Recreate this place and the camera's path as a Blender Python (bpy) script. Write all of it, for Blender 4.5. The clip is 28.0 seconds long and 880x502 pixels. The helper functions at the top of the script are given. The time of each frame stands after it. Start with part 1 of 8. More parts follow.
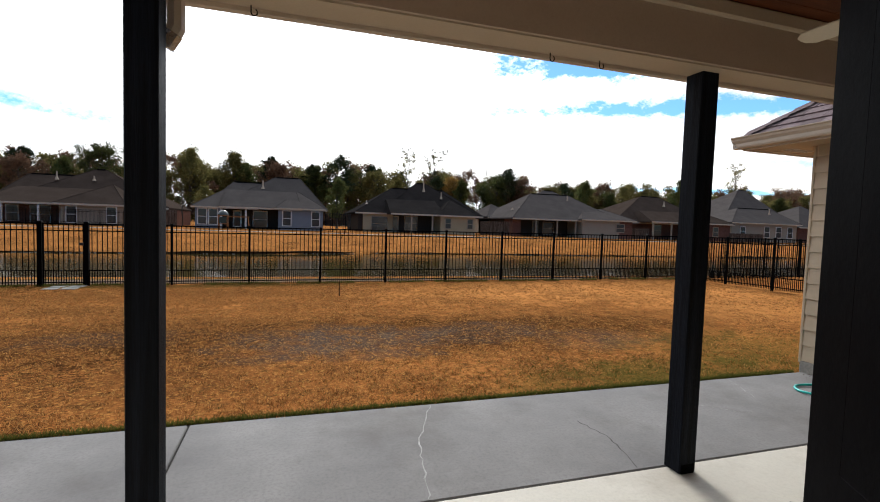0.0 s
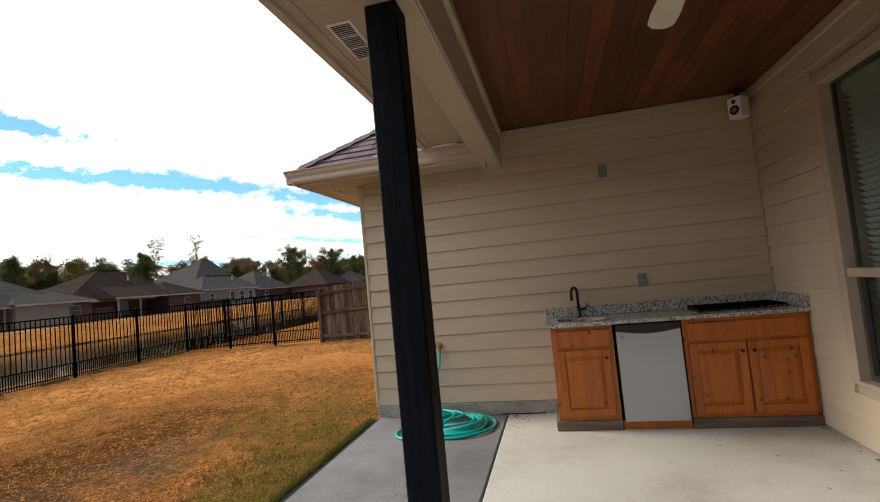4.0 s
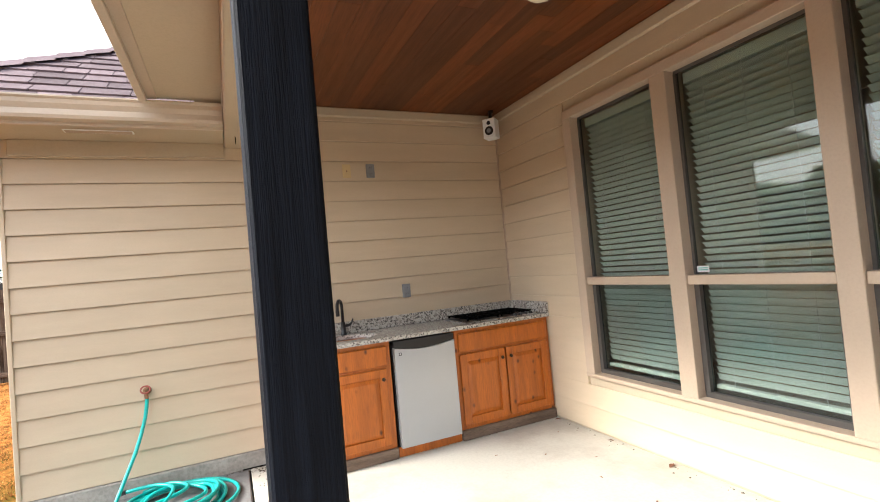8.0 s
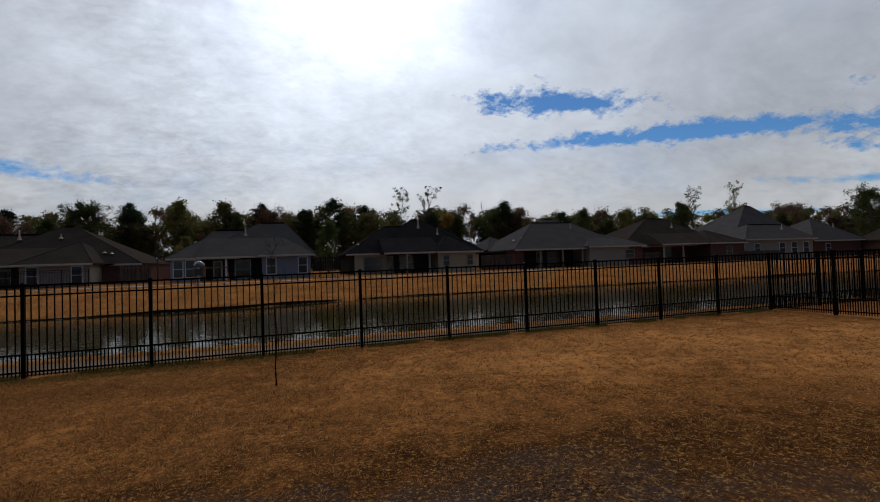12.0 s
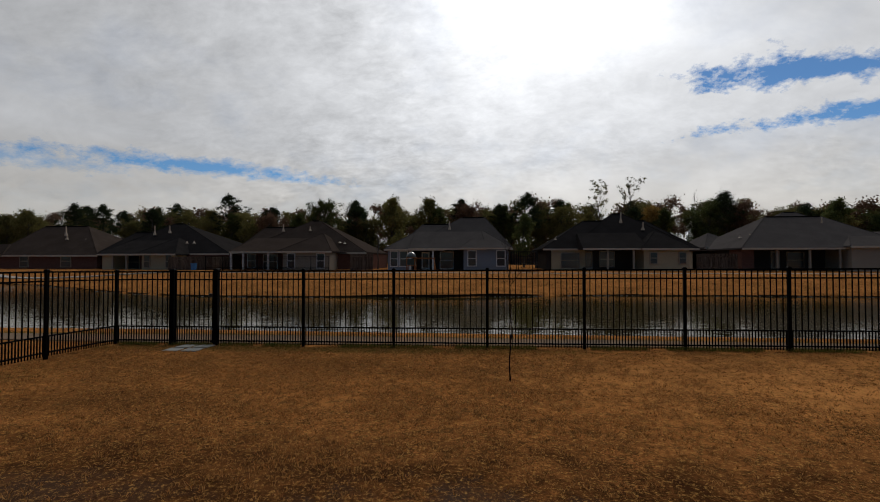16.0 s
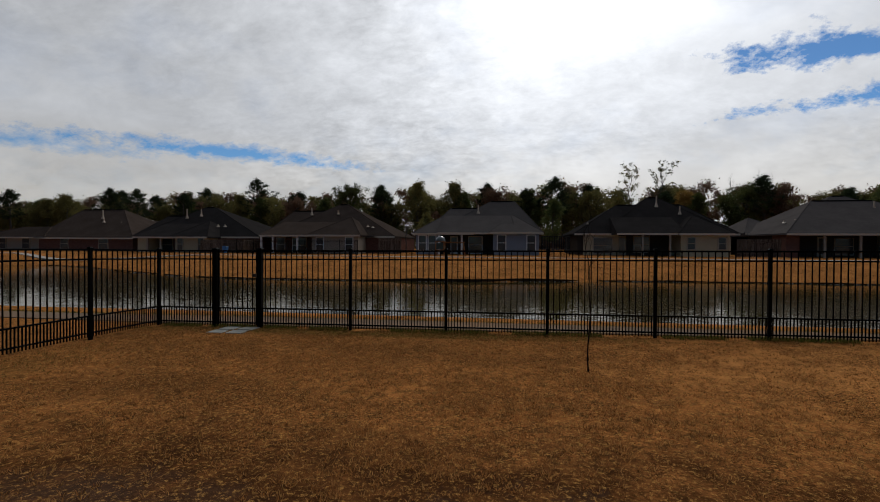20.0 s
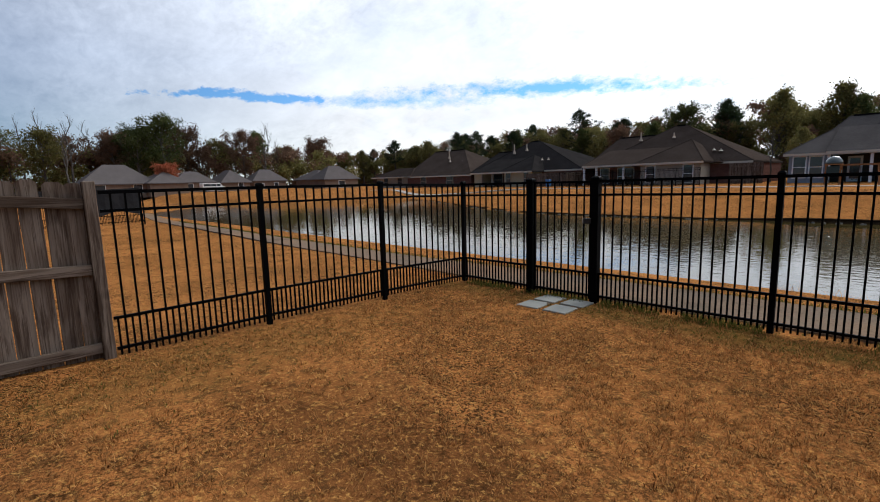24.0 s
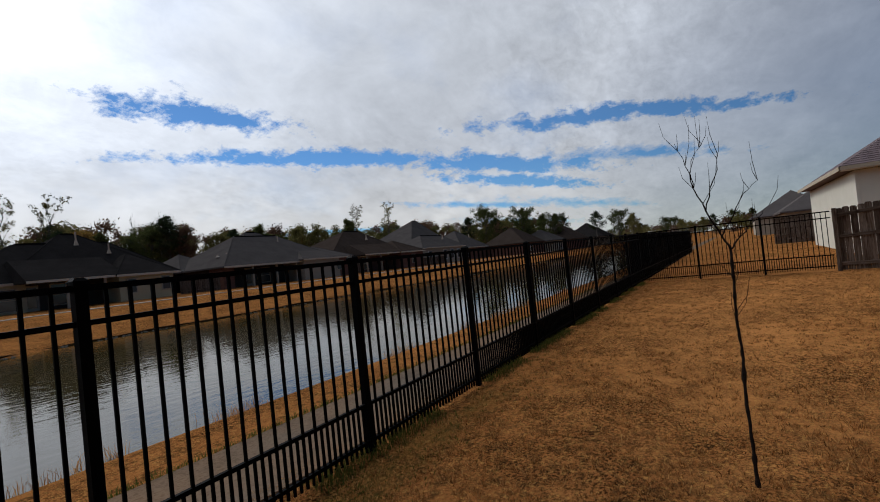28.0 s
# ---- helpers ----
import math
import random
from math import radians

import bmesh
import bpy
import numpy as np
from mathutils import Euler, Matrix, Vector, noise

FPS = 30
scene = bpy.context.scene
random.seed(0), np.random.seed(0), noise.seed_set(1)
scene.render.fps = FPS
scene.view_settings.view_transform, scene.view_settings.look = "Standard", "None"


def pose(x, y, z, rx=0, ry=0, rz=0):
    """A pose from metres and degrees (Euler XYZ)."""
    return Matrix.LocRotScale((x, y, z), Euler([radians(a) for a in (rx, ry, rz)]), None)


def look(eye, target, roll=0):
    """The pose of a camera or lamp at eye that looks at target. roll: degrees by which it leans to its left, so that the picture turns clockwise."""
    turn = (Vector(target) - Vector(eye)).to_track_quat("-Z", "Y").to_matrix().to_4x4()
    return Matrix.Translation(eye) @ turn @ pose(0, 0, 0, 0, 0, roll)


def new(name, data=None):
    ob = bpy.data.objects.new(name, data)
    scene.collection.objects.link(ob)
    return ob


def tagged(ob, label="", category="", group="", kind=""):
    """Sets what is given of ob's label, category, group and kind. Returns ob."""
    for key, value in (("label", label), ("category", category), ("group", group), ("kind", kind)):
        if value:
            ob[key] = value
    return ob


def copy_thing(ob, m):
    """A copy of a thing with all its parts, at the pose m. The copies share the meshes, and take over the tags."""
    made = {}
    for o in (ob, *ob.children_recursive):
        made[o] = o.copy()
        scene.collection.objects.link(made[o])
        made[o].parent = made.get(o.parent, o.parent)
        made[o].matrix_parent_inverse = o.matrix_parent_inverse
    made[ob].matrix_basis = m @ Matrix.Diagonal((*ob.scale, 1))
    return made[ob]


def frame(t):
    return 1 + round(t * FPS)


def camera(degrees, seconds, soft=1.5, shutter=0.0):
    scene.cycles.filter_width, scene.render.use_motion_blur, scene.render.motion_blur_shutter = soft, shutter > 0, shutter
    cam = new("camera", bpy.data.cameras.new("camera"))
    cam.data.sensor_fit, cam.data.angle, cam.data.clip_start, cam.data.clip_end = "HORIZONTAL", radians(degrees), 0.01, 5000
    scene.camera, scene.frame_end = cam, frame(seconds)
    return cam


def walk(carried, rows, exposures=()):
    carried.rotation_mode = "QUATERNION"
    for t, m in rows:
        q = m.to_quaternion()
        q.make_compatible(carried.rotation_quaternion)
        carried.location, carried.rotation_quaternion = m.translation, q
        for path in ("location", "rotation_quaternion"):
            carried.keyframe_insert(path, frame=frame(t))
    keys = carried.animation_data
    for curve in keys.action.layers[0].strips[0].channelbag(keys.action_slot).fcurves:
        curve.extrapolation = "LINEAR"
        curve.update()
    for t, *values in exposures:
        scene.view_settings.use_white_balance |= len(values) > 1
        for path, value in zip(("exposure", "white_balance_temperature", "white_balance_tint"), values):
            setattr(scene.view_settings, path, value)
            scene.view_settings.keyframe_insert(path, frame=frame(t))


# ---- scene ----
cam = camera(85.94, 28.0, 1.0)

# seconds, eye, yaw (left of +y), pitch, roll
PATH = [
    (0.0, -5.637, 0.118, 1.548, -17.55, -3.10, 1.83),
    (0.5, -5.563, 0.517, 1.567, -17.62, -1.01, -0.69),
    (1.0, -5.536, 0.884, 1.536, -12.04, 0.65, -2.33),
    (1.5, -5.556, 0.976, 1.548, -6.35, 0.77, -2.33),
    (2.0, -5.497, 1.140, 1.475, -14.06, 0.37, -2.40),
    (2.5, -5.269, 1.365, 1.404, -31.75, 0.79, -2.50),
    (3.0, -5.080, 1.557, 1.395, -51.34, 1.67, -3.93),
    (3.5, -5.104, 1.761, 1.418, -66.77, 2.16, -5.22),
    (4.0, -4.967, 1.966, 1.431, -76.80, 3.52, -5.45),
    (4.5, -4.832, 2.229, 1.431, -83.95, 4.21, -6.56),
    (6.5, -4.226, 2.706, 1.476, -107.17, 1.86, -8.01),
    (7.0, -4.172, 2.651, 1.478, -110.92, 2.22, -8.89),
    (7.5, -4.136, 2.634, 1.464, -113.75, 2.17, -7.15),
    (8.0, -4.128, 2.630, 1.447, -114.44, 1.81, -5.22),
    (8.5, -4.060, 2.766, 1.442, -109.70, 1.71, -3.37),
    (9.0, -4.032, 3.128, 1.450, -99.76, 2.07, -1.43),
    (9.5, -4.029, 3.439, 1.451, -85.33, 2.08, -0.46),
    (10.0, -4.006, 3.720, 1.443, -68.05, 1.82, -0.82),
    (10.5, -3.937, 3.936, 1.440, -53.69, 1.94, -1.45),
    (11.0, -3.985, 4.018, 1.431, -44.35, 2.10, -2.36),
    (11.5, -4.155, 4.054, 1.442, -32.92, 1.74, -2.31),
    (12.0, -4.372, 4.075, 1.462, -17.73, 1.51, -1.91),
    (12.5, -4.634, 4.027, 1.471, -0.01, 1.35, -2.69),
    (13.0, -4.823, 4.024, 1.471, 14.34, 0.06, -3.34),
    (13.5, -4.951, 4.130, 1.492, 25.37, -1.15, -4.30),
    (15.5, -5.005, 4.319, 1.537, 15.12, 0.86, -0.36),
    (16.0, -4.946, 4.329, 1.529, 5.19, 1.17, 0.02),
    (16.5, -4.851, 4.293, 1.542, -2.25, 1.62, -0.24),
    (17.0, -4.722, 4.250, 1.537, -9.25, 2.01, -0.20),
    (17.5, -4.578, 4.205, 1.532, -17.13, 1.86, 0.17),
    (18.0, -4.574, 4.286, 1.521, -20.40, 1.63, 0.82),
    (18.5, -4.752, 4.287, 1.524, -15.71, 1.35, 0.78),
    (19.0, -5.071, 4.374, 1.510, -8.13, 1.49, 1.22),
    (19.5, -5.345, 4.495, 1.474, -0.64, 0.11, 0.64),
    (20.0, -5.589, 4.876, 1.429, 8.01, -0.63, 0.35),
    (20.5, -5.793, 5.208, 1.446, 15.89, -2.15, -0.27),
    (21.0, -6.024, 5.588, 1.450, 21.20, -3.05, -0.39),
    (21.5, -6.245, 5.976, 1.423, 27.44, -3.68, -1.23),
    (23.5, -7.328, 7.710, 1.345, 41.23, -7.55, -0.55),
    (24.0, -7.573, 8.109, 1.354, 45.53, -8.38, -1.47),
    (24.5, -7.792, 8.516, 1.351, 52.14, -7.43, -2.23),
    (25.0, -7.979, 8.904, 1.329, 54.37, -6.90, -2.40),
    (25.5, -8.071, 9.382, 1.284, 45.92, -6.21, -2.59),
    (26.0, -8.097, 9.817, 1.277, 26.85, -5.23, -2.07),
    (26.5, -8.045, 10.154, 1.282, 1.83, -3.56, -1.86),
    (27.0, -7.809, 10.518, 1.274, -21.21, -1.00, -2.85),
    (27.5, -7.728, 10.756, 1.290, -38.96, 0.36, -3.65),
    (28.0, -7.613, 10.878, 1.294, -57.95, 0.97, -6.02),
]


def eye_pose(x, y, z, yaw, pitch, roll):
    a, b = radians(yaw), radians(pitch)
    ahead = Vector((-math.sin(a) * math.cos(b), math.cos(a) * math.cos(b), math.sin(b)))
    return look((x, y, z), Vector((x, y, z)) + ahead, roll)


EXPOSURES = [(0, 0.27, 6350, 10), (0.6, -0.05, 6200, 10), (1.2, -0.8, 6000, 10), (2.0, -0.9, 6050, 10), (2.6, -0.75, 6200, 10), (3.1, -0.6, 6300, 10), (3.6, -0.05, 6500, 10),
             (4.0, 0.35, 6600, 10), (4.5, 0.7, 6700, 10), (6.5, 1.5, 6750, 10), (7.0, 1.68, 6700, 10), (8.0, 1.87, 6450, 10), (8.5, 1.5, 6600, 10), (9.0, 0.95, 6450, 10),
             (9.5, 0.15, 6300, 10), (10.0, -0.5, 5950, 10), (10.6, -1.15, 5700, 10), (11.2, -1.3, 5600, 10), (12.0, -1.3, 6000, 10), (13.0, -1.2, 6300, 10), (15.5, -1.2, 6600, 10),
             (19.0, -1.2, 6550, 10), (20.5, -1.0, 6400, 10), (21.5, -0.68, 6300, 10), (23.5, -0.1, 6100, 10), (25.0, 0.0, 6100, 10), (25.8, -0.35, 6200, 10), (26.6, -0.75, 6300, 10),
             (27.2, -0.95, 6300, 10), (28.0, -0.92, 6100, 10)]
walk(cam, [(row[0], eye_pose(*row[1:])) for row in PATH], EXPOSURES)

# ---- sky and sun ----
SUN_AZ, SUN_EL = 9.0, 36.0     # degrees right of +y, above the horizon


def set_world():
    w = bpy.data.worlds.new("sky")
    scene.world = w
    w.use_nodes = True
    nt = w.node_tree
    nt.nodes.clear()
    N, L = nt.nodes.new, nt.links.new

    def math_node(op, a, b=None, clamp=False):
        n = N("ShaderNodeMath")
        n.operation, n.use_clamp = op, clamp
        for i, v in enumerate((a, b)):
            if v is None:
                continue
            if isinstance(v, (int, float)):
                n.inputs[i].default_value = v
            else:
                L(v, n.inputs[i])
        return n.outputs[0]

    def mix(fac, a, b):
        n = N("ShaderNodeMix")
        n.data_type = "RGBA"
        for sock, v in ((n.inputs[0], fac), (n.inputs[6], a), (n.inputs[7], b)):
            if isinstance(v, (int, float)):
                sock.default_value = v
            elif isinstance(v, tuple):
                sock.default_value = v
            else:
                L(v, sock)
        return n.outputs[2]

    sky = N("ShaderNodeTexSky")
    sky.sky_type, sky.sun_disc = "NISHITA", False
    sky.sun_elevation, sky.sun_rotation = radians(SUN_EL), radians(SUN_AZ)
    sky.air_density, sky.dust_density, sky.ozone_density = 1.0, 0.0, 5.0
    co = N("ShaderNodeTexCoord").outputs["Generated"]
    sep = N("ShaderNodeSeparateXYZ")
    L(co, sep.inputs[0])
    up = math_node("MAXIMUM", sep.outputs[2], 0.02)
    up2 = math_node("ADD", up, 0.03)
    px, py = math_node("DIVIDE", sep.outputs[0], up2), math_node("DIVIDE", sep.outputs[1], up2)
    plane = N("ShaderNodeCombineXYZ")
    L(px, plane.inputs[0]), L(py, plane.inputs[1])
    up3 = math_node("ADD", up, 0.42)
    dome = N("ShaderNodeCombineXYZ")
    L(math_node("DIVIDE", sep.outputs[0], up3), dome.inputs[0]), L(math_node("DIVIDE", sep.outputs[1], up3), dome.inputs[1])

    def noise_tex(scale, detail, rough, offset=0.0, distortion=0.0, stretch=(1, 1, 1), turn=0.0, on=None):
        m = N("ShaderNodeMapping")
        m.inputs["Location"].default_value = (offset, offset * 0.7, 0)
        m.inputs["Rotation"].default_value = (0, 0, turn)
        m.inputs["Scale"].default_value = stretch
        L((on or dome).outputs[0], m.inputs[0])
        n = N("ShaderNodeTexNoise")
        n.inputs["Scale"].default_value, n.inputs["Detail"].default_value = scale, detail
        n.inputs["Roughness"].default_value, n.inputs["Distortion"].default_value = rough, distortion
        L(m.outputs[0], n.inputs["Vector"])
        return n.outputs["Fac"]

    warp_a, warp_b = noise_tex(3.4, 6, 0.65, 3.0), noise_tex(3.7, 6, 0.65, 11.0)
    wx = math_node("ADD", px, math_node("MULTIPLY", math_node("SUBTRACT", warp_a, 0.5), 0.5))
    wy = math_node("ADD", py, math_node("MULTIPLY", math_node("SUBTRACT", warp_b, 0.5), 0.5))
    fine = noise_tex(14.0, 8, 0.7, 1.0)

    def rift(cx, cy, ang, a, b, edge=1.5):
        """A gap in the cloud sheet: an ellipse on the cloud plane, frayed."""
        c, s = math.cos(radians(ang)), math.sin(radians(ang))
        dx, dy = math_node("SUBTRACT", wx, cx), math_node("SUBTRACT", wy, cy)
        u = math_node("DIVIDE", math_node("ADD", math_node("MULTIPLY", dx, c), math_node("MULTIPLY", dy, s)), a)
        v = math_node("DIVIDE", math_node("SUBTRACT", math_node("MULTIPLY", dy, c), math_node("MULTIPLY", dx, s)), b)
        r = math_node("ADD", math_node("MULTIPLY", u, u), math_node("MULTIPLY", v, v))
        r = math_node("ADD", math_node("SQRT", r), math_node("MULTIPLY", math_node("SUBTRACT", fine, 0.5), 3.8))
        return math_node("MULTIPLY", math_node("SUBTRACT", 1.3, r), edge, True)

    gaps = None
    for args in RIFTS:
        g = rift(*args)
        gaps = g if gaps is None else math_node("MAXIMUM", gaps, g)

    # sun glow through the sheet
    sv = (math.sin(radians(SUN_AZ)) * math.cos(radians(SUN_EL)), math.cos(radians(SUN_AZ)) * math.cos(radians(SUN_EL)), math.sin(radians(SUN_EL)))
    dot = N("ShaderNodeVectorMath")
    dot.operation = "DOT_PRODUCT"
    L(co, dot.inputs[0])
    dot.inputs[1].default_value = sv
    d = math_node("MAXIMUM", dot.outputs["Value"], 0.0)
    glow = math_node("ADD", math_node("MULTIPLY", math_node("POWER", d, 8.0), 1.15), math_node("MULTIPLY", math_node("POWER", d, 60.0), 3.0))
    ripples = noise_tex(15.0, 6, 0.62, 5.0, 0.5, (0.8, 1.2, 1), radians(20))
    broad = noise_tex(1.8, 4, 0.55, 8.0, 0.4)
    middle = noise_tex(5.0, 7, 0.62, 14.0, 0.5)
    def dev(src, k):
        return math_node("MULTIPLY", math_node("SUBTRACT", src, 0.5), k)
    patch = math_node("MULTIPLY", math_node("SUBTRACT", noise_tex(0.9, 3, 0.5, 31.0), 0.32), 2.6, True)
    tiny = noise_tex(44.0, 4, 0.6, 2.0, 0.3, (0.85, 1.2, 1), radians(-15))
    relief = math_node("ADD", math_node("MULTIPLY", dev(ripples, 0.95), patch), math_node("MULTIPLY", dev(tiny, 0.5), patch))
    relief = math_node("ADD", relief, math_node("ADD", dev(broad, 0.6), dev(middle, 0.55)))
    bright = math_node("MAXIMUM", math_node("ADD", relief, 1.04), 0.25)
    away = N("ShaderNodeMapRange")
    away.inputs["From Min"].default_value, away.inputs["From Max"].default_value = -0.4, 0.46
    away.inputs["To Min"].default_value, away.inputs["To Max"].default_value = 0.08, 1.0
    L(dot.outputs["Value"], away.inputs["Value"])
    bright = math_node("MULTIPLY", bright, math_node("MULTIPLY", away.outputs[0], math_node("ADD", glow, 1.0)))
    cloud = N("ShaderNodeVectorMath")
    cloud.operation = "SCALE"
    low = N("ShaderNodeMapRange")
    low.inputs["From Min"].default_value, low.inputs["From Max"].default_value = 0.22, 0.04
    L(sep.outputs[2], low.inputs["Value"])
    L(mix(low.outputs[0], (*CLOUD_COLOUR, 1), (1.15, 1.11, 1.03, 1)), cloud.inputs[0])
    L(bright, cloud.inputs["Scale"])
    blue = N("ShaderNodeVectorMath")
    blue.operation = "SCALE"
    deep = N("ShaderNodeVectorMath")
    deep.operation = "MULTIPLY"
    L(sky.outputs[0], deep.inputs[0])
    deep.inputs[1].default_value = (0.7, 1.0, 1.2)
    L(deep.outputs[0], blue.inputs[0])
    L(math_node("MULTIPLY", math_node("ADD", math_node("MULTIPLY", away.outputs[0], 0.6), 0.4), 0.13), blue.inputs["Scale"])
    thin = math_node("MULTIPLY", math_node("SUBTRACT", noise_tex(2.6, 6, 0.6, 21.0), 0.5), 0.8, True)
    cover = math_node("MAXIMUM", gaps, thin)
    # the sheet thins out away from the sun
    cover = math_node("MAXIMUM", cover, math_node("MULTIPLY", math_node("SUBTRACT", 1.0, away.outputs[0]), 0.9))
    out = mix(math_node("MINIMUM", cover, 0.97), cloud.outputs[0], blue.outputs[0])
    bg = N("ShaderNodeBackground")
    L(out, bg.inputs["Color"])
    bg.inputs["Strength"].default_value = SKY_STRENGTH
    L(bg.outputs[0], N("ShaderNodeOutputWorld").inputs[0])


RIFTS = [(1.52, 2.38, -2, 0.46, 0.19), (2.74, 2.66, -32, 1.1, 0.23), (4.3, 1.8, -30, 1.2, 0.32), (5.6, 2.0, -20, 1.4, 0.28), (7.0, 6.3, -20, 1.6, 0.35), (6.8, 3.2, -22, 1.5, 0.28, 0.8), (8.6, 2.2, -18, 2.2, 0.45, 0.7), (10.5, 4.0, -15, 2.4, 0.5, 0.7), (5.2, 0.6, -40, 1.2, 0.3, 0.8),
         (3.6, 0.5, -60, 1.0, 0.2), (-2.6, 4.05, 40, 1.3, 0.34, 0.95), (-4.0, 3.2, 52, 1.1, 0.36, 0.6), (-4.6, 2.0, 70, 0.9, 0.22), (2.3, -2.5, 20, 1.6, 0.5), (-2.5, -3.0, 40, 2.0, 0.6)]
CLOUD_COLOUR = (0.97, 1.0, 1.05)
SKY_STRENGTH = 1.0
set_world()
sun = new("sun", bpy.data.lights.new("sun", "SUN"))
sun.data.energy, sun.data.angle, sun.data.color = 2.2, radians(13.0), (1.0, 0.95, 0.86)
sun.matrix_world = look((math.sin(radians(SUN_AZ)) * math.cos(radians(SUN_EL)) * 50, math.cos(radians(SUN_AZ)) * math.cos(radians(SUN_EL)) * 50, math.sin(radians(SUN_EL)) * 50), (0, 0, 0))

# ---- materials ----
def material(name, colour, rough=0.6, metal=0.0, vary=0.15, scale=6.0, fine=60.0, bump=0.1, tint=None, stretch=(1, 1, 1), rnd=0.0, spec=0.5, stain=0.0, stain_colour=(0.05, 0.045, 0.04), stain_scale=1.3):
    """A surface with variation at two scales: broad patches towards a second tint, fine grain, relief and stains."""
    m = bpy.data.materials.new(name)
    m.use_nodes = True
    nt = m.node_tree
    N, L = nt.nodes.new, nt.links.new
    b = nt.nodes["Principled BSDF"]
    b.inputs["Metallic"].default_value = metal
    b.inputs["Specular IOR Level"].default_value = spec
    co = N("ShaderNodeTexCoord").outputs["Object"]
    if rnd > 0:
        oi = N("ShaderNodeObjectInfo")
        off = N("ShaderNodeVectorMath")
        off.operation = "ADD"
        com = N("ShaderNodeCombineXYZ")
        mul = N("ShaderNodeMath")
        mul.operation = "MULTIPLY"
        mul.inputs[1].default_value = 37.0
        L(oi.outputs["Random"], mul.inputs[0])
        L(mul.outputs[0], com.inputs[0]), L(mul.outputs[0], com.inputs[1])
        L(co, off.inputs[0]), L(com.outputs[0], off.inputs[1])
        co = off.outputs[0]
    mp = N("ShaderNodeMapping")
    mp.inputs["Scale"].default_value = stretch
    L(co, mp.inputs[0])

    def tex(s, detail=5, r=0.6):
        n = N("ShaderNodeTexNoise")
        n.inputs["Scale"].default_value, n.inputs["Detail"].default_value, n.inputs["Roughness"].default_value = s, detail, r
        L(mp.outputs[0], n.inputs["Vector"])
        return n.outputs["Fac"]

    def ramp(src, lo, hi):
        n = N("ShaderNodeMapRange")
        n.inputs["From Min"].default_value, n.inputs["From Max"].default_value = lo, hi
        L(src, n.inputs["Value"])
        return n.outputs[0]

    def mixc(fac, a, c):
        n = N("ShaderNodeMix")
        n.data_type = "RGBA"
        for sock, v in ((n.inputs[0], fac), (n.inputs[6], a), (n.inputs[7], c)):
            if isinstance(v, (float, int)):
                sock.default_value = v
            elif isinstance(v, tuple):
                sock.default_value = (*v, 1)
            else:
                L(v, sock)
        return n.outputs[2]

    tint = tint or tuple(c * (1 - vary * 1.6) for c in colour)
    broad, grain = tex(scale), tex(fine, 6, 0.65)
    col = mixc(ramp(broad, 0.3, 0.7), colour, tint)
    dark = tuple(c * (1 - vary * 1.3) for c in tint)
    g = N("ShaderNodeMath")
    g.operation = "MULTIPLY"
    g.inputs[1].default_value = 0.75
    L(ramp(grain, 0.45, 0.75), g.inputs[0])
    col = mixc(g.outputs[0], col, dark)
    if stain > 0:
        st = N("ShaderNodeMath")
        st.operation = "MULTIPLY"
        st.inputs[1].default_value = stain
        L(ramp(tex(stain_scale, 7, 0.68), 0.5, 0.72), st.inputs[0])
        col = mixc(st.outputs[0], col, stain_colour)
    if rnd > 0:
        hsv = N("ShaderNodeHueSaturation")
        L(col, hsv.inputs["Color"])
        mr = N("ShaderNodeMapRange")
        mr.inputs["To Min"].default_value, mr.inputs["To Max"].default_value = 1 - rnd, 1 + rnd
        L(oi.outputs["Random"], mr.inputs["Value"])
        L(mr.outputs[0], hsv.inputs["Value"])
        col = hsv.outputs[0]
    L(col, b.inputs["Base Color"])
    rr = N("ShaderNodeMapRange")
    rr.inputs["To Min"].default_value, rr.inputs["To Max"].default_value = max(rough - 0.12, 0.02), min(rough + 0.12, 1)
    L(broad, rr.inputs["Value"])
    L(rr.outputs[0], b.inputs["Roughness"])
    if bump > 0:
        bn = N("ShaderNodeBump")
        bn.inputs["Strength"].default_value, bn.inputs["Distance"].default_value = bump, 0.01
        L(grain, bn.inputs["Height"])
        L(bn.outputs[0], b.inputs["Normal"])
    return m


def glass(name, tint=(0.9, 0.95, 0.93), rough=0.0):
    m = bpy.data.materials.new(name)
    m.use_nodes = True
    b = m.node_tree.nodes["Principled BSDF"]
    b.inputs["Base Color"].default_value = (*tint, 1)
    b.inputs["Transmission Weight"].default_value = 1.0
    b.inputs["Roughness"].default_value, b.inputs["IOR"].default_value = rough, 1.45
    return m


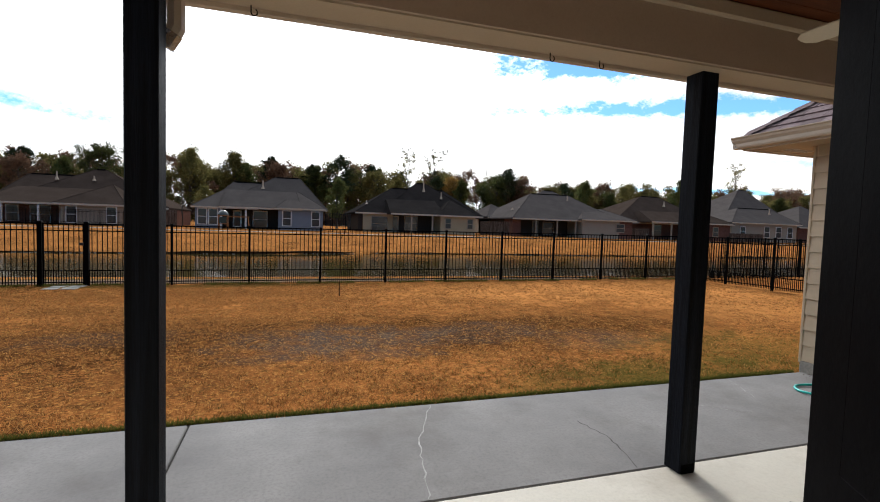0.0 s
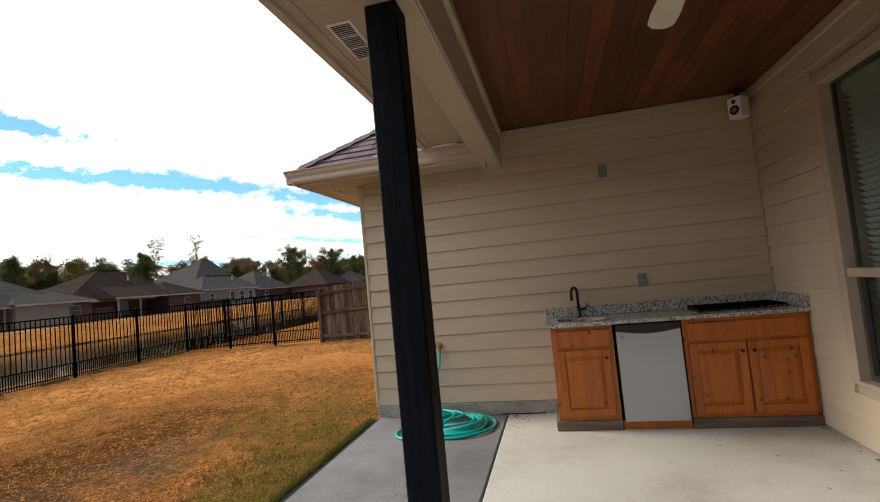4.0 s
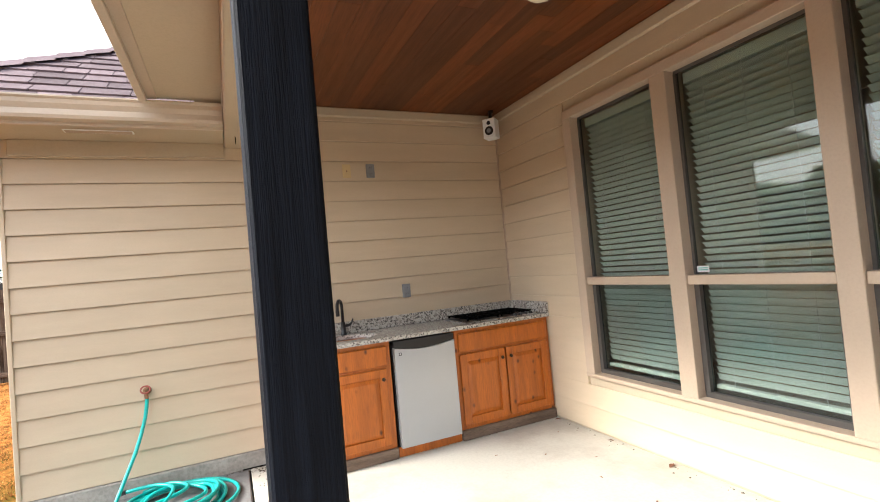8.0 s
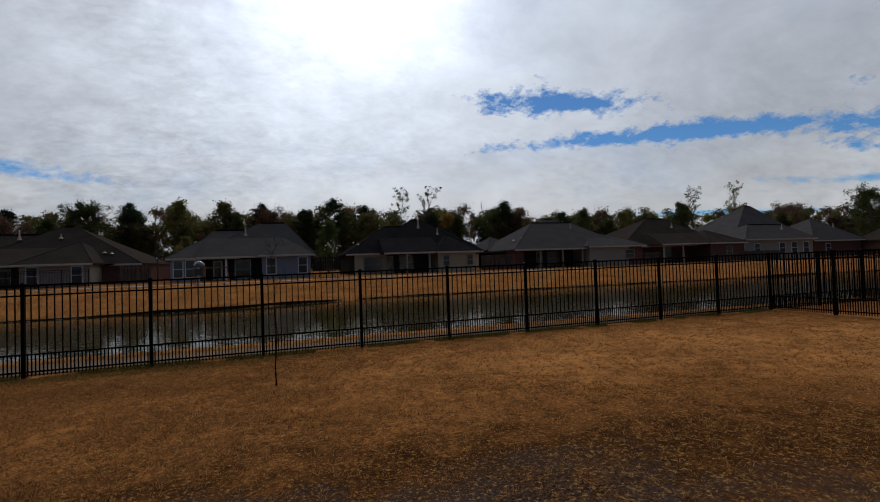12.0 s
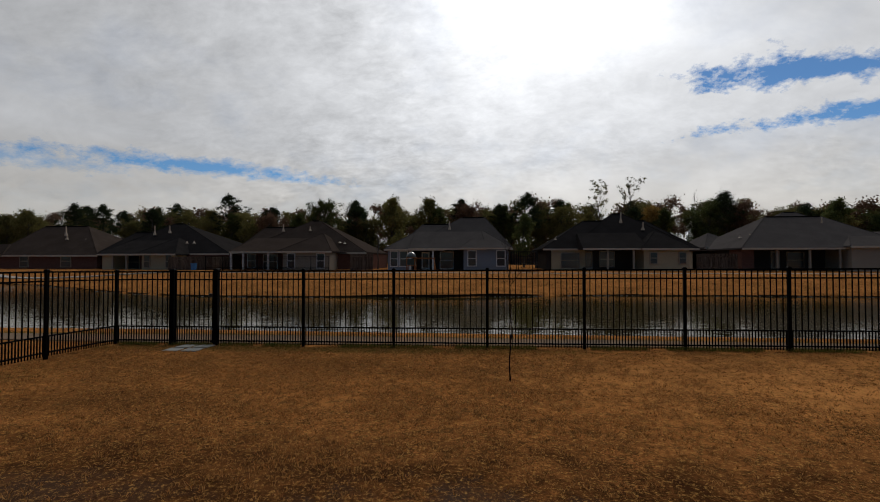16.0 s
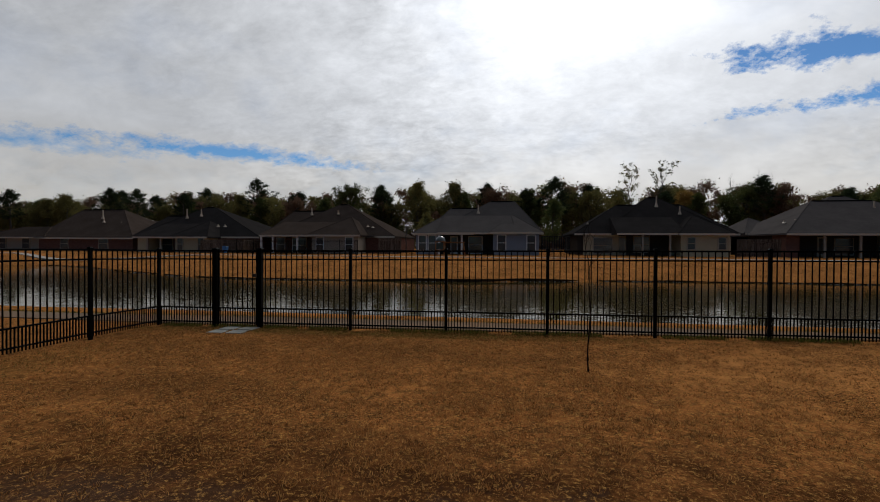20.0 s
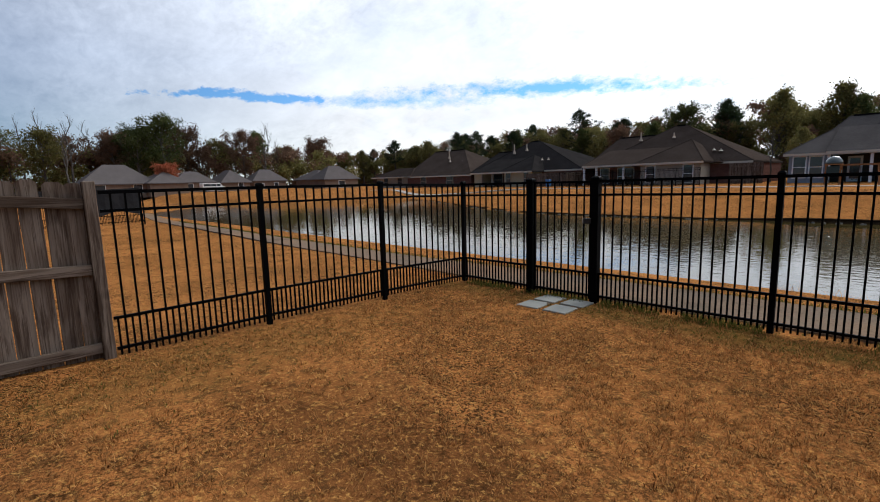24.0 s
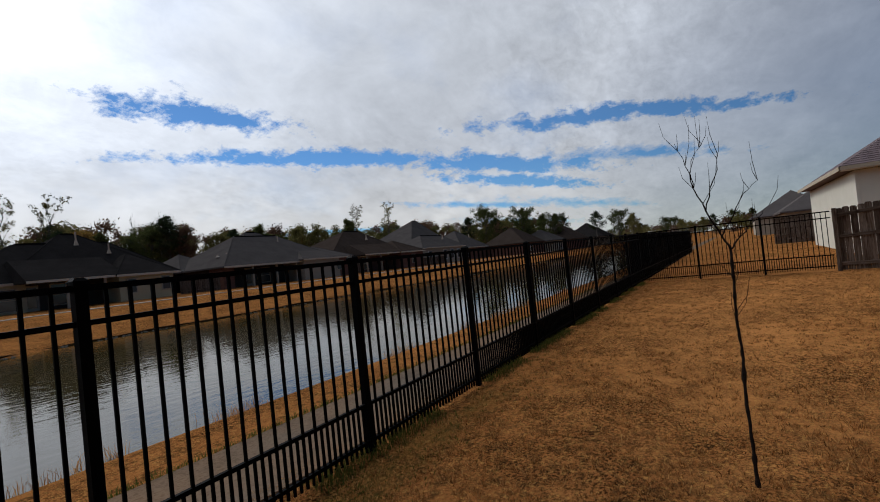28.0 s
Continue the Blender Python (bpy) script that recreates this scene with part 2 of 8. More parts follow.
def knotty(m, scale=7.5, stretch=(0.5, 1.25, 0.8), own=False, colour=(0.07, 0.018, 0.006)):
    """Adds dark round knots to a wooden surface; own: every piece its own pattern."""
    nt = m.node_tree
    N, L = nt.nodes.new, nt.links.new
    b = nt.nodes["Principled BSDF"]
    src = b.inputs["Base Color"].links[0].from_socket
    v = N("ShaderNodeTexVoronoi")
    v.inputs["Scale"].default_value = scale
    mp = N("ShaderNodeMapping")
    mp.inputs["Scale"].default_value = stretch
    src_co = N("ShaderNodeTexCoord").outputs["Object"]
    if own:
        mul = N("ShaderNodeMath")
        mul.operation = "MULTIPLY"
        mul.inputs[1].default_value = 61.0
        L(N("ShaderNodeObjectInfo").outputs["Random"], mul.inputs[0])
        com = N("ShaderNodeCombineXYZ")
        L(mul.outputs[0], com.inputs[2])
        add = N("ShaderNodeVectorMath")
        add.operation = "ADD"
        L(src_co, add.inputs[0]), L(com.outputs[0], add.inputs[1])
        src_co = add.outputs[0]
    L(src_co, mp.inputs[0])
    L(mp.outputs[0], v.inputs["Vector"])
    r = N("ShaderNodeMapRange")
    r.inputs["From Min"].default_value, r.inputs["From Max"].default_value = 0.17, 0.05
    r.inputs["To Max"].default_value = 0.95
    L(v.outputs["Distance"], r.inputs["Value"])
    mx = N("ShaderNodeMix")
    mx.data_type = "RGBA"
    L(r.outputs[0], mx.inputs[0]), L(src, mx.inputs[6])
    mx.inputs[7].default_value = (*colour, 1)
    L(mx.outputs[2], b.inputs["Base Color"])
    return m


M = {}
M["siding"] = material("painted_siding", (0.56, 0.445, 0.31), 0.6, vary=0.06, scale=1.5, fine=90, bump=0.12, stretch=(1, 1, 6), rnd=0.03, stain=0.05, stain_colour=(0.33, 0.26, 0.19))
M["trim"] = material("painted_trim", (0.46, 0.355, 0.262), 0.5, vary=0.05, scale=2, fine=70, bump=0.06)
M["soffit"] = material("painted_soffit", (0.46, 0.375, 0.265), 0.6, vary=0.05, scale=2, fine=70, bump=0.06)
M["column"] = material("black_stained_timber", (0.009, 0.012, 0.020), 0.6, spec=0.09, vary=0.5, scale=3, fine=22, bump=0.45, stretch=(9, 9, 0.3), stain=0.85, stain_scale=1.8, stain_colour=(0.0015, 0.0017, 0.0025))
M["concrete"] = material("patio_concrete", (0.215, 0.208, 0.202), 0.8, spec=0.25, vary=0.1, scale=1.3, fine=45, bump=0.15, tint=(0.140, 0.136, 0.135), stain=0.7, stain_scale=0.9, stain_colour=(0.092, 0.083, 0.075))
M["concrete_in"] = material("covered_concrete", (0.54, 0.51, 0.44), 0.7, vary=0.07, scale=1.4, fine=45, bump=0.12, stain=0.55, stain_colour=(0.27, 0.22, 0.165))
M["footing"] = material("footing_concrete", (0.40, 0.37, 0.325), 0.85, vary=0.2, scale=5, fine=40, bump=0.5, stain=0.6, stain_scale=4, stain_colour=(0.12, 0.11, 0.10))
M["soil"] = material("dark_soil", (0.014, 0.012, 0.008), 0.95, vary=0.3, scale=12, fine=90, bump=0.8)
M["cabinet"] = material("knotty_pine", (0.54, 0.140, 0.012), 0.4, vary=0.24, scale=2.2, fine=18, bump=0.1, stretch=(6, 6, 0.6), stain=0.5, stain_scale=2.6, stain_colour=(0.17, 0.043, 0.010))
M["cabinet"] = knotty(M["cabinet"], 8.0)
M["fridge"] = material("stainless_grey", (0.42, 0.43, 0.44), 0.35, 0.35, vary=0.03, scale=3, fine=120, bump=0.02)
M["black"] = material("black_plastic", (0.012, 0.012, 0.013), 0.35, vary=0.2, bump=0.03)
M["iron"] = material("black_powder_coat", (0.0018, 0.0018, 0.002), 0.6, spec=0.03, vary=0.2, scale=8, fine=200, bump=0.05)
M["shingle"] = material("asphalt_shingle", (0.20, 0.15, 0.155), 0.9, spec=0.1, vary=0.22, scale=3, fine=120, bump=0.5, rnd=0.3)
M["gutter"] = material("painted_gutter", (0.52, 0.43, 0.33), 0.4, vary=0.05, scale=2, fine=60, bump=0.03)


def weathered_wood(name, along):
    """Old unpainted board: grey bleached fibres, dark wandering grain, stains and knots; along: axis of the grain."""
    m = bpy.data.materials.new(name)
    m.use_nodes = True
    nt = m.node_tree
    N, L = nt.nodes.new, nt.links.new
    b = nt.nodes["Principled BSDF"]
    b.inputs["Roughness"].default_value, b.inputs["Specular IOR Level"].default_value = 0.9, 0.0
    oi = N("ShaderNodeObjectInfo")
    mul = N("ShaderNodeMath")
    mul.operation = "MULTIPLY"
    mul.inputs[1].default_value = 43.0
    L(oi.outputs["Random"], mul.inputs[0])
    com, add = N("ShaderNodeCombineXYZ"), N("ShaderNodeVectorMath")
    add.operation = "ADD"
    for i in range(3):
        L(mul.outputs[0], com.inputs[i])
    L(N("ShaderNodeTexCoord").outputs["Object"], add.inputs[0]), L(com.outputs[0], add.inputs[1])

    def tex(across, lengthwise, detail, rough, distortion=0.0):
        mp = N("ShaderNodeMapping")
        mp.inputs["Scale"].default_value = (across, across, lengthwise) if along == "z" else (across, lengthwise, across)
        L(add.outputs[0], mp.inputs[0])
        n = N("ShaderNodeTexNoise")
        n.inputs["Scale"].default_value, n.inputs["Detail"].default_value = 1.0, detail
        n.inputs["Roughness"].default_value, n.inputs["Distortion"].default_value = rough, distortion
        L(mp.outputs[0], n.inputs["Vector"])
        return n.outputs["Fac"]

    def mix(src, lo, hi, k, under, over):
        r = N("ShaderNodeMapRange")
        r.inputs["From Min"].default_value, r.inputs["From Max"].default_value, r.inputs["To Max"].default_value = lo, hi, k
        L(src, r.inputs["Value"])
        x = N("ShaderNodeMix")
        x.data_type = "RGBA"
        L(r.outputs[0], x.inputs[0])
        for sock, v in ((x.inputs[6], under), (x.inputs[7], over)):
            if isinstance(v, tuple):
                sock.default_value = (*v, 1)
            else:
                L(v, sock)
        return x.outputs[2]
    grain = tex(55, 1.6, 4, 0.6, 1.2)
    col = mix(tex(9, 1.1, 4, 0.6, 0.8), 0.38, 0.62, 1.0, (0.185, 0.146, 0.116), (0.095, 0.067, 0.049))
    col = mix(grain, 0.48, 0.60, 0.8, col, (0.055, 0.036, 0.026))
    col = mix(tex(5, 0.8, 5, 0.65, 0.5), 0.54, 0.66, 0.85, col, (0.035, 0.022, 0.016))
    h = N("ShaderNodeHueSaturation")
    r = N("ShaderNodeMapRange")
    r.inputs["To Min"].default_value, r.inputs["To Max"].default_value = 0.7, 1.25
    L(oi.outputs["Random"], r.inputs["Value"])
    L(col, h.inputs["Color"]), L(r.outputs[0], h.inputs["Value"])
    L(h.outputs[0], b.inputs["Base Color"])
    bn = N("ShaderNodeBump")
    bn.inputs["Strength"].default_value, bn.inputs["Distance"].default_value = 0.6, 0.004
    L(grain, bn.inputs["Height"]), L(bn.outputs[0], b.inputs["Normal"])
    return m


M["fence_wood"] = knotty(weathered_wood("weathered_fence_board", "z"), 4.2, (0.9, 0.4, 0.55), True, (0.016, 0.010, 0.007))
M["fence_rail"] = knotty(weathered_wood("weathered_fence_rail", "y"), 4.2, (0.5, 0.55, 0.9), True, (0.016, 0.010, 0.007))
M["path"] = material("asphalt_path", (0.15, 0.125, 0.10), 0.95, spec=0.0, vary=0.5, scale=0.5, fine=30, bump=1.0, tint=(0.24, 0.15, 0.09), stain=0.5, stain_colour=(0.05, 0.043, 0.036))
M["road"] = material("far_road", (0.33, 0.31, 0.28), 0.85, vary=0.1, scale=0.6, fine=20, bump=0.1)
M["red"] = material("faded_red_handle", (0.33, 0.06, 0.045), 0.5, vary=0.2)
M["white"] = material("white_paint", (0.78, 0.78, 0.76), 0.5, vary=0.04, bump=0.03)


def lawn_material():
    m = bpy.data.materials.new("dormant_lawn")
    m.use_nodes = True
    nt = m.node_tree
    N, L = nt.nodes.new, nt.links.new
    b = nt.nodes["Principled BSDF"]
    b.inputs["Roughness"].default_value = 0.95
    b.inputs["Specular IOR Level"].default_value = 0.0
    co = N("ShaderNodeTexCoord").outputs["Object"]

    def tex(s, d=5, r=0.6):
        n = N("ShaderNodeTexNoise")
        n.inputs["Scale"].default_value, n.inputs["Detail"].default_value, n.inputs["Roughness"].default_value = s, d, r
        L(co, n.inputs["Vector"])
        return n.outputs["Fac"]

    def step(src, lo, hi, k=1.0):
        n = N("ShaderNodeMapRange")
        n.inputs["From Min"].default_value, n.inputs["From Max"].default_value, n.inputs["To Max"].default_value = lo, hi, k
        L(src, n.inputs["Value"])
        return n.outputs[0]

    def mixc(f, a, c):
        n = N("ShaderNodeMix")
        n.data_type = "RGBA"
        L(f, n.inputs[0])
        for sock, v in ((n.inputs[6], a), (n.inputs[7], c)):
            if isinstance(v, tuple):
                sock.default_value = (*v, 1)
            else:
                L(v, sock)
        return n.outputs[2]

    col = mixc(step(tex(0.35), 0.35, 0.65), (0.42, 0.166, 0.048), (0.33, 0.128, 0.037))
    col = mixc(step(tex(1.3, 6, 0.7), 0.5, 0.72, 0.5), col, (0.12, 0.050, 0.020))
    col = mixc(step(tex(7, 10, 0.85), 0.50, 0.56, 0.7), col, (0.055, 0.033, 0.013))
    # bare greyish patches in the middle of the yard, green near the patio
    sep = N("ShaderNodeSeparateXYZ")
    L(co, sep.inputs[0])

    def blob(cx, cy, rx, ry, k):
        def lin(sock, c, r):
            n = N("ShaderNodeMath")
            n.operation = "SUBTRACT"
            L(sock, n.inputs[0])
            n.inputs[1].default_value = c
            d = N("ShaderNodeMath")
            d.operation = "DIVIDE"
            L(n.outputs[0], d.inputs[0])
            d.inputs[1].default_value = r
            p = N("ShaderNodeMath")
            p.operation = "MULTIPLY"
            L(d.outputs[0], p.inputs[0]), L(d.outputs[0], p.inputs[1])
            return p.outputs[0]
        s = N("ShaderNodeMath")
        s.operation = "ADD"
        L(lin(sep.outputs[0], cx, rx), s.inputs[0]), L(lin(sep.outputs[1], cy, ry), s.inputs[1])
        s2 = N("ShaderNodeMath")
        s2.operation = "ADD"
        L(s.outputs[0], s2.inputs[0]), L(step(tex(2.2, 7, 0.7), 0.2, 0.8, 1.8), s2.inputs[1])
        n = N("ShaderNodeMapRange")
        n.inputs["From Min"].default_value, n.inputs["From Max"].default_value = 1.9, 0.9
        n.inputs["To Max"].default_value = k
        L(s2.outputs[0], n.inputs["Value"])
        return n.outputs[0]

    for args in PALE:
        col = mixc(blob(*args), col, (0.60, 0.26, 0.080))
    for args in BROWN:
        col = mixc(blob(*args), col, (0.048, 0.019, 0.008))
    for args in BARE:
        col = mixc(blob(*args), col, (0.085, 0.066, 0.055))
    thatch = N("ShaderNodeMath")
    thatch.operation = "MULTIPLY"
    L(step(tex(42, 5, 0.75), 0.47, 0.55), thatch.inputs[0])
    worn = N("ShaderNodeMapRange")
    worn.inputs["From Min"].default_value, worn.inputs["From Max"].default_value = 0.40, 0.60
    worn.inputs["To Min"].default_value, worn.inputs["To Max"].default_value = 0.18, 0.95
    L(tex(0.55, 5, 0.65), worn.inputs["Value"])
    L(worn.outputs[0], thatch.inputs[1])
    col = mixc(thatch.outputs[0], col, (0.030, 0.013, 0.006))
    col = mixc(step(tex(26, 6, 0.85), 0.54, 0.60, 0.6), col, (0.62, 0.33, 0.09))
    for args in GREEN:
        col = mixc(blob(*args), col, (0.055, 0.062, 0.013))
    L(col, b.inputs["Base Color"])
    bn = N("ShaderNodeBump")
    bn.inputs["Strength"].default_value, bn.inputs["Distance"].default_value = 0.7, 0.03
    L(tex(60, 5, 0.7), bn.inputs["Height"])
    L(bn.outputs[0], b.inputs["Normal"])
    return m


PALE = [(1.5, 11.2, 6.5, 2.4, 0.8), (5.0, 8.5, 4.0, 3.2, 0.7)]
BROWN = [(-6.8, 7.2, 5.0, 1.9, 0.9), (-1.8, 6.9, 4.2, 1.8, 0.85), (-9.4, 9.6, 2.2, 0.8, 0.6), (2.5, 7.0, 3.0, 1.5, 0.2), (-7.0, 5.2, 3.0, 0.8, 0.3)]
BARE = [(-5.0, 6.6, 1.8, 1.2, 0.75), (-3.0, 6.8, 1.6, 0.8, 0.6), (-1.2, 6.0, 1.3, 0.7, 0.4), (-8.0, 7.2, 1.2, 0.6, 0.3)]
GREEN = [(-1.4, 4.4, 2.6, 0.7, 0.7), (0.6, 5.2, 2.2, 1.2, 0.45), (-8.0, 13.1, 6.0, 0.35, 0.5), (-11.8, 9.5, 0.8, 2.5, 0.2)]
STRAW = [(0.56, 0.275, 0.09), (0.22, 0.086, 0.026), (0.60, 0.33, 0.115), (0.07, 0.028, 0.010), (0.48, 0.21, 0.06)]
M["lawn"] = lawn_material()


def water_material():
    """Murky pond water under a light breeze: short wavelets over a slow swell."""
    m = bpy.data.materials.new("pond_water")
    m.use_nodes = True
    nt = m.node_tree
    N, L = nt.nodes.new, nt.links.new
    b = nt.nodes["Principled BSDF"]
    b.inputs["Base Color"].default_value = (0.050, 0.038, 0.013, 1)
    b.inputs["Roughness"].default_value, b.inputs["IOR"].default_value = 0.03, 1.33
    co = N("ShaderNodeTexCoord").outputs["Object"]

    def waves(scale, detail, stretch, turn):
        mp = N("ShaderNodeMapping")
        mp.inputs["Scale"].default_value = stretch
        mp.inputs["Rotation"].default_value = (0, 0, radians(turn))
        L(co, mp.inputs[0])
        a = N("ShaderNodeTexNoise")
        a.inputs["Scale"].default_value, a.inputs["Detail"].default_value = scale, detail
        L(mp.outputs[0], a.inputs["Vector"])
        return a.outputs["Fac"]

    def relief(height, distance, under=None):
        bn = N("ShaderNodeBump")
        bn.inputs["Strength"].default_value, bn.inputs["Distance"].default_value = 1.0, distance
        L(height, bn.inputs["Height"])
        if under is not None:
            L(under, bn.inputs["Normal"])
        return bn.outputs[0]

    swell = relief(waves(0.9, 2, (0.5, 1.0, 1), 18), 0.005)
    L(relief(waves(5.2, 3, (0.5, 1.0, 1), 10), 0.0052, swell), b.inputs["Normal"])
    return m


M["water"] = water_material()


# ---- small builders ----
def link_mesh(name, bm, mat, smooth=False):
    me = bpy.data.meshes.new(name)
    bm.normal_update()
    bm.to_mesh(me)
    bm.free()
    if mat is not None:
        me.materials.append(M[mat] if isinstance(mat, str) else mat)
    if smooth:
        me.polygons.foreach_set("use_smooth", [True] * len(me.polygons))
    return new(name, me)


def part(name, bm, mat, parent, label="", smooth=False):
    ob = link_mesh(name, bm, mat, smooth)
    ob.parent = parent
    if label:
        tagged(ob, label)
    return ob


def piece(name, me, parent, m):
    """One more object on a shared mesh, under parent."""
    ob = new(name, me)
    ob.parent = parent
    ob.matrix_local = m
    return ob


def thing(name, label, category, at=(0, 0, 0), group="", kind=""):
    ob = new(name)
    ob.empty_display_size = 0.1
    ob.matrix_world = Matrix.Translation(at) if not isinstance(at, Matrix) else at
    return tagged(ob, label, category, group, kind)


def add_box(bm, x0, x1, y0, y1, z0, z1, bevel=0.0):
    vs = [bm.verts.new(p) for p in ((x0, y0, z0), (x1, y0, z0), (x1, y1, z0), (x0, y1, z0), (x0, y0, z1), (x1, y0, z1), (x1, y1, z1), (x0, y1, z1))]
    fs = [bm.faces.new([vs[i] for i in f]) for f in ((3, 2, 1, 0), (4, 5, 6, 7), (0, 1, 5, 4), (1, 2, 6, 5), (2, 3, 7, 6), (3, 0, 4, 7))]
    if bevel > 0:
        es = list({e for f in fs for e in f.edges})
        bmesh.ops.bevel(bm, geom=es, offset=bevel, segments=1, affect="EDGES", profile=0.5)
    return bm


def box(x0, x1, y0, y1, z0, z1, bevel=0.0):
    return add_box(bmesh.new(), x0, x1, y0, y1, z0, z1, bevel)


def add_poly(bm, pts):
    return bm.faces.new([bm.verts.new(p) for p in pts])


def add_tube(bm, pts, r, sides=8, caps=True):
    """A round bar along pts; r is one radius or one for each point."""
    pts = [Vector(p) for p in pts]
    rs = r if isinstance(r, (list, tuple)) else [r] * len(pts)
    rings, ref = [], None
    for i, p in enumerate(pts):
        d = (pts[min(i + 1, len(pts) - 1)] - pts[max(i - 1, 0)]).normalized()
        if ref is None:
            ref = d.orthogonal().normalized()
        ref = (ref - d * ref.dot(d))
        ref = ref.normalized() if ref.length > 1e-6 else d.orthogonal().normalized()
        o = d.cross(ref)
        rings.append([bm.verts.new(p + (ref * math.cos(k * 2 * math.pi / sides) + o * math.sin(k * 2 * math.pi / sides)) * rs[i]) for k in range(sides)])
    for a, c in zip(rings, rings[1:]):
        for k in range(sides):
            bm.faces.new((a[k], a[(k + 1) % sides], c[(k + 1) % sides], c[k]))
    if caps:
        bm.faces.new(rings[0][::-1])
        bm.faces.new(rings[-1])
    return bm


def tube(pts, r, sides=8):
    return add_tube(bmesh.new(), pts, r, sides)


def add_prism(bm, pts, axis, lo, hi):
    """Extrude a closed outline (2D) along an axis from lo to hi."""
    def at(p, v):
        return (v, p[0], p[1]) if axis == "x" else (p[0], v, p[1]) if axis == "y" else (p[0], p[1], v)
    a, c = [bm.verts.new(at(p, lo)) for p in pts], [bm.verts.new(at(p, hi)) for p in pts]
    n = len(pts)
    fs = [bm.faces.new(a[::-1]), bm.faces.new(c)] + [bm.faces.new((a[i], a[(i + 1) % n], c[(i + 1) % n], c[i])) for i in range(n)]
    bmesh.ops.recalc_face_normals(bm, faces=fs)
    return bm

# ---- ground, pond, paths ----
WATER_Z = -0.62


def smooth(a, b, v):
    t = max(0.0, min(1.0, (v - a) / (b - a)))
    return t * t * (3 - 2 * t)


def near_shore(x):
    return 17.2 + 0.3 * noise.noise((x * 0.12, 3.1, 0)) + 0.12 * noise.noise((x * 0.7, 9.1, 0)) - 0.9 * smooth(-12, -17, x) + 0.8 * smooth(-18, -26, x) + 12 * smooth(-48, -62, x) + 12 * smooth(95, 120, x)


def far_shore(x):
    return 34.0 - 3.0 * smooth(4, -10, x) + 0.5 * noise.noise((x * 0.06, 7.7, 0)) + 0.3 * noise.noise((x * 0.4, 1.7, 0)) + 12 * smooth(-20, -50, x) * (1 - smooth(-50, -62, x)) - 6 * smooth(-52, -62, x) - 10 * smooth(95, 120, x)


def path_in(x):
    return 13.62 + 0.2 * smooth(-11, -16, x) + 0.4 * smooth(-16, -30, x) + 2.0 * smooth(-30, -50, x) + 0.05 * noise.noise((x * 0.5, 0, 0))


def path_out(x):
    return 14.92 - 0.25 * smooth(-10, -16, x) + 0.2 * smooth(-20, -30, x) + 2.0 * smooth(-30, -50, x) + 0.06 * noise.noise((x * 0.5, 4, 0))


def fence_z(x):
    return -0.175 + 0.0062 * (x + 10.3)


def ground_z(x, y):
    yard = -0.05 + (fence_z(max(-30, min(20, x))) + 0.05) * smooth(4.5, 13.4, y)
    if y < 13.6:
        return yard + 0.018 * noise.noise((x * 0.5, y * 0.5, 2.0)) * smooth(4.2, 6.0, y)
    ns, fs = near_shore(x), far_shore(x)
    if y < ns + 0.8:
        bank = yard + (-0.22 - yard) * smooth(13.6, 14.4, y)
        return bank + (WATER_Z - 0.12 - bank) * smooth(15.6, ns + 0.6, y)
    if y < fs:
        return WATER_Z - 0.12 - 0.7 * smooth(ns + 0.6, ns + 4, y) * smooth(fs, fs - 4, y)
    far = 0.40 + 0.15 * smooth(46, 60, y)
    step = 0.28 * smooth(fs, fs + 0.7, y)
    return WATER_Z - 0.12 + step + (far - WATER_Z + 0.12 - step) * smooth(fs + 0.5, fs + 11, y) + 0.03 * noise.noise((x * 0.3, y * 0.3, 5.0))


def spaced(stops):
    out = []
    for (a, b, n) in stops:
        out += [a + (b - a) * i / n for i in range(n)]
    return out + [stops[-1][1]]


